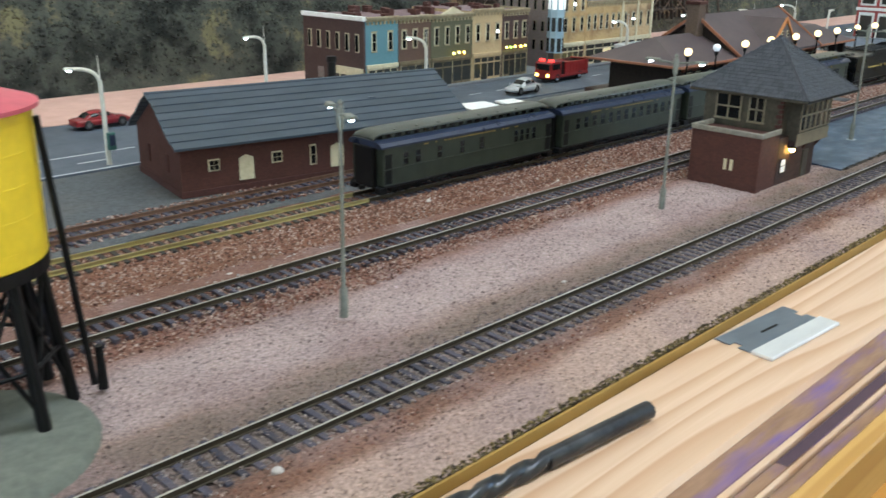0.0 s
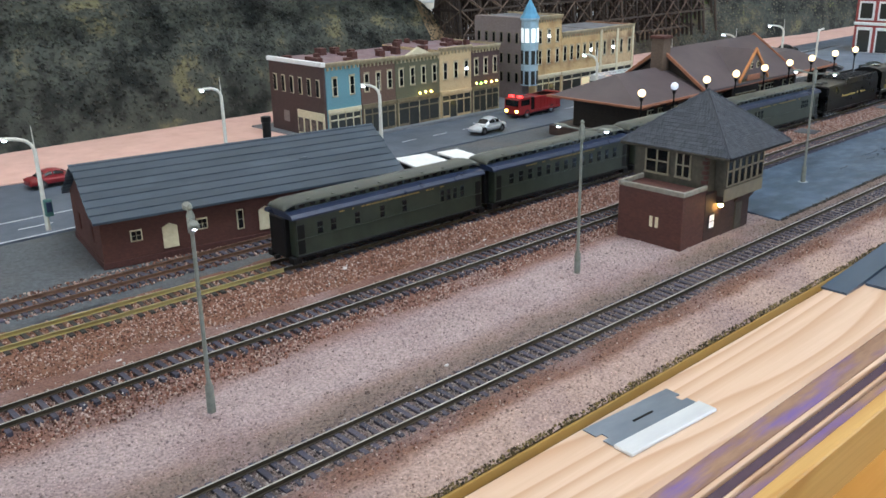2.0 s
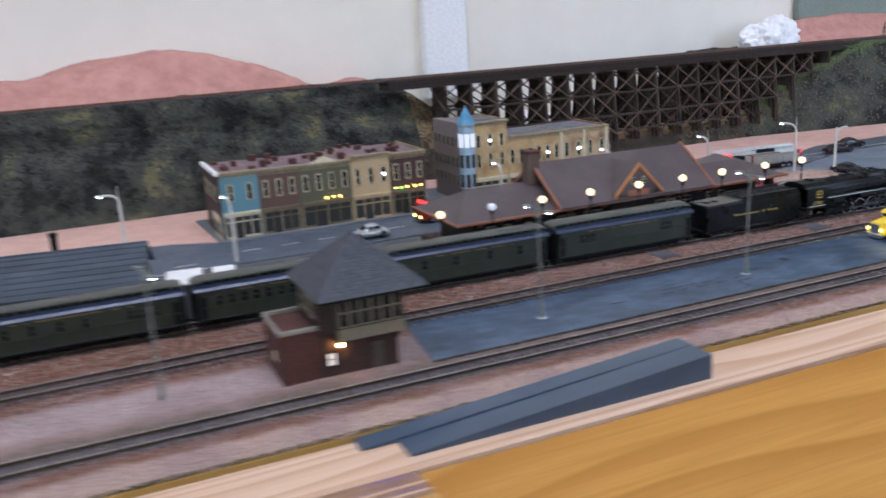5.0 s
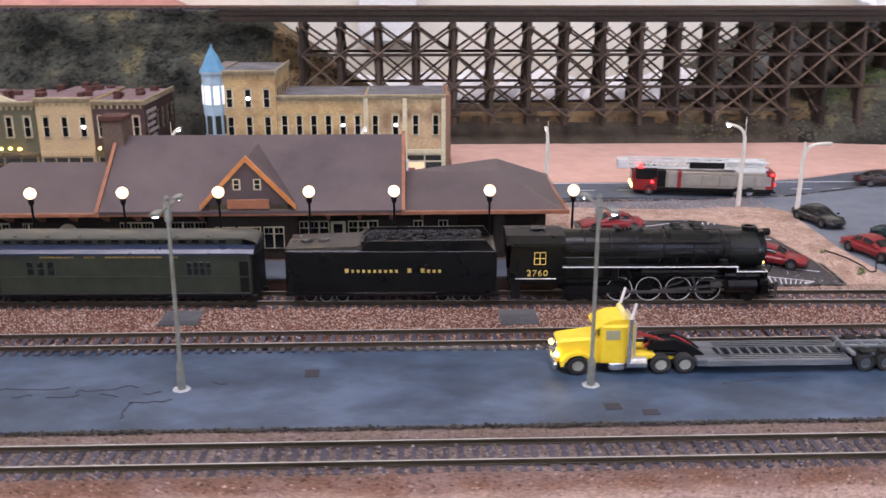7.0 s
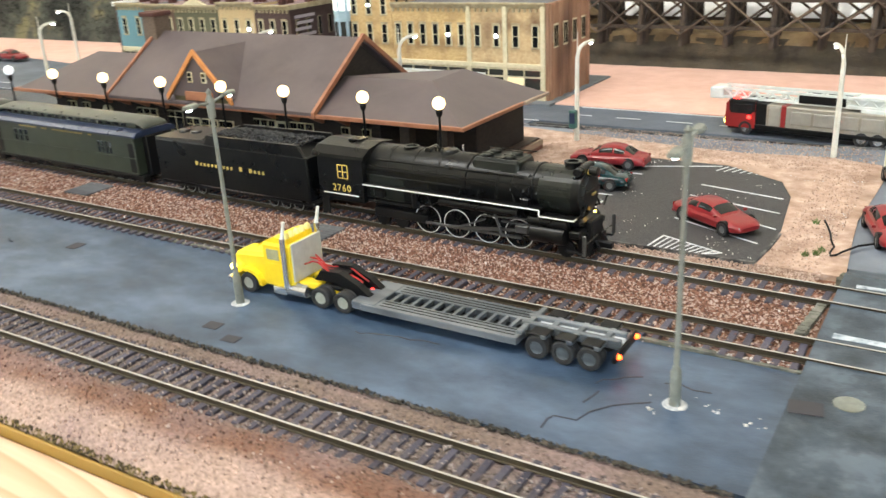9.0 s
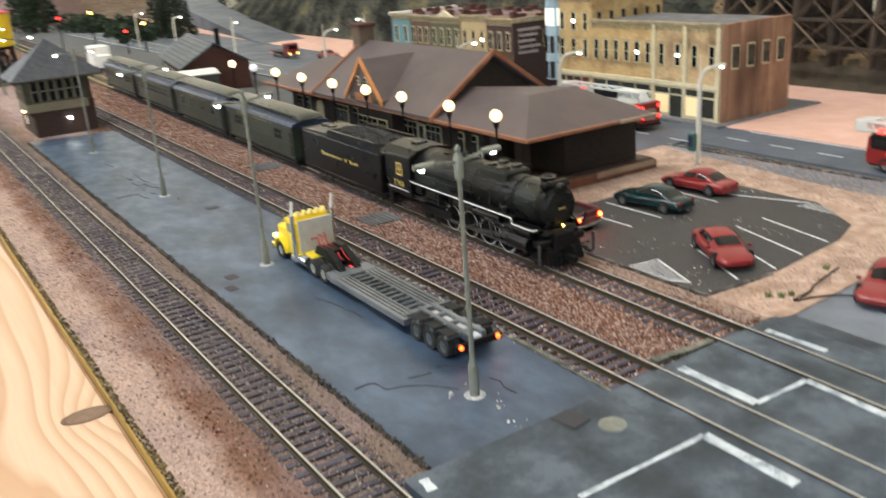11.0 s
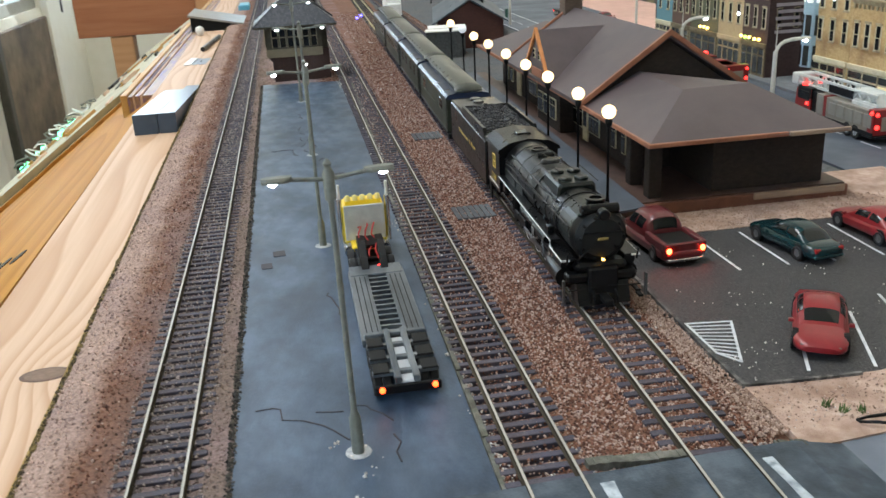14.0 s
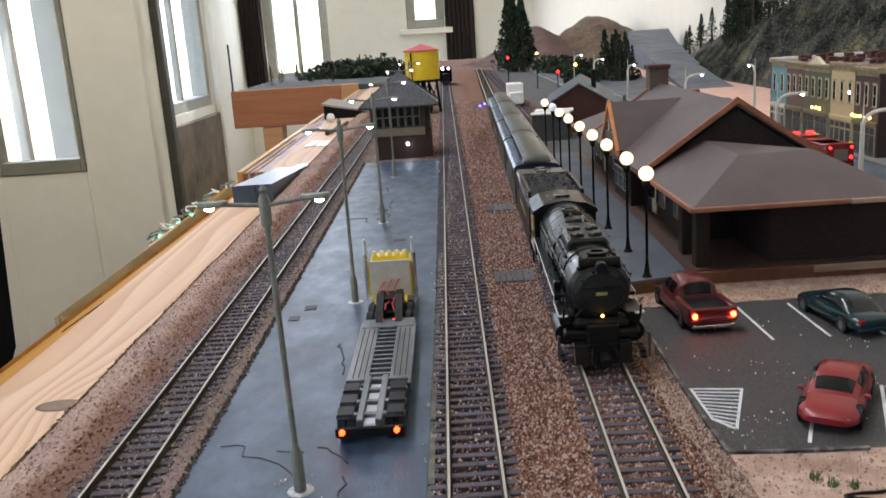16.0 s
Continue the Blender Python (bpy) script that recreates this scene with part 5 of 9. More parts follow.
        part("air_hose", tube(B(), [(X(186.2), 2.6 * s, 5.4), (X(187.4), 2.8 * s, 4.0), (X(187.6), 2.9 * s, 2.2)], 0.3), M_BLACK, e)
    for k in range(10):
        a = 2 * math.pi * k / 10
        part("door_dog", rod(B(), (X(183.2), 5.3 * math.cos(a), 18.2 + 5.3 * math.sin(a)), (X(183.9), 5.3 * math.cos(a), 18.2 + 5.3 * math.sin(a)), 0.35, seg=6), M_LOCO, smoke)
    part("door_hinge", box(B(), X(184.2), X(184.6), -4.6, 4.6, 19.4, 19.8), M_LOCO, smoke)
    part("turbo_generator", rod(B(), (X(132.5), -2.4, 25.6), (X(132.5), 2.4, 25.6), 1.1, seg=12), M_LOCO, e, smooth=True)
    part("whistle", rod(B(), (X(142.5), 1.6, 24.6), (X(142.5), 1.6, 27.6), 0.35, seg=8), M_CHROME, e)
    for k in range(3):
        part("pop_valve", rod(B(), (X(134.5 + 1.3 * k), -1.0, 25), (X(134.5 + 1.3 * k), -1.0, 26.8), 0.4, seg=8), M_LOCO, e)
    part("chimney_cap", lathe(B(), [(1.7, 26.3), (2.5, 26.5), (2.5, 26.9), (1.5, 26.9), (1.5, 26.1)], 18, at=(X(178.5), 0, 0)), M_LOCO, e, smooth=True)
    # cab
    cab = B()
    box(cab, X(94.8), X(112.5), -9.3, -8.6, 8.5, 22.6)
    box(cab, X(94.8), X(112.5), 8.6, 9.3, 8.5, 22.6)
    box(cab, X(111.6), X(112.5), -8.6, 8.6, 8.5, 22.6)
    box(cab, X(94.8), X(112), -8.6, 8.6, 7.6, 8.5)
    part("cab", cab, M_LOCO, e)
    part("cab_roof", prism(B(), [(-9.8, 22.2), (-9.6, 23.2), (-6.4, 25.2), (0, 26.2), (6.4, 25.2), (9.6, 23.2), (9.8, 22.2)], X(93.2), X(113.5), "x"), M_LOCO, e)
    part("roof_hatch", box(B(), X(102), X(107), -2.2, 2.2, 25.9, 26.6, 0.2), M_LOCO, e)
    for s in (-1, 1):
        w = part("cab_window", box(B(), X(102.9), X(106.7), *sorted((9.2 * s, 9.36 * s)), 15.4, 19.8), M_GLASS, e)
        for a in ((102.9, 106.7, 15.3, 15.55), (102.9, 106.7, 19.7, 19.95), (102.75, 103.0, 15.3, 19.95), (106.6, 106.85, 15.3, 19.95), (104.68, 104.92, 15.4, 19.8), (102.9, 106.7, 17.5, 17.72)):
            part("window_bar", box(B(), X(a[0]), X(a[1]), *sorted((9.3 * s, 9.48 * s)), a[2], a[3]), M_GOLD, w)
        part("cab_stripe", box(B(), X(96.5), X(110.5), *sorted((9.25 * s, 9.42 * s)), 9.8, 10.15), M_WHITE, e, "thin white stripe")
        rb = part("running_board", box(B(), X(112.5), X(173), *sorted((7.0 * s, 9.6 * s)), 14.0, 14.7, 0.1), M_LOCO, e)
        part("edge_stripe", box(B(), X(112.5), X(173), *sorted((9.55 * s, 9.7 * s)), 14.2, 14.6), M_WHITE, rb, "white edge stripe")
        fb = part("running_board", box(B(), X(173), X(183), *sorted((6.0 * s, 9.6 * s)), 12.3, 12.9, 0.1), M_LOCO, e)
        part("edge_stripe", box(B(), X(172.7), X(183), *sorted((9.55 * s, 9.7 * s)), 12.4, 12.8), M_WHITE, fb, "white edge stripe")
        part("edge_stripe", box(B(), X(172.6), X(173.0), *sorted((9.55 * s, 9.7 * s)), 12.4, 14.6), M_WHITE, fb, "white edge stripe")
        part("cylinder", rod(B(), (X(170), 7.6 * s, 7.0), (X(180), 7.6 * s, 7.0), 2.7, seg=18), M_LOCO, e, smooth=True)
        part("valve_chest", rod(B(), (X(169), 7.8 * s, 10.6), (X(181), 7.8 * s, 10.6), 1.5, seg=14), M_LOCO, e, smooth=True)
        part("side_rod", box(B(), X(133.4), X(166), *sorted((6.4 * s, 7.0 * s)), 3.4, 4.4, 0.2), M_RODS, e)
        part("main_rod", prism(B(), [(X(143.6), 3.5), (X(143.6), 4.6), (X(170), 7.5), (X(170), 6.6)], *sorted((7.1 * s, 7.6 * s)), "y"), M_RODS, e)
        part("valve_gear", rod(B(), (X(158), 7.8 * s, 10.5), (X(160), 7.8 * s, 4.5), 0.4), M_RODS, e)
        part("air_pump", rod(B(), (X(131), 8.2 * s, 9), (X(131), 8.2 * s, 13.6), 1.3), M_LOCO, e)
        part("handrail", rod(B(), (X(114), 7.8 * s, 20.6), (X(180), 7.3 * s, 20.6), 0.16, seg=6), M_LOCO, e)
        part("flag_holder", rod(B(), (X(184), 8.6 * s, 12), (X(185), 8.6 * s, 15.2), 0.25), M_LOCO, e)
        for k, dx in enumerate((138, 148.3, 158.7, 169)):
            d = share("driver_wheel", DRIVER, e, Matrix.Translation((dx - xm, 4.9 * s, 4.6)) @ pose(0, 0, 0, 0, 0, 180 if s < 0 else 0))
            share("white_rim", RIM, d, pose(0, 0, 0))
            for j in range(12):
                share("spoke", SPOKE, d, pose(0, 0, 0, 0, 30 * j, 0))
        for wx in (121, 128):
            share("wheel", W_SMALL, e, Matrix.Translation((wx - xm, 4.9 * s, 2.6)) @ pose(0, 0, 0, 0, 0, 180 if s > 0 else 0))
        share("wheel", W_SMALL, e, Matrix.Translation((X(179), 4.9 * s, 2.3)) @ pose(0, 0, 0, 0, 0, 180 if s > 0 else 0))
    part("frame", box(B(), X(112), X(186), -3.6, 3.6, 4.0, 11, 0.4), M_BLACK, e)
    part("trailing_frame", box(B(), X(114), X(134), -6.6, 6.6, 3.2, 6.2, 0.3), M_BLACK, e)
    part("pilot_beam", box(B(), X(181), X(184.6), -8.6, 8.6, 6.8, 9.2, 0.5), M_LOCO, e)
    part("front_deck", box(B(), X(179.5), X(184.2), -6.4, 6.4, 9.2, 11.8, 0.9), M_LOCO, e)
    part("pilot", prism(B(), [(X(183), 1.6), (X(183), 6.8), (X(184.6), 6.8), (X(186.6), 1.6)], -6.4, 6.4, "y"), M_LOCO, e)
    part("coupler", box(B(), X(184), X(190.5), -1.0, 1.0, 2.4, 4.4, 0.3), M_BLACK, e)
    for s in (-1, 1):
        num = bpy.data.curves.new("number", "FONT")
        num.body, num.size, num.extrude, num.align_x = "2760", 3.3 * MM, 0.02 * MM, "CENTER"
        num.space_character = 1.15
        t = new("number", num)
        t.parent = e
        t.matrix_basis = pose(X(104.0) * MM, 9.42 * s * MM, 11.0 * MM, 90, 0, 0 if s < 0 else 180)
        num.materials.append(M_GOLD)
        tagged(t, "gold painted number")
    e.matrix_basis = e.matrix_basis @ Matrix.Diagonal((1, 1, 0.96, 1))
    return e


M_RODS = plain("oily_steel_rods", (0.10, 0.10, 0.10), 0.35, metal=0.7)
M_SMOKE = plain("graphite_smokebox", (0.009, 0.010, 0.010), 0.5, spec=0.25)
# Jacket panels are grey-green; on the dome this tint is light put in colour.
M_DOME = plain("grey_green_jacket_and_sheen", (0.010, 0.012, 0.010), 0.3, spec=0.3)
DRIVER, RIM = driver_mesh(), rim_mesh()
SPOKE = mesh_of("spoke", rod(B(), (0.9, 0.1, 0), (3.9, 0.1, 0), 0.3, 0.25, 6), M_BLACK)
locomotive()

# ---------------------------------------------------------------- freight house
def freight_house():
    e = thing("freight_house", -425.5, 127.5, 0, -9.3, "dark red brick freight house with slate blue roof", "freight house")
    L, D, H, R = 129, 50, 20, 35.5
    walls = B()
    prism(walls, [(0, -0.5), (0, H), (D / 2, R - 1.5), (D, H), (D, -0.5)], 0, L, "x")
    part("wall", walls, M_BRICK, e)
    part("plinth", box(B(), -0.4, L + 0.4, -0.4, D + 0.4, -0.5, 2.0), M_DARKBRICK, e)
    # roofing felt courses, each a little proud of the one below
    ov, n = 3.5, 8
    for side in (0, 1):
        for k in range(n):
            u0, u1 = k / n, (k + 1) / n + 0.02
            def pt(u, lift):
                y = -ov + (D / 2 + ov) * u
                z = H - 1.6 + (R - H + 1.6) * u
                return (y if side == 0 else D - y, z + lift)
            p = [pt(u0, 0.0), pt(u0, 0.95), pt(u1, 0.45), pt(u1, -0.3)]
            part("roof_course", prism(B(), p, -3 + random.uniform(-0.3, 0.3), L + 3 + random.uniform(-0.3, 0.3), "x"), M_SHEDROOF, e)
    part("ridge_cap", box(B(), -3, L + 3, D / 2 - 1, D / 2 + 1, R - 0.4, R + 0.7, 0.2), M_SHEDROOF, e)
    for x, z0, w, h, kind in ((13, 8.6, 4.6, 4.6, "w"), (26, 3.6, 6.0, 9.6, "d"), (39, 8.6, 4.6, 4.6, "w"), (55, 5.6, 3.0, 8.4, "w"), (66, 3.6, 6.0, 9.6, "d"), (77, 8.6, 3.6, 6, "w"), (96, 3.6, 6, 9.6, "d"), (112, 8.6, 4.6, 4.6, "w")):
        if kind == "d":
            part("door", prism(B(), [(x - w / 2, z0), (x + w / 2, z0), (x + w / 2, z0 + h - 1), (x, z0 + h + 0.4), (x - w / 2, z0 + h - 1)], -0.5, 0.5, "y"), M_CREAM, e, "cream freight door")
        else:
            wdw = part("window", box(B(), x - w / 2, x + w / 2, -0.35, 0.5, z0, z0 + h, 0.1), M_CREAM, e, "small cream framed window")
            nn = 2 if w > 4 else 1
            for a in range(nn):
                for b in range(2):
                    cw, ch = (w - 0.8) / nn, (h - 0.8) / 2
                    part("pane", box(B(), x - w / 2 + 0.5 + a * cw, x - w / 2 + 0.3 + (a + 1) * cw, -0.45, 0, z0 + 0.5 + b * ch, z0 + 0.3 + (b + 1) * ch), M_GLASS, wdw)
    for y in (14, 36):
        part("window", box(B(), -0.5, 0.3, y - 1.4, y + 1.4, 7, 14, 0.1), M_DARKBRICK, e, "bricked side window")
    part("roof_vent", box(B(), 88, 92, 11, 14, 26.6, 28.6, 0.3), M_SHEDROOF, e)
    part("chimney", lathe(B(), [(1.9, 24), (1.9, 41), (2.3, 41.2), (2.3, 43.5), (1.6, 43.6)], 12, at=(84, 36, 0)), M_BLACK, e)
    return e


M_DARKBRICK = mat("darker_red_brick", [(0.05, 0.02, 0.017), (0.085, 0.032, 0.027)], size=1.6, rough=0.85, stretch=(1, 1, 2.2))
freight_house()
for sx, sy, sw_ in ((-277, 110, 9.5), (-257, 105, 6)):
    e = thing("loading_shelter", sx, sy, 0, -9, "small dark shed with flat white roof panel", "shelter", "white roofed shelters")
    part("body", box(B(), -sw_ + 1, sw_ - 1, -13, 13, -0.5, 18, 0.3), M_DIRT, e)
    part("roof_panel", box(B(), -sw_, sw_, -14, 14, 18, 19.2, 0.3), M_WHITE, e, "flat white roof panel")

# ---------------------------------------------------------------- signal tower
def signal_tower():
    e = thing("signal_tower", -222, 1, 0, 0, "brick and timber signal tower with grey slate roof", "signal tower")
    # brick base and annex
    part("base", box(B(), -18.4, 16, -17.0, 19, -0.6, 19.5, 0.2), M_TOWERBASE, e, "sooty brown brick lower storey")
    part("annex", box(B(), -34.4, -18.5, -17, 13.2, -0.6, 21.4, 0.2), M_BRICK, e, "low red brick annex")
    for a in ((-34.8, -18.5, -17.5, -16.3), (-34.8, -18.5, 12.2, 13.6), (-34.8, -33.6, -16.3, 12.2)):
        part("coping", box(B(), a[0], a[1], a[2], a[3], 21.4, 23.4, 0.2), M_COPING, e, "pale worn coping round the annex roof")
    part("upper_wall", box(B(), -17, 15.5, -15.5, 18.5, 19.5, 36, 0.2), M_STONE, e, "olive grey upper storey")
    for k in range(9):
        part("quoin", box(B(), -17.3 - 0.25 * (k % 2), -15.6, -15.9, -14.4 + 0.8 * (k % 2), 17 + 2.0 * k, 18.5 + 2.0 * k, 0.15), M_DARKBRICK, e, "dark corner stone")
    # overhanging bay on the track side and the east end
    for (x0, x1, y0, y1) in ((-10.5, 18.8, -20.2, -15.4), (15.4, 18.8, -15.3, 15)):
        part("bay", box(B(), x0, x1, y0, y1, 17.5, 34.8, 0.2), M_STONE, e)
    part("bay_panel", box(B(), -10.8, 19.1, -20.6, -20.1, 15.4, 20.6, 0.15), M_STONE2, e, "dull tan panel below the bay windows")
    part("bay_panel", box(B(), 18.7, 19.2, -20.0, 15, 15.4, 20.6, 0.15), M_STONE2, e, "dull tan panel below the bay windows")
    part("bay_floor", box(B(), -10.4, 18.7, -20.0, -15.6, 15.4, 17.4, 0.15), M_TOWERBASE, e)
    for x in (-8, 4, 16):
        part("bay_bracket", prism(B(), [(-19.6, 15.4), (-17.0, 15.4), (-17.0, 11.6)], x - 0.5, x + 0.5, "x"), M_TOWERBASE, e)
    for k in range(6):
        x = -7.9 + 4.75 * k
        w = part("window", box(B(), x - 1.9, x + 1.9, -20.65, -20.0, 21.8, 33.4, 0.1), M_GLASS, e)
        for a in ((-2.2, -1.7, 21.6, 33.6), (1.7, 2.2, 21.6, 33.6), (-2, 2, 21.4, 22.0), (-2, 2, 33.1, 33.6), (-2, 2, 27.4, 28.1)):
            part("window_bar", box(B(), x + a[0], x + a[1], -20.9, -20.5, a[2], a[3]), M_STONE2, w)
    for k in range(6):
        y = -14.5 + 4.9 * k
        w = part("window", box(B(), 18.6, 19.3, y - 1.9, y + 1.9, 21.8, 33.4, 0.1), M_GLASS, e)
        for a in ((-2.2, -1.7, 21.6, 33.6), (1.7, 2.2, 21.6, 33.6), (-2, 2, 27.4, 28.1)):
            part("window_bar", box(B(), 19.1, 19.5, y + a[0], y + a[1], a[2], a[3]), M_STONE2, w)
    for y, hw in ((7.2, 5.4), (-5.2, 3.2)):
        w = part("window", box(B(), -17.5, -16.9, y - hw, y + hw, 24.6, 34.0, 0.1), M_GLASS, e, "wide dark upper window")
        for a in ((-hw - 0.3, -hw + 0.3), (hw - 0.3, hw + 0.3), (-0.3, 0.3)):
            part("window_bar", box(B(), -17.9, -17.3, y + a[0], y + a[1], 24.4, 34.2), M_STONE2, w)
        part("window_bar", box(B(), -17.8, -17.3, y - hw, y + hw, 29.0, 29.6), M_STONE2, w)
        part("window_sill", box(B(), -18.2, -16.9, y - hw - 0.5, y + hw + 0.5, 23.8, 24.5), M_STONE2, w)
    # roof of small slates, course by course
    roof = part("roof", B_roof(-19.2, 27.6, -26.4, 24.4, 35.2, 1.5, 1, 56), M_SLATE, e, "hipped grey slate roof")
    slate = mesh_of("shingle", box(B(), -0.62, 0.62, -1.15, 1.15, 0, 0.30), M_SLATE)
    cx, cy, zt, zb = 4.2, -1.0, 56.3, 35.5
    for fx, fy, hw, dep in ((0, -1, 23.4, 25.4), (1, 0, 25.4, 23.4), (-1, 0, 25.4, 23.4)):
        n = 17
        slope = math.atan2(zt - zb, dep)
        ang = {(0, -1): 0, (1, 0): 90, (-1, 0): -90}[(fx, fy)]
        for k in range(n):
            u = (k + 0.3) / n
            half = hw * (1 - u)
            m = max(1, int(half / 0.68))
            for j in range(m):
                v = -half + 2 * half * (j + 0.5 + 0.5 * (k % 2)) / m
                if abs(v) > half:
                    continue
                d = dep * (1 - u)
                px, py = (cx + fx * d, cy + v) if fx else (cx + v, cy + fy * d)
                share("shingle", slate, roof, Matrix.Translation((px, py, zb + (zt - zb) * u + 0.3)) @ pose(0, 0, 0, 0, 0, ang) @ pose(0, 0, 0, math.degrees(slope) - 4, 0, 0))
    for sx, sy in ((-1, -1), (1, -1), (1, 1), (-1, 1)):
        part("hip_cap", rod(B(), (cx + 23.6 * sx, cy + 25.6 * sy, 35.7), (cx, cy, 56.6), 0.55, 0.5, 6), M_SLATE, roof)
    part("eave_board", box(B(), -19.6, 28.0, -26.8, 24.8, 34.3, 35.4, 0.3), M_STONE, e)
    part("gutter", box(B(), -19.9, 28.3, -27.1, -26.7, 34.7, 35.6, 0.1), M_BLACK, e, "dark gutter along the eave")
    part("finial", lathe(B(), [(1.2, 55.8), (0.7, 57), (0.01, 57.4)], 10, at=(cx, cy, 0)), M_SLATE, e)
    w = part("window", box(B(), -15.6, -11.6, -17.4, -16.9, 4.6, 10.6, 0.1), M_BLACK, e, "small ground floor window with faintly glowing panes")
    for a in (-15.2, -13.4):
        for b in (5.0, 7.8):
            part("pane", box(B(), a, a + 1.4, -17.6, -17.2, b, b + 2.4), G_PALEPANE, w)
    part("door", box(B(), 4.5, 9.5, -17.5, -16.8, 0, 11.5, 0.1), M_STONE, e, "dark olive plank door")
    for y in (-5.6, -3.0):
        part("window", box(B(), -34.75, -34.3, y - 0.7, y + 0.7, 7.0, 11.4, 0.1), M_CREAM, e, "small pale annex window")
    lamp = part("wall_lamp", lathe(B(), [(0.3, 15.6), (1.5, 14.9), (1.5, 14.6)], 12, at=(-9.6, -18.4, 0)), M_BLACK, e)
    part("bulb", ball(B(), (-9.6, -18.6, 13.8), 1.0, 2), G_LAMP, lamp, "glowing amber bulb")
    part("end_lamp", ball(B(), (16.6, 3, 9.6), 0.8, 2), G_COOL, e, "small white lamp on the brick end wall")
    return e


M_COPING = mat("worn_grey_coping", [(0.16, 0.15, 0.125), (0.30, 0.28, 0.235)], size=3.0, rough=0.8)
# Panes are given a faint glow of their own to look pale.
G_PALEPANE = glow("faint_glow_pane", (1.0, 0.95, 0.88), 0.45)
M_STONE2 = plain("dull_tan_trim", (0.22, 0.19, 0.13), 0.7)


def B_roof(x0, x1, y0, y1, z0, over, seg, z1):
    bm = B()
    cx, cy = (x0 + x1) / 2, (y0 + y1) / 2
    lo = [bm.verts.new(p) for p in ((x0, y0, z0), (x1, y0, z0), (x1, y1, z0), (x0, y1, z0))]
    ap = bm.verts.new((cx, cy, z1))
    bm.faces.new(lo)
    for k in range(4):
        bm.faces.new((lo[k], lo[(k + 1) % 4], ap))
    return bm


signal_tower()

# ---------------------------------------------------------------- depot
def depot():
    e = thing("depot", 0, 0, 0, 0, "long brown station depot with purple-brown roofs and orange trim", "station")
    part("plinth", prism(B(), [(-150, 84), (121, 84), (121, 171), (-118, 171), (-118, 110), (-150, 110)], -0.8, 5.0, "z"), M_PLATBROWN, e, "raised brown platform with orange edge")
    part("plinth_edge", box(B(), 121, 122.5, 83.5, 171.5, -0.8, 4.6, 0.3), M_PLINTHRED, e)
    part("wall", box(B(), -108, 84, 111, 160, 5, 25.5, 0.2), M_DEPOT, e, "dark brown shingled walls")
    part("bay_wall", box(B(), -14, 20, 104.5, 111, 5, 25, 0.2), M_DEPOT, e, "projecting bay below the gable")
    # porch at the east end
    for x, y in ((116, 106), (100, 106)):
        part("porch_post", box(B(), x - 2.2, x + 2.2, y - 2.2, y + 2.2, 5, 25, 0.3), M_DEPOT, e)
    part("room_wall", box(B(), 84.2, 117, 126, 165, 5, 24.4, 0.2), M_DEPOT, e, "dark brown end room wall")
    part("porch_ceiling", box(B(), 84, 123, 103, 167, 23.6, 24.6), M_DEPOT, e)
    # low hipped wings
    def hip(x0, x1, ridge_in, sx, name):
        bm = B()
        zz, zr = 24.6, 38.4
        y0, y1, ym = 100.5, 168.5, 134
        r0, r1 = (x0, x1 - ridge_in) if sx > 0 else (x0 + ridge_in, x1)
        v = [bm.verts.new(p) for p in ((x0, y0, zz), (x1, y0, zz), (x1, y1, zz), (x0, y1, zz), (r0, ym, zr), (r1, ym, zr))]
        for f in ((0, 1, 5, 4), (2, 3, 4, 5), (1, 2, 5), (3, 0, 4), (3, 2, 1, 0)):
            bm.faces.new([v[k] for k in f])
        return part(name, bm, M_DEPOTROOF, e)
    wr = B()
    v = [wr.verts.new(p) for p in ((60, 100.5, 24.6), (125.5, 100.5, 24.6), (128, 166, 24.8), (60, 166, 24.8), (60, 123, 35.8), (101.2, 122, 36.2), (102.2, 145, 36.7), (60, 145, 31))]
    for f in ((0, 1, 5, 4), (1, 2, 6, 5), (2, 3, 7, 6), (4, 5, 6, 7), (3, 0, 4, 7), (3, 2, 1, 0)):
        wr.faces.new([v[k] for k in f])
    part("wing_roof", wr, M_DEPOTROOF, e)
    hip(-123, -50, 23, -1, "wing_roof")
    # main roof: a thick gabled slab
    top = [(99.5, 24.8), (99.5, 26.0), (134, 49.4), (168.5, 26.0), (168.5, 24.8), (134, 47.6)]
    part("main_roof", prism(B(), top, -54.5, 62, "x"), M_DEPOTROOF, e)
    part("gable_wall", prism(B(), [(103, 25), (134, 46.8), (165, 25)], -52, 60, "x"), M_DEPOT, e)
    for x in (-55.2, 61.6):
        for (a, b) in (((98.8, 25.4), (134, 49.9)), ((169.2, 25.4), (134, 49.9))):
            bm = B()
            prism(bm, [(a[0], a[1] - 1.3), (a[0], a[1] + 0.9), (b[0], b[1] + 0.9), (b[0], b[1] - 1.3)], x, x + 1.4, "x")
            part("barge_board", bm, M_ORANGE, e)
    # eave boards, with their lookouts
    for a in ((-123.4, 125.9, 99.7, 100.7),):
        part("eave_board", box(B(), a[0], a[1], a[2], a[3], 23.9, 25.5, 0.2), M_ORANGE, e)
    part("eave_board", box(B(), 125.6, 126.9, 99.8, 146, 23.9, 25.3, 0.2), M_ORANGE, e)
    part("eave_board", box(B(), 126.2, 127.6, 146.2, 167, 23.9, 25.3, 0.2), M_BAREWOOD, e, "bare unpainted length of eave board")
    part("plinth_strip", box(B(), 122.3, 123.2, 138, 170, 2.6, 4.9, 0.2), M_BAREWOOD, e, "bare pale length of platform edging")
    part("eave_board", box(B(), -123.9, -122.8, 99.8, 169.2, 23.9, 25.3, 0.2), M_ORANGE, e)
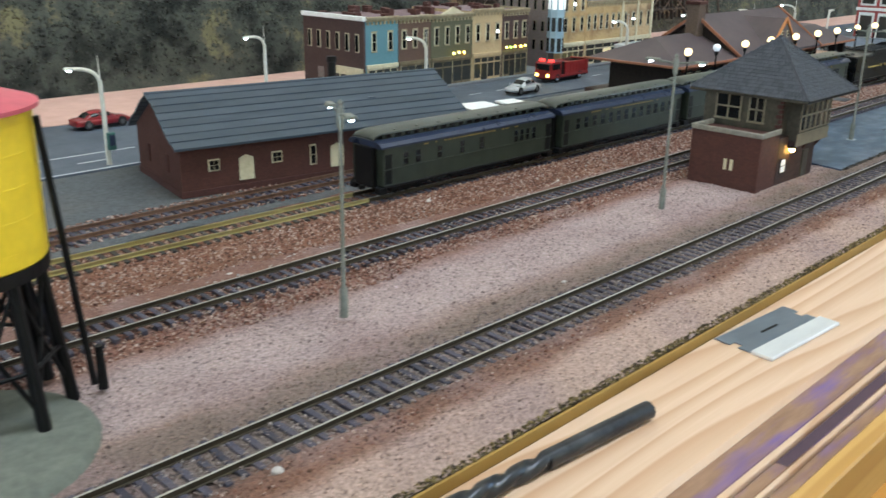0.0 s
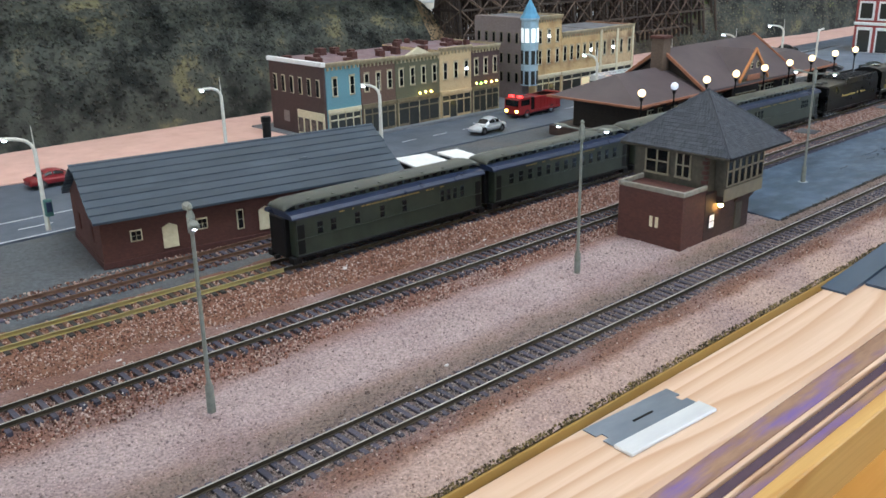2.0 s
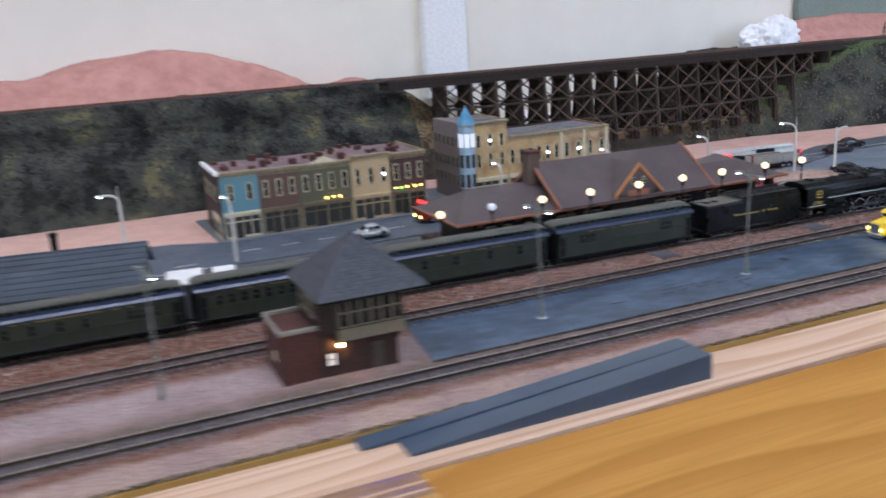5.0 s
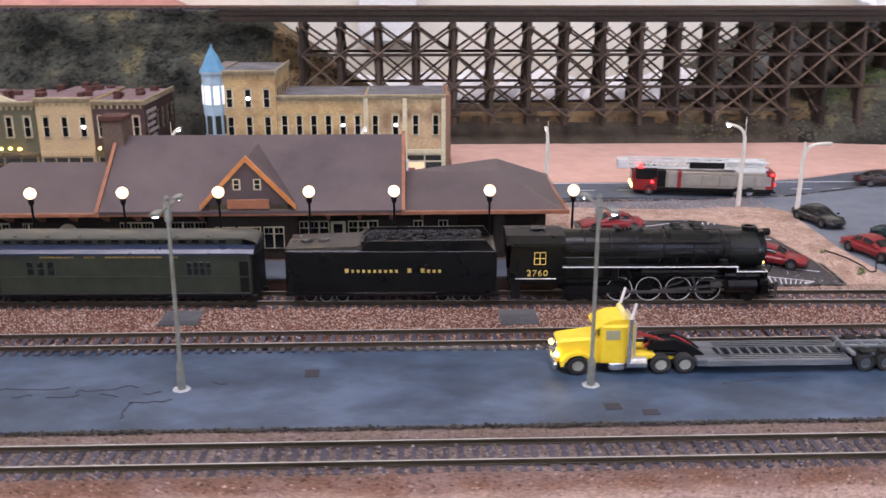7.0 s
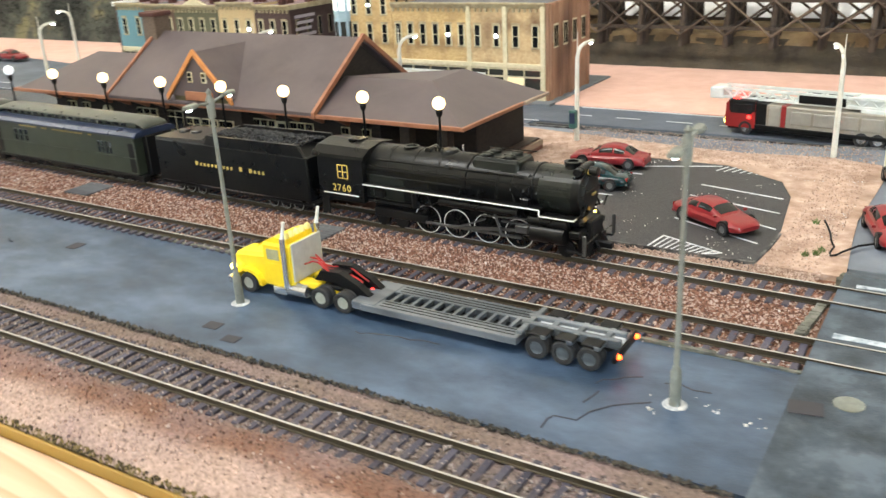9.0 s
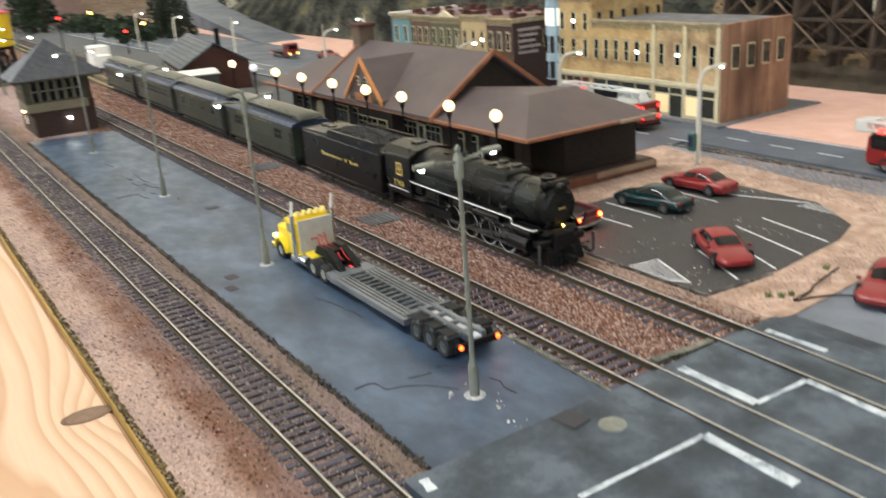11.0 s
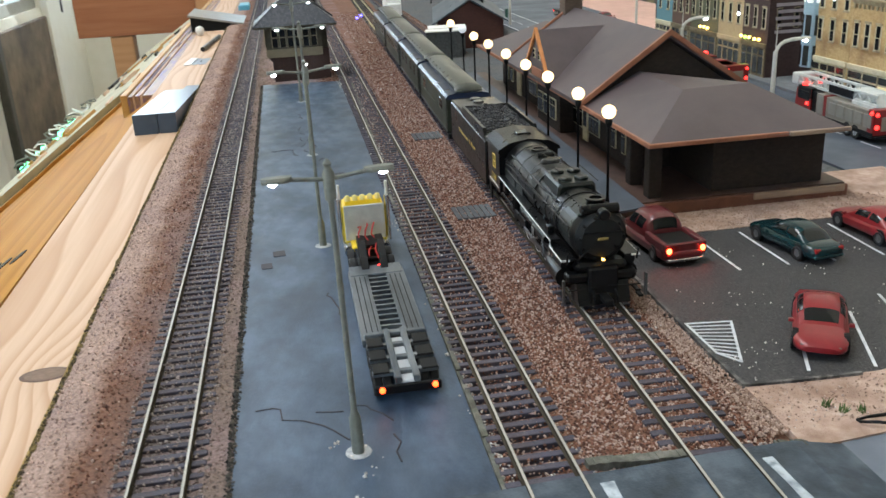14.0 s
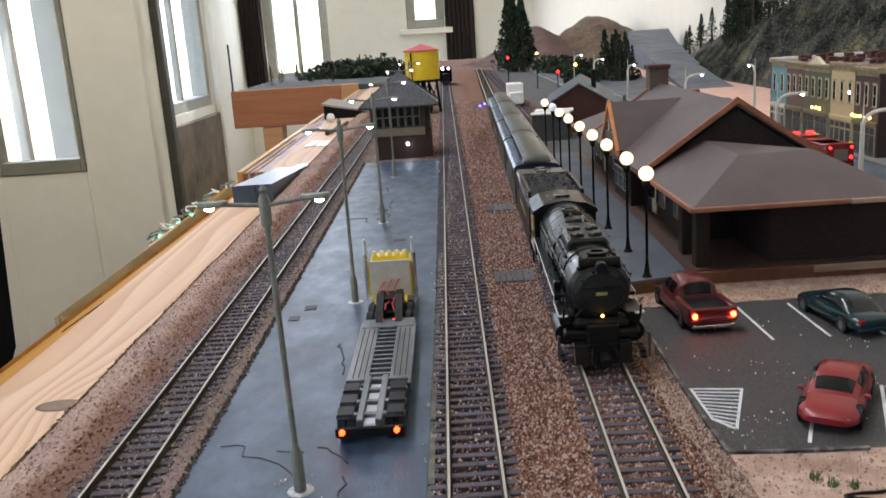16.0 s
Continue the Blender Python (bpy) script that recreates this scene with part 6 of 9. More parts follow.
    bracket = mesh_of("bracket", prism(B(), [(101, 24), (110.8, 24), (110.8, 19.5), (109.8, 19.5)], -0.6, 0.6, "x"), M_ORANGE)
    for k in range(15):
        x = -104 + 12.4 * k
        if -16 < x < 22:
            continue
        share("bracket", bracket, e, Matrix.Translation((x, 0, 0)))
    # front cross gable
    gab = B()
    v = [gab.verts.new(p) for p in ((-14.5, 99.6, 28.5), (3, 99.6, 46.6), (20.5, 99.6, 28.5), (3, 131, 46.6), (-14.5, 104.6, 28.5), (20.5, 104.6, 28.5))]
    for f in ((0, 1, 3, 4), (1, 2, 5, 3), (0, 2, 1)):
        gab.faces.new([v[k] for k in f])
    part("gable_roof", gab, M_DEPOTROOF, e)
    part("gable_face", prism(B(), [(-12, 26), (-12, 30), (3, 45.2), (18, 30), (18, 26)], 100.2, 102, "y"), M_OLIVE, e, "olive shingled gable")
    for (a, b) in (((-15.2, 28.0), (3, 46.9)), ((21.2, 28.0), (3, 46.9))):
        part("barge_board", prism(B(), [(a[0], a[1] - 1.6), (a[0], a[1] + 0.6), (b[0], b[1] + 0.8), (b[0], b[1] - 1.6)], 98.6, 99.9, "y"), M_ORANGE2, e, "bright orange barge board")
    part("sign_board", box(B(), -5, 11, 99.3, 100.3, 26.8, 30.6, 0.2), M_ORANGE, e, "plain rust-orange board")
    for x in (-0.9, 6.9):
        w = part("window", box(B(), x - 1.5, x + 1.5, 99.4, 100.4, 34.2, 38.6, 0.2), M_CREAM, e)
        for b in range(2):
            part("pane", box(B(), x - 0.9, x + 0.9, 99.2, 99.9, 34.8 + 1.9 * b, 36.3 + 1.9 * b), M_GLASS, w)
    # front windows and doors
    def win(x, w, z0, z1, y, panes):
        o = part("window", box(B(), x - w / 2, x + w / 2, y - 0.5, y + 0.5, z0, z1, 0.1), M_CREAM2, e, "cream framed window")
        cw = w / panes
        for k in range(panes):
            xa = x - w / 2 + k * cw
            part("pane", box(B(), xa + 0.35, xa + cw - 0.35, y - 0.7, y, z0 + 0.5, z1 - 3.0), M_GLASS, o)
            m = max(2, round(cw / 1.7))
            for q in range(m):
                part("pane", box(B(), xa + 0.3 + (cw - 0.6) * q / m + 0.14, xa + 0.3 + (cw - 0.6) * (q + 1) / m - 0.14, y - 0.7, y, z1 - 2.6, z1 - 0.4), M_GLASS, o)
    for x, w, n in ((-96, 6, 2), (-85.5, 5, 2), (-43.5, 13, 3), (-23, 14, 3), (26.5, 12, 3), (46, 12, 3), (68, 4, 1), (78, 4, 1)):
        win(x, w, 9.5, 18.8, 110.9, n)
    for x, w in ((-7.5, 8), (11.5, 8), (2, 9)):
        win(x, w, 9.5, 18.4, 104.4, 2)
    for x in (-70.5, 36):
        part("door", prism(B(), [(x - 3.6, 5), (x + 3.6, 5)] + [(x + 3.6 * math.cos(a), 15 + 3.4 * math.sin(a)) for a in np.linspace(0, math.pi, 11)], 110.2, 111, "y") if x < 0 else box(B(), x - 3, x + 3, 110.2, 111, 5, 18.6, 0.2), M_CREAM2, e, "cream arched door" if x < 0 else "cream glazed door")
    part("door_glass", box(B(), 34.2, 37.8, 109.9, 110.4, 11, 17.6, 0.2), M_GLASS, e)
    part("chimney", box(B(), -59.4, -50.8, 129, 138, 30, 56, 0.3), M_STONE3, e, "brown brick chimney")
    part("chimney_cap", box(B(), -60.2, -50.0, 128.2, 138.8, 56, 58, 0.3), M_BRICK, e)
    return e


M_CREAM2 = mat("old_cream_paint", [(0.42, 0.38, 0.24), (0.60, 0.55, 0.38)], size=2.0, rough=0.7)
M_BAREWOOD = mat("bare_tan_wood", [(0.22, 0.15, 0.10), (0.34, 0.25, 0.18)], size=4, rough=0.6, stretch=(1, 0.2, 1))
M_PLINTHRED = mat("red_brown_plinth_edge", [(0.11, 0.042, 0.025), (0.19, 0.078, 0.045)], size=5, rough=0.5)
M_PLATBROWN = mat("dark_brown_platform", [(0.050, 0.028, 0.022), (0.095, 0.056, 0.042)], size=4, rough=0.5, coarse=25, stain=0.3, stain_col=(0.045, 0.042, 0.045))
M_ORANGE2 = mat("bright_orange_trim", [(0.45, 0.17, 0.05), (0.56, 0.24, 0.08)], size=4, rough=0.6)
M_STONE3 = mat("brown_chimney_brick", [(0.085, 0.06, 0.045), (0.14, 0.10, 0.075)], size=1.4, rough=0.85, stretch=(1, 1, 2))
depot()
# asphalt apron on the depot platform beside the train
slab("depot_apron", [(-150, 80), (130, 80), (126, 100), (-150, 104)], 4.6, 5.3, M_ROAD, "grey paved strip under the globe lamps", "pavement")
slab("depot_apron_base", [(-149, 80.5), (129, 80.5), (125, 99), (-149, 103)], -0.9, 4.6, M_PLATBROWN, "dark brown edge of the station platform", "pavement")

# ---------------------------------------------------------------- town row
def facade_block(name, x0, x1, y0, y1, h, wall_mat, label, bays, floors, store=True, trim=None, left=False, right=False, roof_mat=None, lit=(), shop=None, shop_lit=()):
    """One brick commercial building: upper windows, shop front, cornice, roof."""
    e = thing(name, x0, y0, 0, 0, label, "building", "town buildings")
    w, d = x1 - x0, y1 - y0
    trim = trim or M_TOWNTRIM
    part("wall", box(B(), 0, w, 0, d, -0.6, h, 0.1), wall_mat, e)
    part("roof", box(B(), 0.6, w - 0.6, 1.4, d - 0.4, h - 0.3, h + 0.3), roof_mat or M_TOWNROOF, e)
    part("parapet", box(B(), 0, w, 0, 1.2, h, h + 1.6, 0.15), wall_mat, e)
    cor = part("cornice", prism(B(), [(-1.6, h + 1.7), (-1.6, h + 0.9), (-0.7, h - 0.9), (-0.1, h - 1.2), (0.3, h - 1.2), (0.3, h + 1.7)], 0, w, "x"), trim, e)
    n = max(3, int(w / 3))
    for k in range(n):
        part("corbel", box(B(), (k + 0.35) * w / n, (k + 0.65) * w / n, -1.0, 0, h - 3.0, h - 1.1), trim, cor)
    levels = [(28.0, 38.4)] if floors == 1 else [(28.0, 37.7), (43.3, 52.6)]
    for f in range(floors):
        z0, z1 = levels[f]
        for k in range(bays):
            x = w * (k + 0.5) / bays
            ww = min(2.7, w / bays * 0.46)
            fr = part("window", box(B(), x - ww / 2 - 0.75, x + ww / 2 + 0.75, -0.3, 0.4, z0 - 0.4, z1 + 0.4, 0.1), M_CREAM, e)
            g = M_GLASS
            if (f, k) in lit:
                part("bulb", ball(B(), (x, -0.5, (z0 + z1) / 2), 0.85, 2, (1, 0.6, 1)), G_COOL, fr, "small white bulb behind the glass")
            part("pane", box(B(), x - ww / 2, x + ww / 2, -0.42, 0, z0, (z0 + z1) / 2 - 0.2), g, fr)
            part("pane", box(B(), x - ww / 2, x + ww / 2, -0.42, 0, (z0 + z1) / 2 + 0.2, z1), g, fr)
            part("window_sill", box(B(), x - ww / 2 - 0.7, x + ww / 2 + 0.7, -0.8, 0, z0 - 1.0, z0 - 0.4), trim, fr)
            part("lintel", box(B(), x - ww / 2 - 0.7, x + ww / 2 + 0.7, -0.7, 0, z1 + 0.4, z1 + 1.3), trim, fr)
    if store:
        st = shop or M_SHOPWOOD
        sf = part("shop_front", box(B(), 0.8, w - 0.8, -0.5, 0.3, 0, 17.0), st, e)
        m = 4
        for k in range(m):
            xa, xb = 1.4 + (w - 2.8) * k / m, 1.4 + (w - 2.8) * (k + 1) / m
            part("shop_window", box(B(), xa + 0.4, xb - 0.4, -0.7, 0, 3.0 if k != 1 else 0.3, 12.4), G_SHOP if k in shop_lit else M_SHOPGLASS, sf)
            part("transom", box(B(), xa + 0.4, xb - 0.4, -0.7, 0, 13.4, 16.3), M_SHOPGLASS, sf)
        part("fascia_board", box(B(), 0.4, w - 0.4, -1.0, 0.2, 17.2, 19.6, 0.15), st, sf)
        for k in range(m + 1):
            xa = 1.4 + (w - 2.8) * k / m
            part("shop_pillar", box(B(), xa - 0.35, xa + 0.35, -0.95, 0, 0, 17.0, 0.1), trim if k in (0, m, 2) else st, sf)
    for on, xx, s in ((left, 0, -1), (right, w, 1)):
        if not on:
            continue
        m = max(2, int(d / 9))
        for f in range(floors):
            z0, z1 = levels[f]
            for k in range(m):
                y = d * (k + 0.6) / m
                if y + 1.6 > d:
                    continue
                fr = part("window", box(B(), *sorted((xx - 0.3 * s, xx + 0.35 * s)), y - 1.6, y + 1.6, z0 - 0.4, z1 + 0.4, 0.1), trim if right else M_STONE2, e)
                part("pane", box(B(), *sorted((xx, xx + 0.48 * s)), y - 1.2, y + 1.2, z0, z1), M_GLASS, fr)
        part("side_cornice", box(B(), *sorted((xx, xx + 0.8 * s)), -0.5, d, h - 1.2, h + 1.7), M_WHITE if left else trim, e)
    return e


M_BRICK2 = mat("red_station_brick", [(0.26, 0.05, 0.045), (0.36, 0.08, 0.07)], size=1.6, rough=0.8, stretch=(1, 1, 2.2))
M_TOWNROOF = mat("mauve_grey_roofing", [(0.13, 0.075, 0.08), (0.24, 0.17, 0.18)], size=5, rough=0.8, coarse=14, stain=0.5, stain_col=(0.25, 0.23, 0.24))
M_GREYROOF = mat("tar_grey_roofing", [(0.07, 0.07, 0.078), (0.20, 0.20, 0.215)], size=12, rough=0.8, coarse=20, stain=0.5, stain_col=(0.04, 0.04, 0.045))
M_TOWNTRIM = mat("weathered_tan_trim", [(0.26, 0.21, 0.12), (0.46, 0.39, 0.25)], size=3, rough=0.75, coarse=10, stain=0.5, stain_col=(0.17, 0.12, 0.08))
M_SHOPWOOD = mat("olive_brown_shop_paint", [(0.11, 0.085, 0.045), (0.20, 0.16, 0.09)], size=3, rough=0.7, coarse=12, stain=0.4, stain_col=(0.08, 0.06, 0.04))
M_SHOPGLASS = plain("shop_window_glass", (0.035, 0.036, 0.032), 0.15, spec=0.7)
M_BLUEB = mat("blue_painted_brick", [(0.10, 0.21, 0.25), (0.15, 0.28, 0.32)], size=1.6, rough=0.8, stretch=(1, 1, 2.2))
M_BROWNB = mat("brown_brick", [(0.09, 0.055, 0.04), (0.15, 0.09, 0.065)], size=1.6, rough=0.8, stretch=(1, 1, 2.2))
M_GREENB = mat("olive_green_brick", [(0.085, 0.085, 0.05), (0.13, 0.125, 0.075)], size=1.6, rough=0.8, stretch=(1, 1, 2.2))
M_TANB = mat("tan_brick", [(0.42, 0.31, 0.16), (0.58, 0.45, 0.26)], size=1.6, rough=0.8, stretch=(1, 1, 2.2), coarse=14, stain=0.3, stain_col=(0.34, 0.22, 0.12))
M_DKB = mat("dark_brown_brick", [(0.05, 0.03, 0.027), (0.09, 0.055, 0.048)], size=1.6, rough=0.8, stretch=(1, 1, 2.2))
M_BUFFB = mat("buff_brick", [(0.38, 0.25, 0.10), (0.60, 0.44, 0.22)], size=1.8, rough=0.8, stretch=(1, 1, 1.4), coarse=15, stain=0.9, stain_col=(0.22, 0.12, 0.055))
M_PINKB = mat("weathered_pink_brick", [(0.20, 0.105, 0.065), (0.40, 0.235, 0.15)], size=4.0, rough=0.85, stretch=(1, 1, 0.35), coarse=16, stain=1.0, stain_col=(0.085, 0.045, 0.03))
M_BUFF2 = mat("weathered_buff_brick", [(0.40, 0.26, 0.13), (0.60, 0.46, 0.27)], size=2.0, rough=0.85, stretch=(1, 1, 1.2), coarse=18, stain=1.0, stain_col=(0.13, 0.07, 0.04))
M_GREYB = mat("grey_brown_brick", [(0.15, 0.12, 0.11), (0.24, 0.20, 0.185)], size=1.8, rough=0.85, stretch=(1, 1, 2.2))
slab("sidewalk", [(-236, 247), (90, 247), (90, 330), (-240, 330)], -4, 1.4, M_CONCPAVE := mat("grey_pavement", [(0.13, 0.14, 0.15), (0.19, 0.20, 0.215)], size=4, rough=0.8, coarse=20, stain=0.4, stain_col=(0.09, 0.10, 0.11)), "grey town pavement with a kerb", "pavement")
facade_block("shop_house", -231, -204.6, 253, 314, 46.5, M_BLUEB, "blue painted two-storey corner shop house", 2, 1, left=False, lit=(), shop=M_CREAM)
facade_block("shop_house", -204.4, -176.2, 253, 314, 46, M_BROWNB, "brown brick two-storey shop house", 3, 1)
pg = facade_block("shop_house", -176, -137.2, 253, 314, 45.5, M_GREENB, "olive two-storey shop house with cream pediment", 4, 1)
part("pediment", prism(B(), [(8, 46.5), (31, 46.5), (19.5, 51.5)], -1.4, 1.0, "y"), M_CREAM, pg)
facade_block("shop_house", -137, -107.2, 253, 314, 47.5, M_TANB, "tan brick two-storey shop house", 3, 1, lit=((0, 2),), shop=M_TANB)
facade_block("shop_house", -107, -79, 253, 314, 46, M_DKB, "dark brown brick two-storey shop house", 3, 1, right=True)
sw = thing("side_wall", -231.3, 253, 0, 0, "dark brown brick side wall of the corner shop with windows", "building")
part("wall", box(B(), -1.4, 0, 0, 61, -0.6, 46.5, 0.1), M_DKB, sw)
part("cornice", box(B(), -2.6, 0.4, -0.8, 61.5, 46, 48.6, 0.2), M_WHITE, sw, "pale cornice")
part("shop_side", box(B(), -2.0, -1.3, 0.4, 30, 0, 17.5, 0.15), M_CREAM, sw, "cream side shop front")
for k in range(4):
    part("side_shop_window", box(B(), -2.2, -1.6, 2.2 + 7.2 * k, 7.6 + 7.2 * k, 3.2, 12.6, 0.1), M_SHOPGLASS, sw)
part("bulletin_board", box(B(), -2.0, -1.3, 40, 46, 8, 15, 0.15), M_GREYB, sw)
for k in range(6):
    for z0, z1 in ((27, 38),):
        y = 6 + 9.6 * k
        w = part("window", box(B(), -1.8, -1.2, y - 1.9, y + 1.9, z0, z1, 0.1), M_CREAM, sw)
        part("pane", box(B(), -1.95, -1.4, y - 1.4, y + 1.4, z0 + 0.5, z1 - 0.5), M_GLASS, w)
for k, (x, g) in enumerate(((-157, G_YEL), (-152, G_YEL), (-147, G_AMBER), (-104, G_YEL), (-99.5, G_GRN), (-95, G_YEL), (-89, G_AMBER), (-84, G_YEL))):
    l = part("awning_light", ball(B(), (x, 250.8, 21.6 + 0.3 * (k % 2)), 0.9, 2), g)
    tagged(l, "small glowing coloured shop lamp", "light bulb", "coloured shop lamps")
RC = random.Random(5)
for x, y in [(-215, 285), (-190, 280), (-188, 292), (-160, 290), (-120, 288), (-116, 296), (-90, 285)] + [(RC.uniform(-226, -84), RC.uniform(262, 308)) for _ in range(24)]:
    tagged(part("roof_chimney", box(B(), x - RC.uniform(1, 3), x + RC.uniform(1, 3), y - RC.uniform(1, 4), y + RC.uniform(1, 4), 45, RC.uniform(48.2, 51), 0.3), M_BRICK), "small red roof chimney on a shop house", "chimney", "roof chimneys")


def hotel():
    a = facade_block("corner_hotel", -38, -8, 255, 312, 61.5, M_BUFFB, "three-storey buff brick corner hotel", 3, 2, shop=M_CREAM, right=True, roof_mat=M_GREYROOF, lit=((1, 1),))
    part("side_wall", box(B(), -7.5, 0, 6, 57, -0.6, 62.5, 0.1), M_GREYB, a, "grey-brown brick side wall")
    for k in range(6):
        for z in (14, 28, 43.5):
            w = part("side_window", box(B(), -7.9, -7.3, 10 + 8 * k, 13.4 + 8 * k, z, z + 8, 0.1), M_STONE2, a)
            part("pane", box(B(), -8.05, -7.5, 10.5 + 8 * k, 12.9 + 8 * k, z + 0.5, z + 7.5), M_GLASS, w)
    t = part("turret", lathe(B(), [(6.4, 13), (6.4, 60.5), (7.2, 61.2), (7.2, 62.5), (0.01, 62.5)], 8, at=(-3.5, 2.5, 0)), M_TURRET, a, "pale blue oriel turret")
    part("turret_roof", lathe(B(), [(7.4, 62.5), (5.2, 66), (3.6, 70), (1.2, 74), (0.3, 76.5), (0.01, 77)], 8, at=(-3.5, 2.5, 0)), M_TURRETROOF, a, "blue pointed turret roof")
    for z, g in ((14, M_SHOPGLASS), (29, M_SHOPGLASS), (45, G_WIN)):
        for k in range(8):
            an = 2 * math.pi * (k + 0.5) / 8
            if math.sin(an) > 0.5:
                continue
            p = part("pane", box(B(), -1.5, 1.5, -0.3, 0.3, 0, 10), g, t)
            p.matrix_basis = pose((-3.5 + 6.05 * math.cos(an)) * MM, (2.5 + 6.05 * math.sin(an)) * MM, z * MM, 0, 0, math.degrees(an) + 90)
    facade_block("corner_hotel_wing", -7.8, 40, 255, 306, 48, M_BUFFB, "two-storey buff brick hotel wing", 6, 1, shop=M_CREAM, roof_mat=M_GREYROOF, lit=((0, 4),), shop_lit=(2,))
    facade_block("corner_hotel_annex", 40.2, 84.5, 255, 306, 48.2, M_BUFF2, "two-storey weathered buff building with brick end wall", 4, 1, shop=M_CREAM, roof_mat=M_GREYROOF, lit=((0, 1),), shop_lit=(0, 2))
    ew = thing("hotel_end_wall", 84.6, 255, 0, 0, "weathered pinkish brown brick end wall of the hotel", "building")
    part("wall", box(B(), 0, 1.6, 0, 51, -0.6, 49.6, 0.1), M_PINKB, ew)
    for k in range(5):
        part("pilaster", box(B(), 1.5, 2.6, 1 + 11.6 * k, 4 + 11.6 * k, 0, 49.4, 0.15), M_PINKB, ew)
    for k in range(4):
        w = part("window", box(B(), 1.4, 1.9, 5.6 + 11.6 * k, 11.2 + 11.6 * k, 27, 39, 0.1), M_CREAM, ew)
        part("pane", box(B(), 1.5, 2.0, 6.2 + 11.6 * k, 8.1 + 11.6 * k, 27.8, 38.2), M_GLASS, w)
        part("pane", box(B(), 1.5, 2.0, 8.7 + 11.6 * k, 10.6 + 11.6 * k, 27.8, 38.2), M_GLASS, w)
    for px_ in (40.6, 62, 83.2):
        tagged(part("facade_pilaster", box(B(), px_ - 1.2, px_ + 1.2, 253.9, 255, 0, 49.6, 0.15), M_CREAM), "cream pilaster on the hotel annex front", "pilaster", "cream pilasters")


M_TURRET = plain("pale_blue_turret", (0.33, 0.45, 0.52), 0.6)
M_TURRETROOF = plain("bright_blue_turret_roof", (0.10, 0.27, 0.42), 0.55)
hotel()

M_EARTH = mat("tan_brown_earth", [(0.10, 0.066, 0.034), (0.20, 0.135, 0.070), (0.30, 0.215, 0.11)], size=14.0, rough=0.95, bump=0.8, fine=1.2, coarse=30, stain=0.5, stain_col=(0.075, 0.06, 0.035))
# ---------------------------------------------------------------- trestle
def trestle():
    e = thing("trestle_bridge", 0, 0, 0, 0, "dark timber railway trestle bridge with cross-braced bents", "trestle bridge")
    part("deck", box(B(), -60, 480, 372, 398, 86, 89.5, 0.3), M_TRESTLE, e)
    for y in (372.6, 380, 387, 393):
        part("stringer", box(B(), -60, 470, y, y + 3, 82, 86, 0.2), M_TRESTLE, e)
    part("guard_rail", box(B(), -60, 470, 371.6, 373, 89.5, 91.5, 0.2), M_TRESTLE, e)
    n, x0, dx = 19, -7.0, 25.3
    for k in range(n):
        x = x0 + dx * k
        zb = max(14, hill_h(x, 385) - 3)
        if zb > 74:
            continue
        b = part("bent", box(B(), x - 1.6, x + 1.6, 370, 400, 78.5, 82, 0.2), M_TRESTLE, e, "cross-braced timber bent")
        for j in range(8):
            yt = 372.4 + 3.6 * j
            yb = 385 + (yt - 385) * 1.62
            z = max(14, hill_h(x, yb) - 4)
            f = (78.5 - z) / 62
            part("post", rod(B(), (x, yt, 79), (x, yt + (yb - yt) * f, z), 1.55, 1.7, 7), M_TRESTLE, b)
        for z in (24, 39, 60):
            if z > zb:
                wy = (82 - z) / 62 * 8.5
                for sx in (-1, 1):
                    part("sill", box(B(), *sorted((x + 1.4 * sx, x + 2.1 * sx)), 371 - wy, 399 + wy, z, z + 2.2), M_TRESTLE, b)
        for z0, z1 in ((61, 79), (40, 60), (22, 39)):
            if z0 > zb - 2:
                for sx in (-1, 1):
                    part("brace", rod(B(), (x + 2.0 * sx, 368, z0), (x + 2.0 * sx, 402, z1), 0.7, seg=4), M_TRESTLEPALE, b)
                    part("brace", rod(B(), (x + 2.3 * sx, 402, z0), (x + 2.3 * sx, 368, z1), 0.7, seg=4), M_TRESTLEPALE, b)
    for z, gx in ((40, 385), (61, 432), (25, 330)):
        wy = (79 - z) * 0.13
        for y in (371 - wy, 399 + wy):
            part("girt", box(B(), x0, gx, y - 0.9, y + 0.9, z - 0.9, z + 0.9), M_TRESTLE, e)
    for k in range(n - 1):
        xa, xb = x0 + dx * k, x0 + dx * (k + 1)
        for (za, zb_) in ((61, 79), (40, 61), (21, 40)):
            if za < max(hill_h(xa, 385), hill_h(xb, 385)) - 4:
                continue
            for face in (-1, 1):
                ya, yb = 385 + face * (15 + (79 - za) * 0.13), 385 + face * (15 + (79 - zb_) * 0.13)
                part("longitudinal_brace", rod(B(), (xa, ya, za), (xb, yb, zb_), 0.72, seg=4), M_TRESTLEPALE, e)
                part("longitudinal_brace", rod(B(), (xa, yb, zb_), (xb, ya, za), 0.72, seg=4), M_TRESTLEPALE, e)
    return e


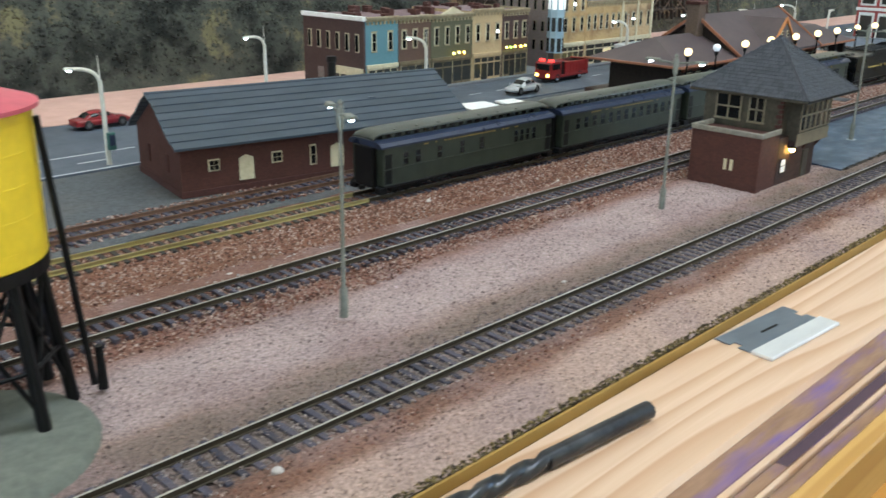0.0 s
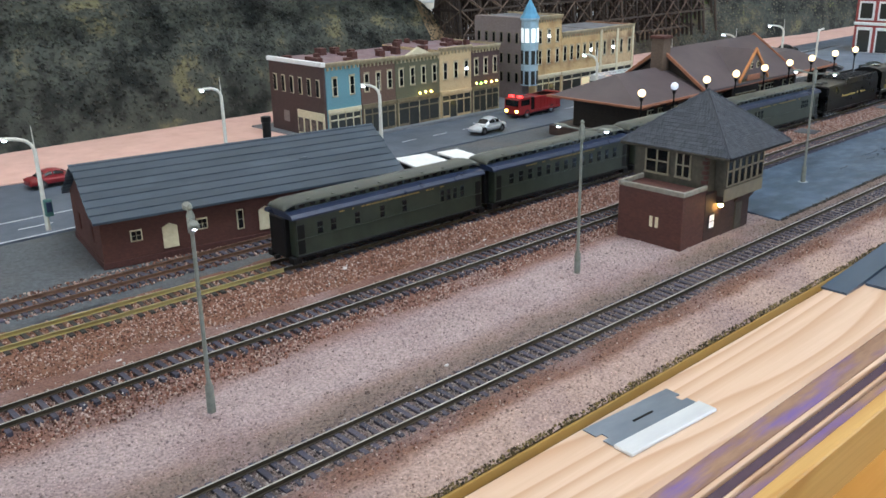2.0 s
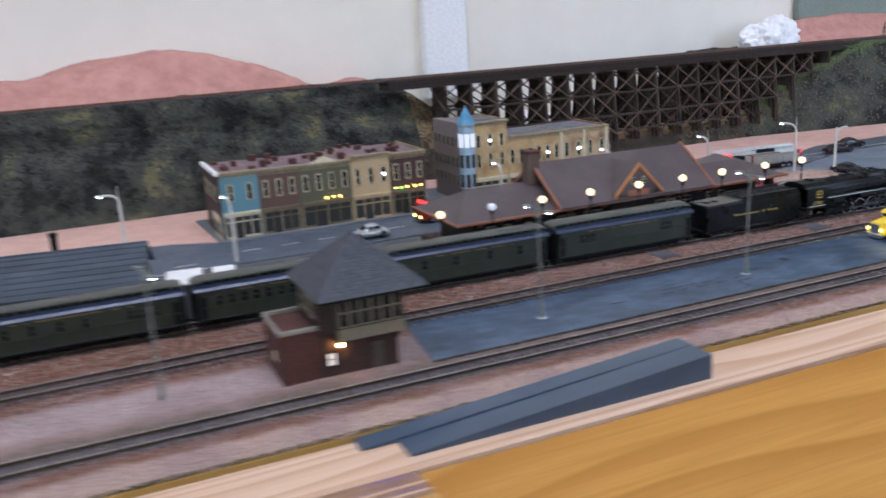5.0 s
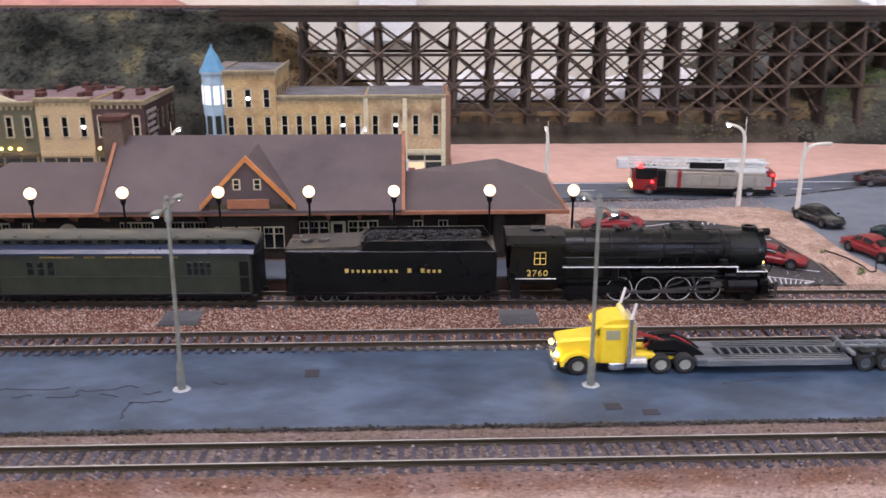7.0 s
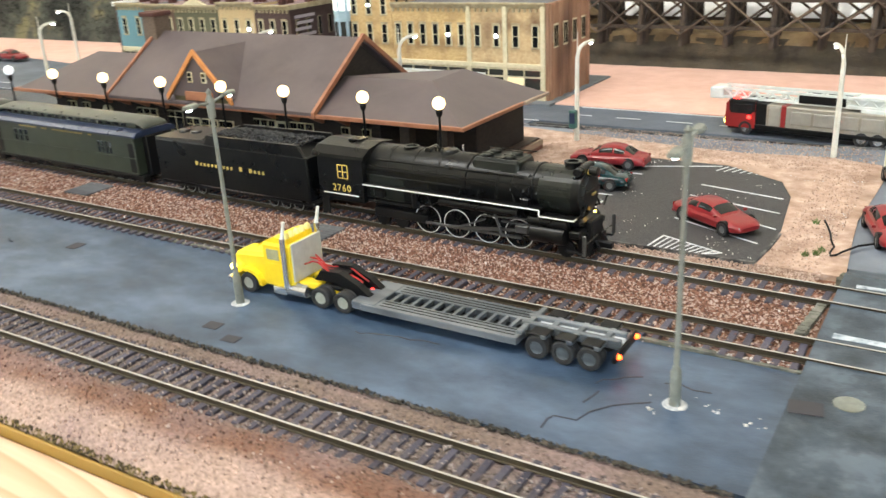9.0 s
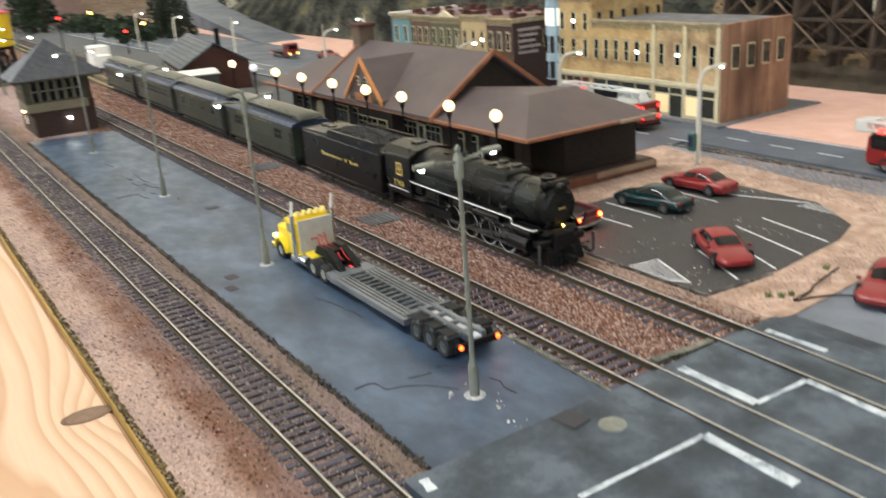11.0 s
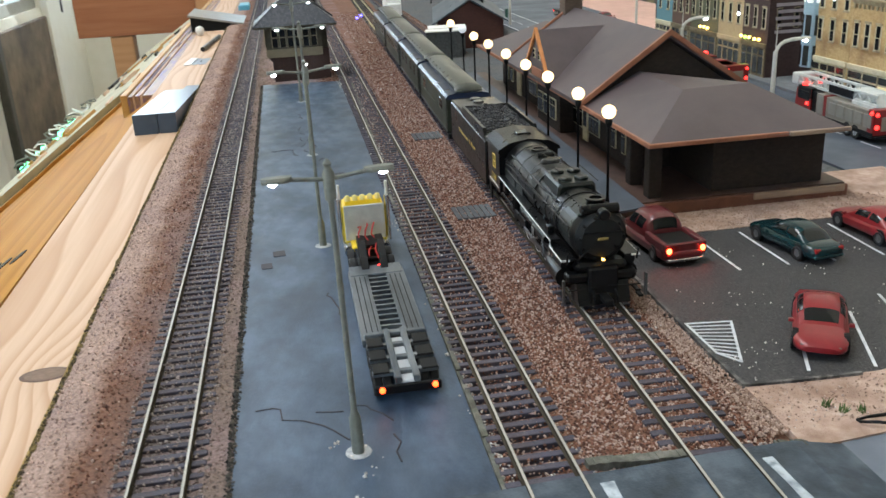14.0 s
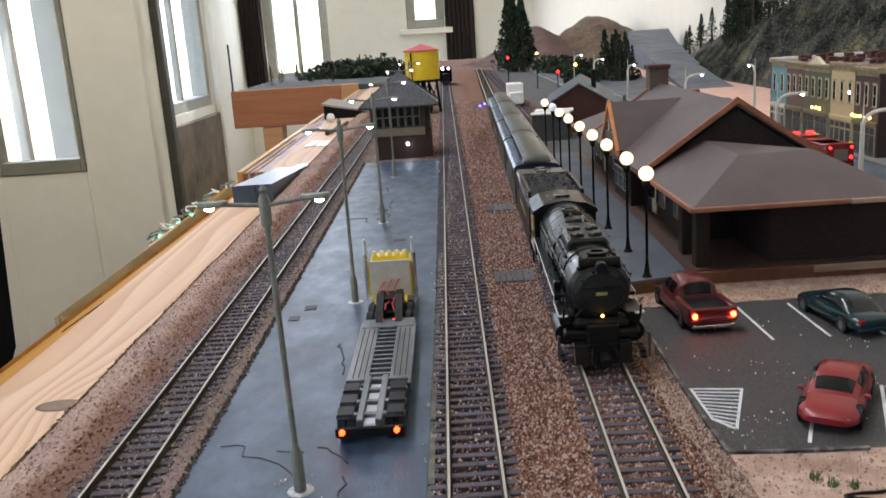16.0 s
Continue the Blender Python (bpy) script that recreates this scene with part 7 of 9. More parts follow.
M_TRESTLEPALE = mat("dry_brown_bracing_wood", [(0.045, 0.030, 0.021), (0.13, 0.092, 0.066)], size=5.0, rough=0.85, island=0.5)
trestle()
track(-610, 980, 385, 0, 92.2, M_RUST, M_TIE, -80, 400, "upper level track along the hill and over the trestle", 4.2)
for k, (x, y, z, r) in enumerate(((30, 452, 16, 26), (75, 458, 14, 30), (120, 456, 18, 28), (170, 460, 14, 32), (225, 455, 16, 26), (270, 458, 20, 28), (-5, 455, 18, 24))):
    bm = ball(B(), (0, 0, 0), r, 4, (1.2, 0.8, 0.85))
    for v in bm.verts:
        v.co *= 1 + 0.16 * noise.noise(v.co / 9 + Vector((k * 5, 0, 0))) + 0.06 * noise.noise(v.co / 3)
    o = part("plaster_boulder", bm, M_PLASTER, smooth=True)
    o.matrix_basis = pose(x * MM, y * MM, z * MM)
    tagged(o, "crumpled white plaster lump behind the trestle", "plaster lump", "plaster lumps")
bm = B()
ball(bm, (0, 0, 0), 40, 5, (1.1, 0.6, 0.75))
for v in bm.verts:
    v.co *= 1 + 0.25 * noise.noise(v.co / 16) + 0.10 * noise.noise(v.co / 5)
o = part("plaster_mountain", bm, M_PLASTER)
o.matrix_basis = pose(455 * MM, 462 * MM, 88 * MM)
tagged(o, "white plaster cloth mountain peak beside the wall", "plaster hill")
terrain("trestle_gorge", -90, 520, 425, 499, 120, 16, lambda x, y: 16 + bumpy(x, y, 14, 3) + (70 * min(1, max(0, (x - 250) / 110))), M_HILL, "brown earth floor under the trestle")

M_DARKEARTH = mat("dark_olive_earth", [(0.028, 0.022, 0.016), (0.065, 0.052, 0.036), (0.11, 0.085, 0.055)], size=16.0, rough=0.95, bump=0.8, fine=1.2, coarse=30, stain=0.5, stain_col=(0.05, 0.042, 0.028))
terrain("bank_foot", -60, 335, 333, 380, 150, 24, lambda x, y: hill_h(x, y) + 0.8 + bumpy(x, y, 9, 0.8), M_DARKEARTH, "dark olive brown earth at the foot of the bank")
terrain("gorge_bank", -30, 345, 378, 428, 150, 22, lambda x, y: hill_h(x, y) + 0.9 + bumpy(x, y, 7, 1.0), M_EARTH, "tan brown earth bank under the trestle")

# pale lettering bars on the dark side wall of the end shop
for k in range(5):
    tagged(part("sign_line", box(B(), -79.2, -78.4, 257 + (k % 2), 275 - 2 * (k % 3), 39.5 - 3.6 * k, 41.2 - 3.6 * k), M_SIGN := plain("faded_sign_paint", (0.42, 0.36, 0.36), 0.7)), "faded painted sign line on a brick wall", "sign", "painted sign lines")


# ---------------------------------------------------------------- east end
def fire_station():
    e = thing("fire_station", 412, 150, 0, 0, "red brick and white stone fire station with glazed doors", "building")
    part("wall", box(B(), 0, 60, 0, 62, -0.6, 56, 0.3), M_BRICK2, e)
    part("parapet", box(B(), -1.5, 61, -1.5, 63, 54, 58, 0.4), M_WHITE, e, "white stone parapet")
    part("string_course", box(B(), -1.2, 60.5, -1.2, 62.5, 28, 31, 0.3), M_WHITE, e, "white stone band")
    for k in range(3):
        y0 = 4 + 19.5 * k
        part("door_frame", box(B(), -1.0, 0.4, y0, y0 + 16, 0, 26, 0.2), M_WHITE, e)
        part("glass_door", box(B(), -1.3, 0, y0 + 2, y0 + 14, 1, 23), M_SHOPGLASS, e)
        part("upper_frame", box(B(), -1.0, 0.4, y0, y0 + 16, 33, 52, 0.2), M_WHITE, e)
        part("upper_window", box(B(), -1.3, 0, y0 + 2, y0 + 14, 35, 50), M_SHOPGLASS, e)
        x0 = 4 + 19 * k
        part("front_frame", box(B(), x0, x0 + 15, -1.0, 0.4, 3, 26, 0.2), M_WHITE, e)
        part("front_window", box(B(), x0 + 2, x0 + 13, -1.3, 0, 5, 24), M_SHOPGLASS, e)
        part("front_frame", box(B(), x0, x0 + 15, -1.0, 0.4, 33, 52, 0.2), M_WHITE, e)
        part("front_window", box(B(), x0 + 2, x0 + 13, -1.3, 0, 35, 50), M_SHOPGLASS, e)
    return e


fire_station()
terrain("pink_hill_east", 470, 1000, 424, 499, 100, 14, lambda x, y: 86 + min(1, (y - 424) / 40) * (22 + 8 * math.sin((x - 470) / 70)) + bumpy(x, y, 30, 4), M_PINKHILL, "bare pink foam hill beside the wall", "hill")
tagged(part("wall_board", box(B(), 520, 1100, 488, 499, 112, 700, 2), plain("grey_green_board", (0.20, 0.24, 0.20), 0.8)), "grey-green board standing against the wall", "board")

# ---------------------------------------------------------------- vehicles
def tyre(parent, me, hub, x, y, z, s):
    w = share("wheel", me, parent, Matrix.Translation((x, y, z)) @ pose(0, 0, 0, 0, 0, 0 if s > 0 else 180))
    share("hub", hub, w, pose(0, 0, 0))
    return w


def wheel_pair(r, wd, hubmat):
    t = mesh_of("tyre", lathe(B(), [(r * 0.55, -wd / 2), (r * 0.9, -wd / 2), (r, -wd / 3), (r, wd / 3), (r * 0.9, wd / 2), (r * 0.6, wd / 2), (r * 0.55, wd / 3)], 18, "y"), M_RUBBER, True)
    h = mesh_of("hub", lathe(B(), [(r * 0.6, wd / 4), (r * 0.55, wd / 2.4), (r * 0.2, wd / 2.6), (0.01, wd / 2)], 14, "y"), hubmat, True)
    return t, h


CARWHEEL = wheel_pair(2.0, 1.5, plain("dull_grey_hub", (0.10, 0.10, 0.10), 0.45))


def car(x, y, rz, paint, label, L=29, W=11.4, H=8.6, kind="sedan", tail=None, head=None, z=0.7):
    e = thing("car", x, y, z, rz, label, "car", "parked cars")
    h = L / 2
    # body: lofted from end to end, each ring symmetrical about the middle
    def ring(xx, w, z0, z1, zc):
        out = []
        for k in range(18):
            a = 2 * math.pi * k / 18 + math.pi / 18
            c, d = math.cos(a), math.sin(a)
            zm = (z0 + z1) / 2
            y = math.copysign(abs(c) ** 0.45, c) * w * (1.02 if d < 0.2 else 1.02 - 0.10 * d)
            out.append((xx, y, zm + math.copysign(abs(d) ** 0.6, d) * (z1 - z0) / 2 * (1.08 if d > 0 else 1)))
        return out
    w = W / 2
    xs = (-h - 0.2, -h + 0.3, -h + 1.4, -h * 0.55, 0, h * 0.5, h - 2.2, h - 0.5, h + 0.2)
    us = [-h - 0.2 + (L + 0.4) * (0.5 - 0.5 * math.cos(math.pi * k / 16)) for k in range(17)]
    rings = [ring(u, w * float(np.interp(u, xs, (0.68, 0.84, 0.95, 1, 1, 1, 0.94, 0.80, 0.62))), float(np.interp(u, xs, (2.0, 1.5, 1.2, 1.1, 1.1, 1.1, 1.2, 1.5, 1.9))), float(np.interp(u, xs, (4.0, 4.7, 5.1, 5.35, 5.2, 4.95, 4.3, 3.7, 3.1))), 3.2) for u in us]
    part("body", loft(B(), rings), paint, e, smooth=True)
    if kind == "pickup":
        x0, x3 = -h * 0.30, h * 0.62
        part("bed", box(B(), -h * 0.92, -h * 0.31, -w * 0.72, w * 0.72, 5.0, 5.85, 0.1), M_BLACK, e, "dark open load bed")
        for s in (-1, 1):
            part("bed_side", box(B(), -h * 0.96, -h * 0.26, *sorted((s * w * 0.74, s * w * 0.98)), 4.2, 6.8, 0.3), paint, e)
        part("tailgate", box(B(), -h * 0.99, -h * 0.92, -w * 0.95, w * 0.95, 3.0, 6.7, 0.3), paint, e)
    else:
        x0, x3 = -h * 0.78, h * 0.5
    rise = (0.10, 0.86, 0.95, 0.98, 1, 0.99, 0.93, 0.60, 0.03) if kind == "pickup" else (0.03, 0.30, 0.68, 0.91, 1, 0.98, 0.84, 0.48, 0.03)

    def skin(t, a, grow=0.0):
        """A point of the cabin's skin: t from tail to nose, a in degrees over the arch."""
        zb = 4.7
        zt = zb + (H - zb) * float(np.interp(t, (0, 0.09, 0.2, 0.32, 0.45, 0.58, 0.71, 0.85, 1), rise))
        c, d = math.cos(radians(a)), math.sin(radians(a))
        wb = w * ((0.95 if kind == "pickup" else 0.90) - 0.10 * abs(2 * t - 1) ** 3) + grow
        return (x0 + (x3 - x0) * t, math.copysign(abs(c) ** 0.5, c) * wb * (1 - 0.24 * d * d), zb + (zt - zb + grow) * d ** 0.75)

    arch = [180 * q / 18 for q in range(19)]
    part("cabin", loft(B(), [[skin(k / 20, a) for a in arch] for k in range(21)]), paint, e, smooth=True)

    def pane(t0, t1, a0, a1, name, label=""):
        av = [a0 + (a1 - a0) * q / 6 for q in range(7)]
        rings = [[skin(t0 + (t1 - t0) * k / 5, a, 0.07) for a in av] + [skin(t0 + (t1 - t0) * k / 5, a, -0.15) for a in reversed(av)] for k in range(6)]
        part(name, loft(B(), rings), M_GLASS, e, label, True)

    pane(0.75, 0.93, 48, 132, "windshield", "dark windshield")
    pane(*((0.03, 0.085, 56, 124) if kind == "pickup" else (0.06, 0.24, 48, 132)), "rear_window", "dark rear window")
    for s in (-1, 1):
        for t0, t1 in ((0.24, 0.44), (0.48, 0.76)) if kind != "pickup" else ((0.2, 0.45), (0.5, 0.76)):
            pane(t0, t1, *sorted((90 - 76 * s, 90 - 46 * s)), "side_window")
        for wx in (-h * 0.6, h * 0.62):
            tyre(e, *CARWHEEL, wx, s * (w - 0.5), 2.0, s)
            part("wheel_arch", rod(B(), (wx, s * (w - 1.2), 2.2), (wx, s * (w + 0.06), 2.2), 2.4, seg=16), M_BLACK, e)
        part("headlight", box(B(), h - 1.1, h - 0.25, *sorted((s * w * 0.46, s * w * 0.72)), 2.8, 3.4, 0.15), head or M_LENS, e)
        part("taillight", ball(B(), (-h - 0.05, s * w * 0.76, 4.9), 0.72, 2, (0.8, 1, 1.15)) if tail else box(B(), -h - 0.1, -h + 0.9, *sorted((s * w * 0.48, s * w * 0.80)), 3.3, 4.5, 0.15), tail or M_TAIL, e)
        part("mirror", box(B(), x3 - 1.6, x3 - 0.8, *sorted((s * w * 0.98, s * w * 1.18)), 4.9, 5.7, 0.1), paint, e)
    part("bumper", box(B(), -h - 0.3, -h + 0.8, -w * 0.84, w * 0.84, 1.5, 2.6, 0.3), M_CHROME if kind == "pickup" else paint, e)
    part("grille", box(B(), h - 0.6, h + 0.05, -w * 0.36, w * 0.36, 2.2, 3.1, 0.1), M_BLACK, e)
    return e


M_CARDARK = plain("dark_maroon_black_paint", (0.022, 0.012, 0.013), 0.3)
M_LENS = plain("smoky_lamp_lens", (0.16, 0.13, 0.12), 0.2)
M_TAIL = plain("red_tail_lens", (0.25, 0.01, 0.01), 0.25)
car(148, 94.5, 183, M_MAROON, "maroon pickup truck with lit tail lamps, parked", L=34, W=13, H=11, kind="pickup", tail=G_TAIL, head=G_LAMP)
car(160, 130, 188, M_TEAL, "dark teal coupe parked in a bay")
car(157, 157.5, 184, M_RED, "red sports coupe parked in a bay")
car(211, 106.5, -31, M_RED, "glossy red sedan parked in a bay", L=28, W=11.4, H=8.2)
car(257.5, 166, -74, M_CARBLACK, "black sedan standing beside the road", L=27)
car(258.5, 115, -72, M_RED, "red coupe standing at the roadside", L=29)
car(281, 132, -55, M_TEAL, "dark teal coupe standing behind a red coupe", L=28)
car(361, 258, -12, M_CARBLACK, "black sedan on the far street", L=27)
car(327, 241, -6, M_CARDARK, "dark brown-black car on the far street", L=28)
car(-144, 201, 182, M_SILVER, "silver sport utility car on the street", L=27, H=9.6)
car(-391, 273, 2, M_RED, "dark red sedan parked beside the pink board", L=29)


def fire_truck(x, y, rz, label, ladder=True, L=62):
    e = thing("fire_engine", x, y, 0.2, rz, label, "fire engine", "fire engines")
    h = L / 2
    part("chassis", box(B(), -h + 1, h - 1, -6, 6, 2.0, 4.0, 0.3), M_BLACK, e)
    part("cab", prism(B(), [(h - 13, 3), (h - 0.6, 3), (h, 6), (h - 0.6, 13.0), (h - 2, 14.2), (h - 13, 14.2)], -6.6, 6.6, "y"), M_FIRERED, e, "red cab")
    part("windshield", box(B(), h - 0.9, h + 0.1, -5.6, 5.6, 8.6, 12.8, 0.2), M_GLASS, e)
    for s in (-1, 1):
        part("side_window", box(B(), h - 11.6, h - 2.2, *sorted((s * 6.4, s * 6.75)), 8.8, 12.8, 0.2), M_GLASS, e)
        part("headlight", box(B(), h - 0.3, h + 0.5, *sorted((s * 3.4, s * 5.8)), 4.2, 6.2, 0.2), G_YEL, e, "lit headlamp")
        part("beacon", box(B(), h - 5.6, h - 3, *sorted((s * 2.0, s * 5.6)), 14.2, 15.6, 0.3), G_RED, e, "lit red beacon")
        part("rear_light", ball(B(), (-h - 0.2, s * 5.2, 7.0), 0.95, 2), G_RED, e, "lit red tail lamp")
        part("rear_light", ball(B(), (-h - 0.2, s * 5.4, 12.0), 0.8, 2), G_RED, e, "lit red tail lamp")
    part("rear_door", box(B(), -h - 0.5, -h, -3.4, 3.4, 5.4, 11.0, 0.15), M_EQUIP3, e, "silver roller door at the back")
    part("rear_step", box(B(), -h - 1.4, -h + 0.2, -6.2, 6.2, 2.6, 3.4, 0.15), M_BLACK, e)
    part("crew_gap", box(B(), h - 17.5, h - 13, -6.0, 6.0, 4, 13.6, 0.2), M_BLACK, e)
    part("pump_panel", box(B(), h - 24, h - 17.5, -6.6, 6.6, 4, 13.4, 0.2), M_EQUIP3 if ladder else M_FIRERED, e)
    part("pump_stripe", box(B(), h - 25.6, h - 23.4, -6.75, 6.75, 4, 13.6, 0.2), M_FIRERED, e)
    part("rear_panel", box(B(), -h - 0.2, -h + 4, -6.7, 6.7, 3.6, 14.0, 0.3), M_FIRERED, e)
    part("body", box(B(), -h + 4, h - 24, -6.6, 6.6, 3.6, 13.2, 0.3), M_EQUIP3 if ladder else M_FIRERED, e, "equipment body")
    for s in (-1, 1):
        for k in range(5):
            part("locker_door", box(B(), -h + 1.5 + k * (L - 28) / 5, -h + 0.5 + (k + 1) * (L - 28) / 5, *sorted((s * 6.5, s * 6.85)), 6.4, 11.6, 0.15), M_EQUIP2 if ladder else M_FIRERED, e)
    part("body_skirt", box(B(), -h - 0.1, h - 13, -6.9, 6.9, 3.2, 4.8, 0.2), M_BLACK if ladder else M_FIRERED, e, "dark lower skirt" if ladder else "red lower skirt")
    if ladder:
        part("cab_roof", box(B(), h - 13.2, h - 1.4, -6.68, 6.68, 9.4, 14.6, 0.4), M_BLACK, e, "black cab roof")
        part("crew_door", box(B(), h - 23.0, h - 18.6, -6.72, 6.72, 5.0, 12.8, 0.2), M_EQUIP2, e, "silver pump door")
        part("turntable", box(B(), -h + 4, -h + 20, -4.5, 4.5, 12.4, 15.0, 0.6), M_LADDER, e)
        lad = part("ladder", box(B(), -h + 3, h + 4, -4.2, -3.6, 14.2, 14.9, 0.15), M_LADDER, e, "white aerial ladder")
        for y in (-3.9, 3.9):
            for z in (14.8, 18.4):
                part("ladder_rail", box(B(), -h + 3, h + 4, y - 0.4, y + 0.4, z - 0.6, z + 0.6, 0.1), M_LADDER, lad)
            k, xx = 0, -h + 4
            while xx < h + 1:
                part("lattice_bar", rod(B(), (xx, y, 14.8 if k % 2 else 18.4), (xx + 3.2, y, 18.4 if k % 2 else 14.8), 0.42, seg=5), M_LADDER, lad)
                k, xx = k + 1, xx + 3.2
        for k in range(22):
            part("rung", box(B(), -h + 6 + k * 2.8, -h + 6.5 + k * 2.8, -3.6, 3.6, 14.6, 15.1), M_LADDER, lad)
        for y in (-4.45, 4.45):
            part("ladder_panel", box(B(), -11, 7, y - 0.12, y + 0.12, 14.8, 18.0), M_BLACK, lad, "dark side panel")
        part("ladder_base", prism(B(), [(-h + 3, 13.4), (-h + 7, 18.8), (-h + 22, 18.8), (-h + 26, 14.4)], -3.4, 3.4, "y"), M_LADDER, lad, "white ladder turntable block")
        for s in (-1, 1):
            part("side_lamp", ball(B(), (h - 10.5, s * 6.9, 7.6), 0.8, 2), G_RED, e, "lit red side lamp")
            part("side_lamp", ball(B(), (-h + 1.2, s * 6.9, 12.6), 0.8, 2), G_RED, e, "lit red side lamp")
        part("ladder_basket", box(B(), h + 2, h + 8, -4.6, 4.6, 13.8, 18.6, 0.4), M_EQUIP, lad)
    else:
        part("hose_bed", box(B(), -h + 2, h - 26, -5.4, 5.4, 12.4, 13.2, 0.2), M_BLACK, e)
        part("light_bar", box(B(), -h + 1, -h + 3, -5, 5, 12.4, 14.0, 0.3), M_FIRERED, e)
    for s in (-1, 1):
        for wx in (h - 9, -h + 12, -h + 18) if ladder else (h - 9, -h + 10):
            tyre(e, *TRUCKWHEEL, wx, s * 5.6, 3.0, s)
    return e


M_EQUIP3 = plain("tan_silver_body", (0.27, 0.245, 0.205), 0.4, metal=0.2)
M_EQUIP = plain("white_and_grey_equipment", (0.55, 0.55, 0.53), 0.45)
M_EQUIP2 = plain("aluminium_locker", (0.33, 0.315, 0.28), 0.35, metal=0.4)
M_LADDER = mat("chalky_white_ladder", [(0.50, 0.53, 0.50), (0.66, 0.68, 0.66)], size=4, rough=0.5, coarse=9, stain=0.4, stain_col=(0.34, 0.38, 0.37))
TRUCKWHEEL = wheel_pair(3.0, 2.2, M_CHROME)
fire_truck(219.5, 225.5, 172, "red and white ladder fire engine with lit lamps", True, 73)
fire_truck(-77, 222, 183, "red pumper fire engine with glowing lamps", False, 46)
fire_truck(37, 226, 178, "white and red ladder fire engine with lit lamps", True, 60)


def semi_tractor(x, y, rz, paint, label):
    e = thing("truck_tractor", x, y, 0.4, rz, label, "truck")
    part("frame", box(B(), -42, -1, -2.2, 2.2, 3.2, 4.6, 0.2), M_BLACK, e)
    hood = B()
    loft(hood, [[(xx, -w, z0), (xx, -w, z1 - 0.8), (xx, -w * 0.75, z1), (xx, w * 0.75, z1), (xx, w, z1 - 0.8), (xx, w, z0)] for xx, w, z0, z1 in ((-0.4, 3.6, 3.6, 10.6), (-1.0, 3.9, 3.4, 11.0), (-12.5, 4.9, 3.6, 12.4))])
    part("hood", hood, paint, e)
    part("cab", box(B(), -21, -12.5, -6.0, 6.0, 3.6, 16.6, 0.6), paint, e)
    part("sleeper", box(B(), -22.6, -20.8, -6.1, 6.1, 4.2, 17.0, 0.6), paint, e)
    part("sun_visor", prism(B(), [(-12.4, 16.3), (-11.0, 15.1), (-11.0, 14.9), (-12.4, 15.9)], -5.8, 5.8, "y"), paint, e)
    part("windshield", box(B(), -12.7, -12.25, -5.0, 5.0, 12.6, 15.4, 0.1), M_GLASS, e)
    part("wind_deflector", prism(B(), [(-20.8, 16.4), (-20.7, 18.2), (-16.4, 18.2), (-13.6, 17.0), (-13.2, 16.5)], -5.2, 5.2, "y"), paint, e, "raised roof fairing")
    part("rear_panel", box(B(), -23.1, -22.5, -5.9, 5.9, 6, 17.4, 0.2), M_PALEBACK, e, "pale silver rear wall of the sleeper")
    for k in range(5):
        part("roof_light", lathe(B(), [(0.85, 18.2), (0.85, 19.2), (0.5, 19.8), (0.01, 19.9)], 10, at=(-20.0, -4.4 + 2.2 * k, 0)), M_PALEYEL, e, "pale yellow marker lamp", True)
    part("grille", box(B(), -0.6, 0.0, -3.2, 3.2, 4.0, 10.0, 0.2), M_CHROME, e)
    part("bumper", box(B(), -0.2, 1.0, -6.4, 6.4, 1.8, 4.2, 0.3), M_CHROME, e)
    for s in (-1, 1):
        part("fender", loft(B(), [[(-6.4 + 5.2 * math.cos(a), y0, 3.0 + 4.6 * math.sin(a)) for y0 in sorted((s * 3.4, s * 6.3))] + [(-6.4 + 4.2 * math.cos(a), y0, 3.0 + 3.7 * math.sin(a)) for y0 in sorted((s * 3.4, s * 6.3), reverse=True)] for a in np.linspace(0.0, math.pi, 9)]), paint, e)
        part("headlight", ball(B(), (-0.2, s * 4.7, 6.6), 1.0, 2), G_YEL, e, "lit yellowish headlamp")
        part("side_window", box(B(), -18.4, -14.2, *sorted((s * 5.9, s * 6.12)), 11.8, 15.0, 0.1), M_PALEGLASS, e, "pale side window")
        part("door_line", box(B(), -19.8, -13.4, *sorted((s * 5.95, s * 6.06)), 4.8, 10.8, 0.05), paint, e)
        part("fuel_tank", rod(B(), (-26.6, s * 4.9, 3.7), (-20.6, s * 4.9, 3.7), 1.9, seg=14), M_CHROME, e, smooth=True)
        part("step", box(B(), -20, -15.5, *sorted((s * 4.4, s * 6.6)), 1.8, 4.0, 0.2), M_CHROME, e)
        part("exhaust_pipe", rod(B(), (-21.0, s * 6.9, 4.5), (-21.0, s * 6.9, 19.2), 0.75, seg=10), M_CHROME, e, "silver exhaust pipe", True)
        part("pipe_tip", rod(B(), (-21.0, s * 6.9, 19), (-22.2, s * 6.9, 24.2), 0.5, 0.42, 10), M_WHITE, e, "white bent pipe tip", True)
        part("rear_fender", box(B(), -29.5, -23.2, *sorted((s * 1.2, s * 4.6)), 4.6, 6.2, 0.3), paint, e)
        part("frame_rail", box(B(), -43, -27, *sorted((s * 2.3, s * 3.0)), 3.4, 5.2, 0.15), paint, e)
        part("tail_lamp", box(B(), -42.6, -41.8, *sorted((s * 1.2, s * 2.4)), 4.0, 5.0, 0.1), G_RED, e, "lit red lamp")
        tyre(e, *BIGWHEEL, -6.4, s * 5.3, 3.05, s)
        for wx in (-31.0, -38.2):
            tyre(e, *BIGWHEEL, wx, s * 5.2, 3.05, s)
            tyre(e, *BIGWHEEL, wx, s * 3.0, 3.05, s)
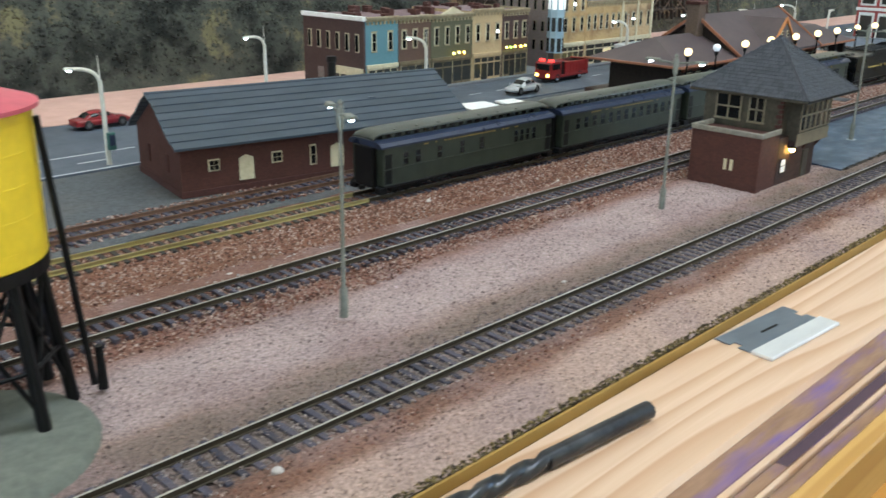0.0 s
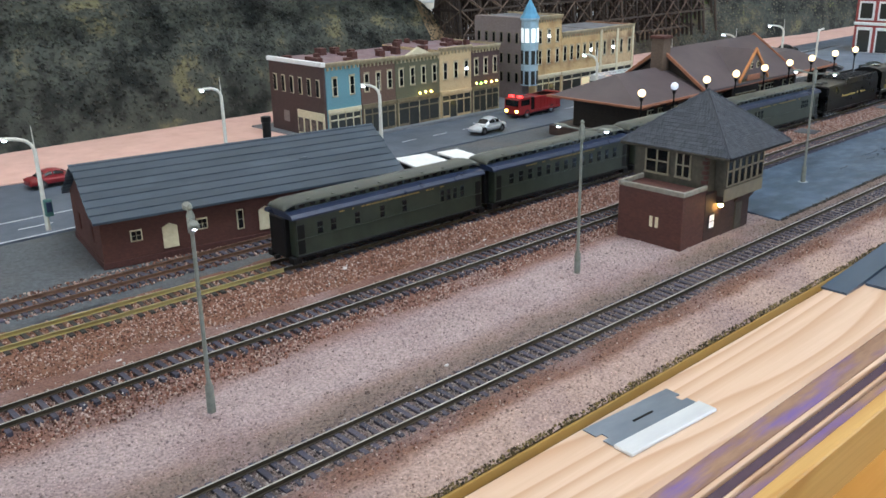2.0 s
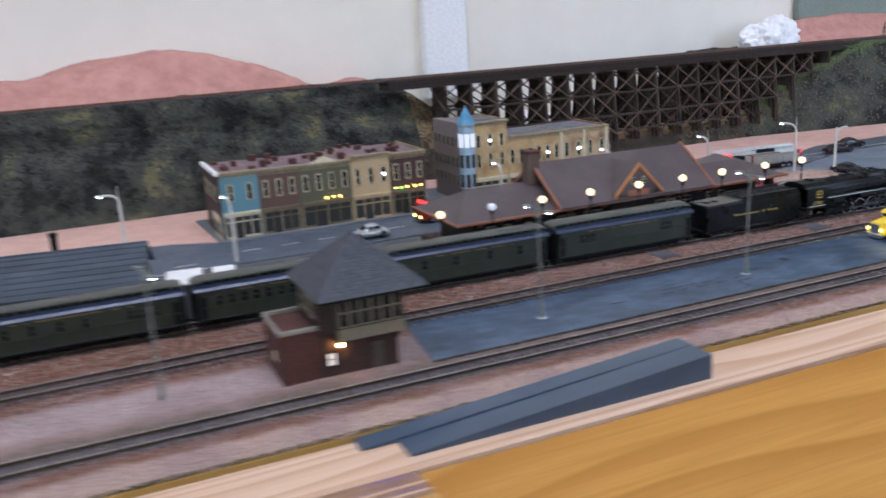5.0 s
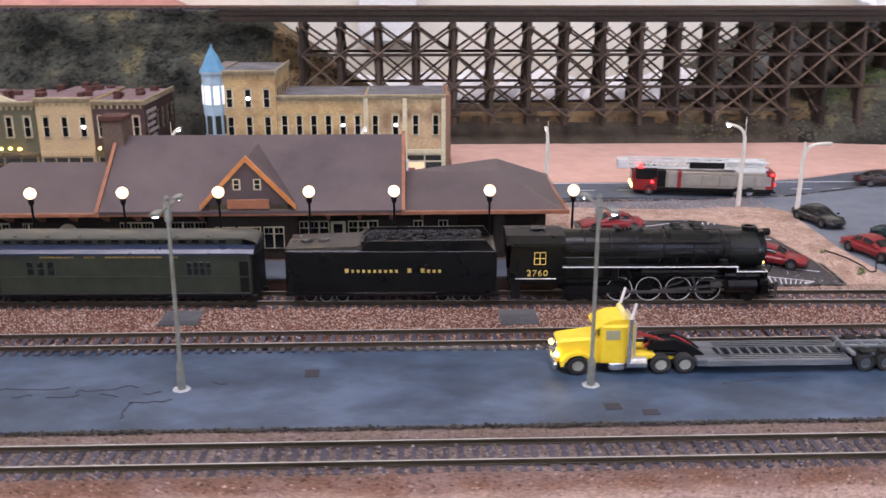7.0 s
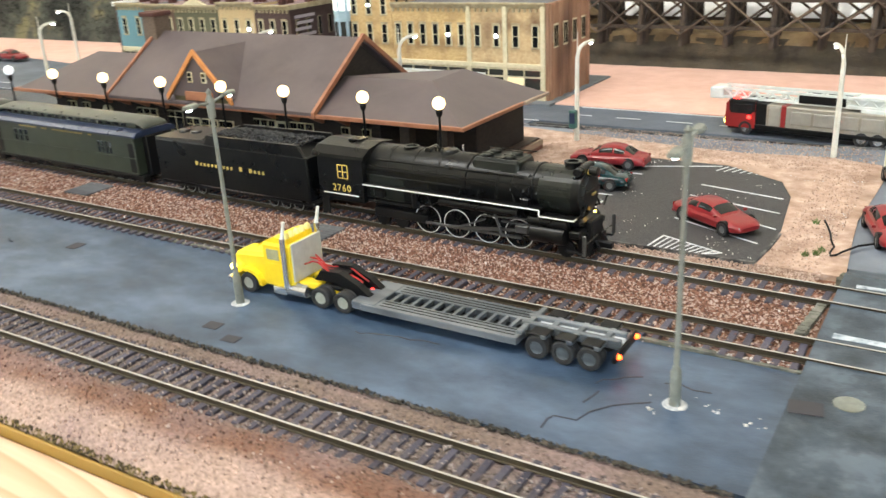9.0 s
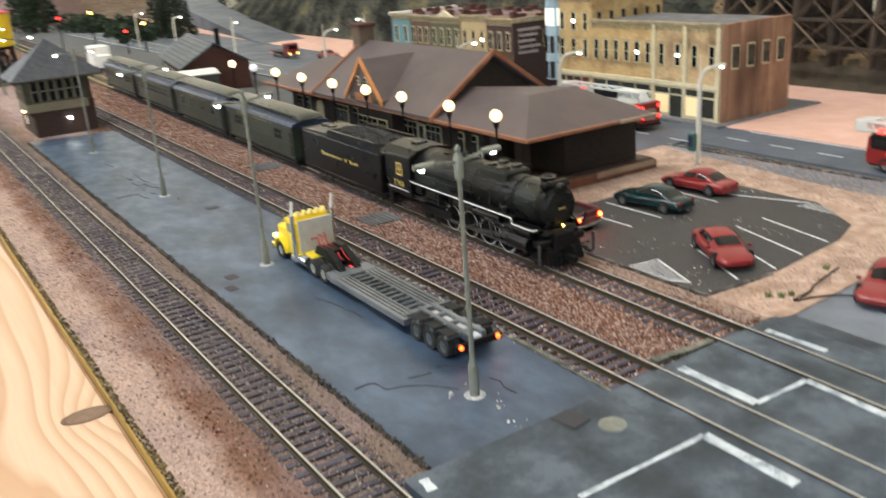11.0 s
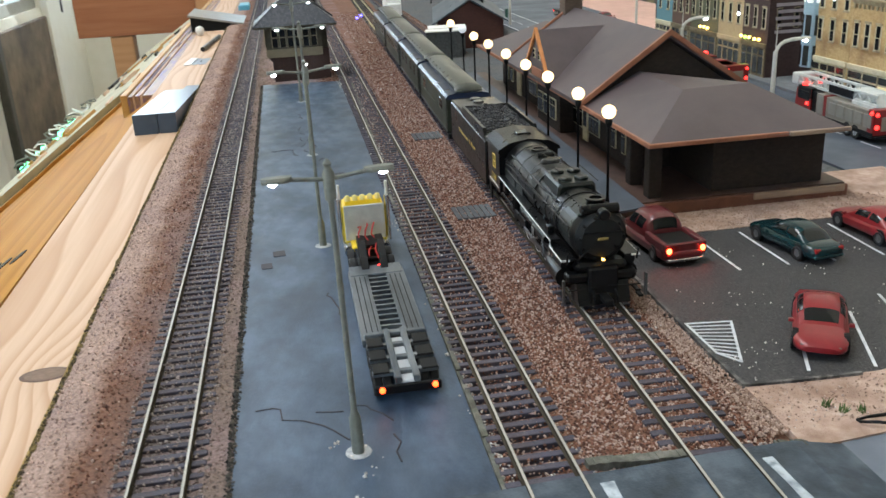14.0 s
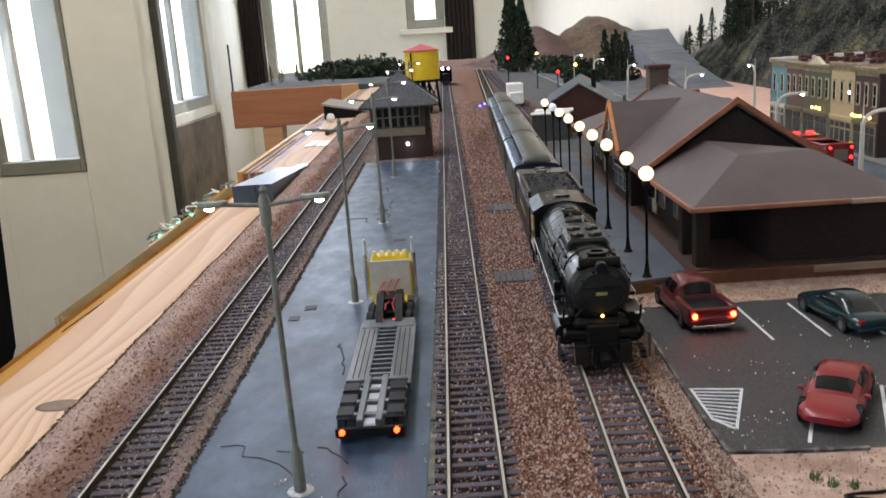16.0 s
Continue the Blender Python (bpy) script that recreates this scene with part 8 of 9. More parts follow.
    part("fifth_wheel", box(B(), -38.5, -32, -3.2, 3.2, 4.6, 6.0, 0.3), M_BLACK, e)
    for k in range(4):
        bm = B()
        pts = [(-27 - 1.2 * j, -1.5 + k + 0.6 * math.sin(j + k), 6.8 + 2.2 * math.sin(j * 0.33)) for j in range(9)]
        tube(bm, pts, 0.18)
        part("air_hose", bm, M_HOSE, e, "thin red hose")
    e.matrix_basis = e.matrix_basis @ Matrix.Diagonal((1, 1, 0.93, 1))
    return e


M_PALEBACK = plain("pale_silver_panel", (0.52, 0.51, 0.46), 0.35, metal=0.2)
M_PALEYEL = plain("pale_yellow_lens", (0.80, 0.68, 0.25), 0.4)
M_PALEGLASS = plain("pale_cab_glass", (0.34, 0.33, 0.20), 0.12, spec=0.6)
M_HOSE = plain("red_hose", (0.35, 0.02, 0.02), 0.4)
BIGWHEEL = wheel_pair(3.05, 2.0, plain("pale_hub", (0.30, 0.31, 0.27), 0.4))
semi_tractor(107.5, 11.5, 180, M_YELLOW, "bright yellow long-nose truck tractor with silver exhausts")


def flatbed_truck(x, y, rz):
    e = thing("flatbed_truck", x, y, 0.4, rz, "red cab-over truck with an empty black flat bed and lit lamps", "truck")
    part("cab", prism(B(), [(-14, 3.4), (-0.6, 3.4), (0, 6.4), (-0.9, 14.6), (-2.0, 15.4), (-13.2, 15.4), (-14, 14.4)], -6.0, 6.0, "y"), M_FIRERED, e, "red cab")
    part("windshield", box(B(), -0.9, 0.05, -5.2, 5.2, 9.4, 13.8, 0.2), M_GLASS, e)
    part("bumper", box(B(), -0.8, 0.7, -6.2, 6.2, 2.0, 4.0, 0.3), M_CHROME, e)
    part("frame", box(B(), -46, -2, -2.4, 2.4, 2.8, 4.6, 0.2), M_BLACK, e)
    part("flat_bed", box(B(), -46, -15, -6.0, 6.0, 5.0, 6.4, 0.25), M_BLACK, e, "empty black flat bed")
    for s in (-1, 1):
        part("side_window", box(B(), -8.6, -2.4, *sorted((s * 5.9, s * 6.12)), 9.6, 13.6, 0.15), M_GLASS, e)
        part("headlight", ball(B(), (0.2, s * 4.6, 5.2), 0.9, 2), G_YEL, e, "lit yellowish headlamp")
        part("tail_lamp", ball(B(), (-46.1, s * 4.8, 4.6), 0.7, 2), G_RED, e, "lit red lamp")
        for wx in (-7.0, -32.0, -39.0):
            tyre(e, *BIGWHEEL, wx, s * 5.0, 3.05, s)
    e.matrix_basis = e.matrix_basis @ Matrix.Diagonal((0.9, 0.9, 0.9, 1))
    return e


flatbed_truck(-434, 257, 2)


def lowboy():
    e = thing("lowboy_trailer", 145, 11.8, 0.4, 0, "gunmetal lowboy trailer hitched behind the yellow truck", "trailer")
    neck = B()
    prism(neck, [(-10, 6.4), (-8, 9.2), (-2, 9.6), (4, 7.0), (8, 4.0), (8, 2.2), (2, 4.6), (-3, 6.6)], -3.6, -1.6, "y")
    prism(neck, [(-10, 6.4), (-8, 9.2), (-2, 9.6), (4, 7.0), (8, 4.0), (8, 2.2), (2, 4.6), (-3, 6.6)], 1.6, 3.6, "y")
    box(neck, -9, -1, -1.6, 1.6, 7.6, 8.6)
    part("gooseneck", neck, M_BLACK, e)
    for k in range(3):
        hb = B()
        pts = [(-14 + 2.2 * j, -2.4 + 2.0 * k + 0.7 * math.sin(1.3 * j + k), 9.6 + 1.1 * math.sin(0.9 * j + k) - (0 if j < 5 else 0.9 * (j - 4))) for j in range(9)]
        tube(hb, pts, 0.24)
        part("red_hose", hb, M_HOSE, e, "thin red hose")
    part("deck_side", box(B(), 7, 50, -7.4, -2.4, 2.6, 4.4, 0.15), M_TRAILER, e)
    part("deck_side", box(B(), 7, 50, 2.4, 7.4, 2.6, 4.4, 0.15), M_TRAILER, e)
    part("deck_front", box(B(), 4, 11, -7.0, 7.0, 2.5, 4.6, 0.2), M_TRAILER, e)
    part("deck_floor", box(B(), 10, 50, -2.5, 2.5, 2.3, 2.7), M_BLACK, e)
    for k in range(12):
        part("cross_slat", box(B(), 12.5 + 3.0 * k, 13.4 + 3.0 * k, -2.5, 2.5, 3.2, 4.3), M_TRAILER, e)
    for s in (-1, 1):
        for k in range(3):
            part("deck_groove", box(B(), 12, 49, s * (3.4 + 1.3 * k) - 0.12, s * (3.4 + 1.3 * k) + 0.12, 4.35, 4.5), M_BLACK, e)
    part("rear_frame", box(B(), 49, 72.5, -2.6, -1.2, 4.2, 6.4, 0.2), M_TRAILER, e)
    part("rear_frame", box(B(), 49, 72.5, 1.2, 2.6, 4.2, 6.4, 0.2), M_TRAILER, e)
    part("rear_trough", box(B(), 52, 72.4, -1.9, 1.9, 4.6, 5.4, 0.3), M_TROUGH, e, "pale grey trough")
    for x in (50.5, 56.3, 62.5, 68.8):
        part("cross_bar", box(B(), x - 0.7, x + 0.7, -6.9, 6.9, 5.2, 6.2, 0.15), M_TRAILER, e)
    for s in (-1, 1):
        for k in range(3):
            x0 = 52.2 + 6.2 * k
            part("mudguard", box(B(), x0 + 0.6, x0 + 5.0, *sorted((s * 3.2, s * 6.8)), 5.8, 6.3, 0.2), M_BLACK, e)
            tyre(e, *BIGWHEEL2, 54.6 + 6.2 * k, s * 5.9, 2.75, s)
            tyre(e, *BIGWHEEL2, 54.6 + 6.2 * k, s * 3.9, 2.75, s)
        part("tail_lamp", lathe(B(), [(0.62, 73.0), (0.58, 73.5), (0.34, 73.8), (0.01, 73.9)], 12, "x", (0, 5.4 * s, 4.2)), G_TAIL2, e, "lit orange-red tail lamp")
    part("rear_bumper", box(B(), 72.2, 73.1, -6.8, 6.8, 3.0, 4.9, 0.2), M_BLACK, e, "black rear cross beam")
    return e


G_TAIL2 = glow("orange_red_led", (1.0, 0.05, 0.006), 12.0)
M_TROUGH = plain("pale_grey_trough", (0.42, 0.44, 0.47), 0.4)
BIGWHEEL2 = wheel_pair(2.75, 1.9, M_TRAILER)
lowboy()


# ---------------------------------------------------------------- water tank
def water_tank():
    e = thing("water_tank", -536, 9, 0, 0, "yellow water tank with pink-red roof on black trestle legs", "water tank")
    base = lathe(B(), [(25, -1), (24, 1.0), (22.5, 1.8), (0.01, 2.0)], 40, at=(-7, -12, 0))
    part("base", base, M_CONC, e, "round grey concrete base", True)
    part("tub", lathe(B(), [(16.6, 34.5), (17.0, 34.9), (17.4, 62.5), (17.4, 63.5), (0.01, 63.5)], 48), M_YELLOW, e, "bright yellow tub", True)
    for z in (37.5, 43.5, 49.5, 55.5, 60.5):
        part("hoop", lathe(B(), [(16.7 + (z - 31) * 0.015, z), (17.0 + (z - 31) * 0.015, z + 0.15), (17.0 + (z - 31) * 0.015, z + 0.5), (16.7 + (z - 31) * 0.015, z + 0.65)], 48), M_YELLOW, e)
    part("roof", lathe(B(), [(18.8, 63.1), (18.8, 63.9), (9, 67), (1.2, 69.5), (0.01, 69.8)], 40), M_PINKROOF, e, "pinkish red conical roof")
    part("emblem", prism(B(), [(2.8 * math.cos(a), 47.5 + 4.2 * math.sin(a)) for a in np.linspace(0, 6.1, 20)], -17.5, -16.4, "y"), M_ORANGE, e, "plain brown round emblem")
    part("platform", lathe(B(), [(17, 31.9), (17, 34.5), (0.01, 34.5)], 32), M_BLACK, e)
    for a in range(8):
        an = 2 * math.pi * (a + 0.5) / 8
        c, s = math.cos(an), math.sin(an)
        part("leg", rod(B(), (17.5 * c, 17.5 * s, 1.0), (14.6 * c, 14.6 * s, 32.5), 1.35, 1.25, 8), M_BLACK, e)
        b = an + 2 * math.pi / 8
        part("cross_brace", rod(B(), (17 * c, 17 * s, 5), (14.8 * math.cos(b), 14.8 * math.sin(b), 31), 0.5, seg=6), M_BLACK, e)
        part("cross_brace", rod(B(), (14.8 * c, 14.8 * s, 31), (17 * math.cos(b), 17 * math.sin(b), 5), 0.5, seg=6), M_BLACK, e)
        part("girt", rod(B(), (16.6 * c, 16.6 * s, 14), (16.6 * math.cos(b), 16.6 * math.sin(b), 14), 0.5, seg=6), M_BLACK, e)
    part("standpipe", rod(B(), (0, 0, 1), (0, 0, 32.5), 2.6, seg=12), M_BLACK, e)
    part("spout", rod(B(), (15.2, -10.5, 61.5), (19.5, -10.5, 5), 0.7, seg=8), M_BLACK, e, "black hanging spout pipe")
    part("spout_valve", rod(B(), (23, -6, 1), (23, -6, 11), 1.2, 0.9, 8), M_BLACK, e)
    return e


M_PINKROOF = plain("pink_red_roof", (0.50, 0.10, 0.13), 0.6)
water_tank()

# ---------------------------------------------------------------- painted lines, hatches and grates
def line_mark(pts, w, z, label, category="road marking", material=None, group="road markings"):
    bm = B()
    for (xa, ya), (xb, yb) in zip(pts, pts[1:]):
        d = Vector((xb - xa, yb - ya, 0))
        n = Vector((-d.y, d.x, 0)).normalized() * w / 2
        e = d.normalized() * w / 2
        prism(bm, [(xa - e.x + n.x, ya - e.y + n.y), (xa - e.x - n.x, ya - e.y - n.y), (xb + e.x - n.x, yb + e.y - n.y), (xb + e.x + n.x, yb + e.y + n.y)], z - 0.2, z + 0.06, "z")
    return tagged(part("road_marking", bm, material or M_MARK), label, category, group)


BAY = "thin white parking bay line"
for a, b in (((145, 107.6), (171.5, 108)), ((145, 121.8), (171.5, 122)), ((152, 134.4), (172.5, 135)), ((146, 150), (172.5, 149.6)), ((198.5, 107.5), (226, 95)), ((203, 119.5), (228, 109)), ((196, 132), (226, 124)), ((196, 145), (224, 139))):
    line_mark([a, b], 0.7, 0.75, BAY)
line_mark([(198.6, 80.2), (200.2, 90.8), (219, 83.6), (214, 80.4), (198.6, 80.2)], 0.6, 0.75, "white hatched triangle in the parking lot")
for k in range(9):
    u = (k + 1) / 10
    line_mark([(198.6 + 17 * u, 80.4), (200.2 + 18.6 * u, 90.8 - 7.2 * u)], 0.45, 0.74, "white hatch bar in the parking lot")
line_mark([(170, 160), (196, 170)], 0.7, 0.75, "white hatched strip in the parking lot")
for k in range(8):
    line_mark([(196 + 2.8 * k, 164), (198.5 + 2.8 * k, 170)], 0.6, 0.75, "white hatch bar in the parking lot")
wire = [(256, 106), (252, 101), (249, 95), (247.6, 92.4), (246.2, 92.6), (245.6, 95), (246, 99), (244.6, 103), (243.6, 108), (242, 114), (240, 121)]
wbm = B()
tube(wbm, [(xa, ya, 1.5 + 0.5 * math.sin(k)) for k, (xa, ya) in enumerate(wire)], 0.3)
tagged(part("wire_loop", wbm, M_BLACK), "loop of thin black wire lying on the sand", "wire")
for k, (sx, sy) in enumerate(((242.5, 92), (243.5, 95.5), (240, 90), (238, 118))):
    tb = B()
    q = random.Random(60 + k)
    for j in range(26):
        a = q.uniform(0, 6.283)
        rod(tb, (0.6 * math.cos(a), 0.6 * math.sin(a), -0.3), (1.6 * math.cos(a) * q.random(), 1.6 * math.sin(a) * q.random(), q.uniform(0.7, 1.6)), 0.14, 0.03, 4)
    o = part("grass_tuft", tb, M_GRASS)
    o.matrix_basis = pose(sx * MM, sy * MM, 1.0 * MM)
    tagged(o, "small green flock tuft on the sand", "grass tuft", "flock tufts")
THICK = "thick worn white stop line on the crossing"
for pts, w in (([(255, 40.3), (275.6, 40.0)], 2.3), ([(275.6, 40.0), (276.4, 55.0)], 1.2), ([(276.4, 55.0), (295, 54)], 1.7), ([(276.3, -8.5), (276.6, 23.2)], 1.2), ([(276.6, 23.2), (297.4, 22.9)], 2.4), ([(255.7, 69.0), (271.2, 69.6)], 1.7), ([(254, -27), (258, -27.5)], 1.9)):
    (xa, ya), (xb, yb) = pts
    d = Vector((xb - xa, yb - ya, 0)).normalized()
    nn = Vector((-d.y, d.x, 0)) * w / 2
    ln = B()
    rings = []
    for k in range(11):
        u = k / 10
        c = Vector((xa + (xb - xa) * u, ya + (yb - ya) * u, 0))
        wob = 1 + 0.12 * math.sin(7 * u + w)
        p, q = c + nn * wob, c - nn * wob
        zz = 0.05 + 0.03 * w
        rings.append([(p.x, p.y, deck_z(p.y) + zz), (q.x, q.y, deck_z(q.y) + zz), (q.x, q.y, deck_z(q.y) - 0.2), (p.x, p.y, deck_z(p.y) - 0.2)])
    loft(ln, rings)
    tagged(part("road_marking", ln, M_MARK2), THICK, "road marking", "road markings")
for x in np.arange(-1200, -240, 32.0):
    line_mark([(x, 204.5), (x + 14, 204.5)], 0.8, 0.06, "white dashed centre line on the street")
for x in np.arange(-226, 90, 26.0):
    line_mark([(x, 219), (x + 11, 219.4)], 0.8, 0.06, "white dashed centre line on the street")
for x in np.arange(106, 420, 24.0):
    line_mark([(x, 236), (x + 11, 236)], 0.8, 0.06, "white dashed centre line on the street")
line_mark([(100, 213.2), (250, 213.2)], 0.9, 0.3, "thin black kerb line along the street", material=M_BLACK)
line_mark([(106, 252.6), (420, 252.6)], 0.8, 0.06, "white edge line on the street")
line_mark([(-1200, 226), (-400, 219)], 0.8, 0.06, "white edge line on the street")
line_mark([(-1200, 190.5), (-245, 190)], 0.8, 0.06, "white edge line on the street")


def hatch(x, y, rz, w, d, z, label, material, name="manhole_cover"):
    e = part(name, box(B(), -w / 2, w / 2, -d / 2, d / 2, -0.4, 0.12, 0.08), material)
    e.matrix_basis = pose(x * MM, y * MM, z * MM, 0, 0, rz)
    return tagged(e, label, "hatch", "hatches")


M_HATCH = plain("dark_cast_hatch", (0.035, 0.033, 0.04), 0.6)
hatch(35.8, 9, 4, 4.2, 5.0, 0.45, "small dark square hatch in the asphalt", M_HATCH)
hatch(120, -14.4, 4, 4.6, 3.6, 0.45, "small dark square hatch in the asphalt", M_HATCH)
hatch(129.6, -18, 4, 4.4, 3.2, 0.45, "small dark square hatch in the asphalt", M_HATCH)
hatch(255.4, 7.8, 10, 6.4, 5.0, 1.72, "dark square patch in the asphalt", M_HATCH)
e = part("manhole_cover", lathe(B(), [(2.9, -0.3), (2.9, 0.1), (2.5, 0.16), (0.01, 0.18)], 20), M_LAMPGREY)
e.matrix_basis = pose(262.3 * MM, 12.8 * MM, 1.7 * MM)
tagged(e, "round pale manhole cover in the asphalt", "hatch", "hatches")


def crossing_grate(x, y):
    e = thing("foot_crossing", x, y, 0.6, 0, "small grey ribbed foot crossing between the tracks", "foot crossing", "foot crossings")
    for k in range(7):
        part("plank", box(B(), -6.5, 6.5, -6.6 + 1.9 * k, -5.0 + 1.9 * k, 0, 0.9, 0.1), M_PLANK, e)
    return e


M_PLANK = mat("dark_grey_crossing_planks", [(0.055, 0.058, 0.066), (0.11, 0.115, 0.125)], size=3, rough=0.7, island=0.4)
crossing_grate(101.5, 49.7)
crossing_grate(-13, 52.3)


def crack(pts, z):
    bm = B()
    tube(bm, [(xa, ya, z) for xa, ya in pts], 0.2, 5)
    return tagged(part("asphalt_crack", bm, M_HATCH), "thin dark crack drawn in the asphalt", "crack", "asphalt cracks")


def wiggle(p, q, n, amp, seed):
    r = random.Random(seed)
    return [(p[0] + (q[0] - p[0]) * k / n + r.uniform(-amp, amp), p[1] + (q[1] - p[1]) * k / n + r.uniform(-amp, amp)) for k in range(n + 1)]


for pts in ([(212.5, -19.5), (212.2, -16), (213, -14.4), (217.4, -14.0), (218.6, -10), (221.6, -5.9), (224, -4), (228, -1.3)], [(216, -7.3), (216.8, -4), (217.1, -1.7)], [(215.4, 0.9), (216, 3), (217.8, 3.8), (220, 6), (223.1, 7.7)], [(228, 7.2), (231, 8.2), (234, 7), (237.6, 7.5)]):
    crack(pts, 0.42)
for p, q, n, s in (((154, -2), (176, 2), 9, 6), ((-54, 1), (-33, 1.5), 9, 21), ((-30, -1), (-13, 2), 8, 22), ((-2, -7), (-12, -8), 5, 23), ((-11.5, -8.5), (-12, -18), 6, 24), ((8, 3.5), (13, 2), 3, 25), ((-58, -3), (-51, -5), 4, 7), ((-46, -4), (-41, -2.5), 3, 10), ((-36, -5), (-28, -3), 4, 8), ((-22, -2.5), (-16, -4.5), 3, 11), ((-10, -3), (-5, -2), 3, 12), ((-90, -4), (-78, -2), 5, 9)):
    crack(wiggle(p, q, n, 0.9, s), 0.42)

# ---------------------------------------------------------------- far end of the layout (west)
M_FARWOOD = mat("reddish_brown_fascia", [(0.30, 0.11, 0.045), (0.40, 0.17, 0.08)], size=8, rough=0.5, stretch=(1, 0.06, 1), coarse=60)
M_FARPINE = mat("orange_pine_fascia", [(0.48, 0.25, 0.11), (0.58, 0.33, 0.16)], size=8, rough=0.55, stretch=(1, 0.06, 1), coarse=60)
board("far_fascia", -1176, -1164, -340, -150, -60, 4, M_FARWOOD, "reddish brown wooden front of the side wing", "panel")
board("far_fascia_end", -1176, -1164, -149.6, -119, -60, 4, M_FARPINE, "orange pine end of the side wing's front", "panel")
board("wing_leg", -1200, -1166, -292, -256, -899, -60.5, M_FARPINE, "square pine leg under the side wing", "leg", 2, "")
slab("side_wing", [(-1800, -340), (-1177, -340), (-1177, -68), (-1800, -68)], -30, 2, M_DIRT, "scenery of the layout's side wing", "ground")
slab("west_ground", [(-2300, -68), (-1451, -68), (-1451, 376), (-2300, 376)], -30, -1, M_GRAVEL, "tan grit ground at the layout's far end", "ground")
RAMP = [(-600, 296, 350, -0.5), (-700, 308, 362, 4), (-800, 321, 376, 9), (-1000, 345, 408, 22), (-1200, 366, 440, 37), (-1320, 384, 462, 48), (-1420, 400, 480, 58)]
ramp = B()
rows_ = [[ramp.verts.new((x, y, z)) for x, y, z in ((px, py0, pz + 0.5), (px, py1, pz + 0.5), (px, py1, -6), (px, py0, -6))] for px, py0, py1, pz in RAMP]
for ra, rb in zip(rows_, rows_[1:]):
    for k in range(4):
        ramp.faces.new((ra[k], ra[(k + 1) % 4], rb[(k + 1) % 4], rb[k]))
ramp.faces.new(rows_[0])
ramp.faces.new(rows_[-1])
tagged(part("road_ramp", ramp, M_ROAD), "grey street climbing round the end of the hill", "road", kind="structure")


def mound(cx, cy, rx, ry, top):
    return lambda x, y: top * math.exp(-((x - cx) / rx) ** 2 - ((y - cy) / ry) ** 2) + bumpy(x, y, 40, 9) + bumpy(x, y, 14, 3) - 6


M_BROWNROSE = mat("dusty_rose_brown_earth", [(0.09, 0.055, 0.052), (0.16, 0.10, 0.095)], size=30.0, rough=0.95, bump=0.8, coarse=60, stain=0.4, stain_col=(0.05, 0.04, 0.04))
terrain("far_hill", -2200, -1420, 150, 498, 60, 40, mound(-1800, 400, 220, 120, 98), M_BROWN, "dark brown bare hill at the layout's far end", "hill")
terrain("far_foam_hill", -2200, -1420, 60, 420, 60, 40, mound(-1760, 250, 200, 90, 84), M_BROWNROSE, "dusty rose brown hill at the layout's far end", "hill")


def conifer(x, y, z, h, seed):
    e = thing("conifer", x, y, z, 0, "dark green bottle-brush model conifer", "tree", "conifers")
    r = random.Random(seed)
    part("trunk", rod(B(), (0, 0, -2), (0, 0, h * 0.96), h * 0.035, h * 0.008, 7), M_TRESTLE, e)
    bm = B()
    for k in range(int(h * 7)):
        u = r.random() ** 0.8
        zz, rad = h * (0.12 + 0.86 * u), h * 0.24 * (1 - u) * r.uniform(0.4, 1.1)
        a = r.uniform(0, 6.283)
        c = Vector((rad * math.cos(a), rad * math.sin(a), zz - rad * 0.35))
        s = r.uniform(0.5, 1.1) * h * 0.035
        v = [bm.verts.new(c + Vector((r.uniform(-s, s), r.uniform(-s, s), r.uniform(-s, s)))) for _ in range(4)]
        for f in ((0, 1, 2), (0, 2, 3), (0, 3, 1)):
            bm.faces.new([v[q] for q in f])
    part("crown", bm, M_FIR, e)
    return e


M_FIR = mat("dark_fir_needles", [(0.010, 0.018, 0.010), (0.03, 0.05, 0.025)], size=4, rough=1.0, island=0.7)
rng = random.Random(12)
for k in range(26):
    conifer(rng.uniform(-1750, -1280), rng.uniform(-310, -110), -2, rng.uniform(26, 46), k)
for k in range(10):
    cx, cy = rng.uniform(-1120, -700), rng.uniform(432, 438)
    conifer(cx, cy, hill_h(cx, cy) - 2, rng.uniform(28, 56), 100 + k)
for k in range(12):
    conifer(rng.uniform(-960, -830), rng.uniform(246, 290), -1, rng.uniform(44, 72), 200 + k)
for k in range(7):
    conifer(rng.uniform(-1390, -1270), rng.uniform(146, 182), -1, rng.uniform(112, 146), 260 + k)
for k in range(6):
    cx, cy = rng.uniform(-820, -620), rng.uniform(398, 412)
    conifer(cx, cy, hill_h(cx, cy) - 2, rng.uniform(30, 44), 250 + k)
for k in range(24):
    cx, cy = rng.uniform(-900, -610), rng.uniform(416, 436)
    conifer(cx, cy, hill_h(cx, cy) - 2, rng.uniform(44, 72), 270 + k)
for k, (cx, cy, ch) in enumerate(((560, 398, 22), (574, 402, 16), (600, 400, 26), (640, 396, 20), (690, 400, 24))):
    conifer(cx, cy, 84, ch, 300 + k)
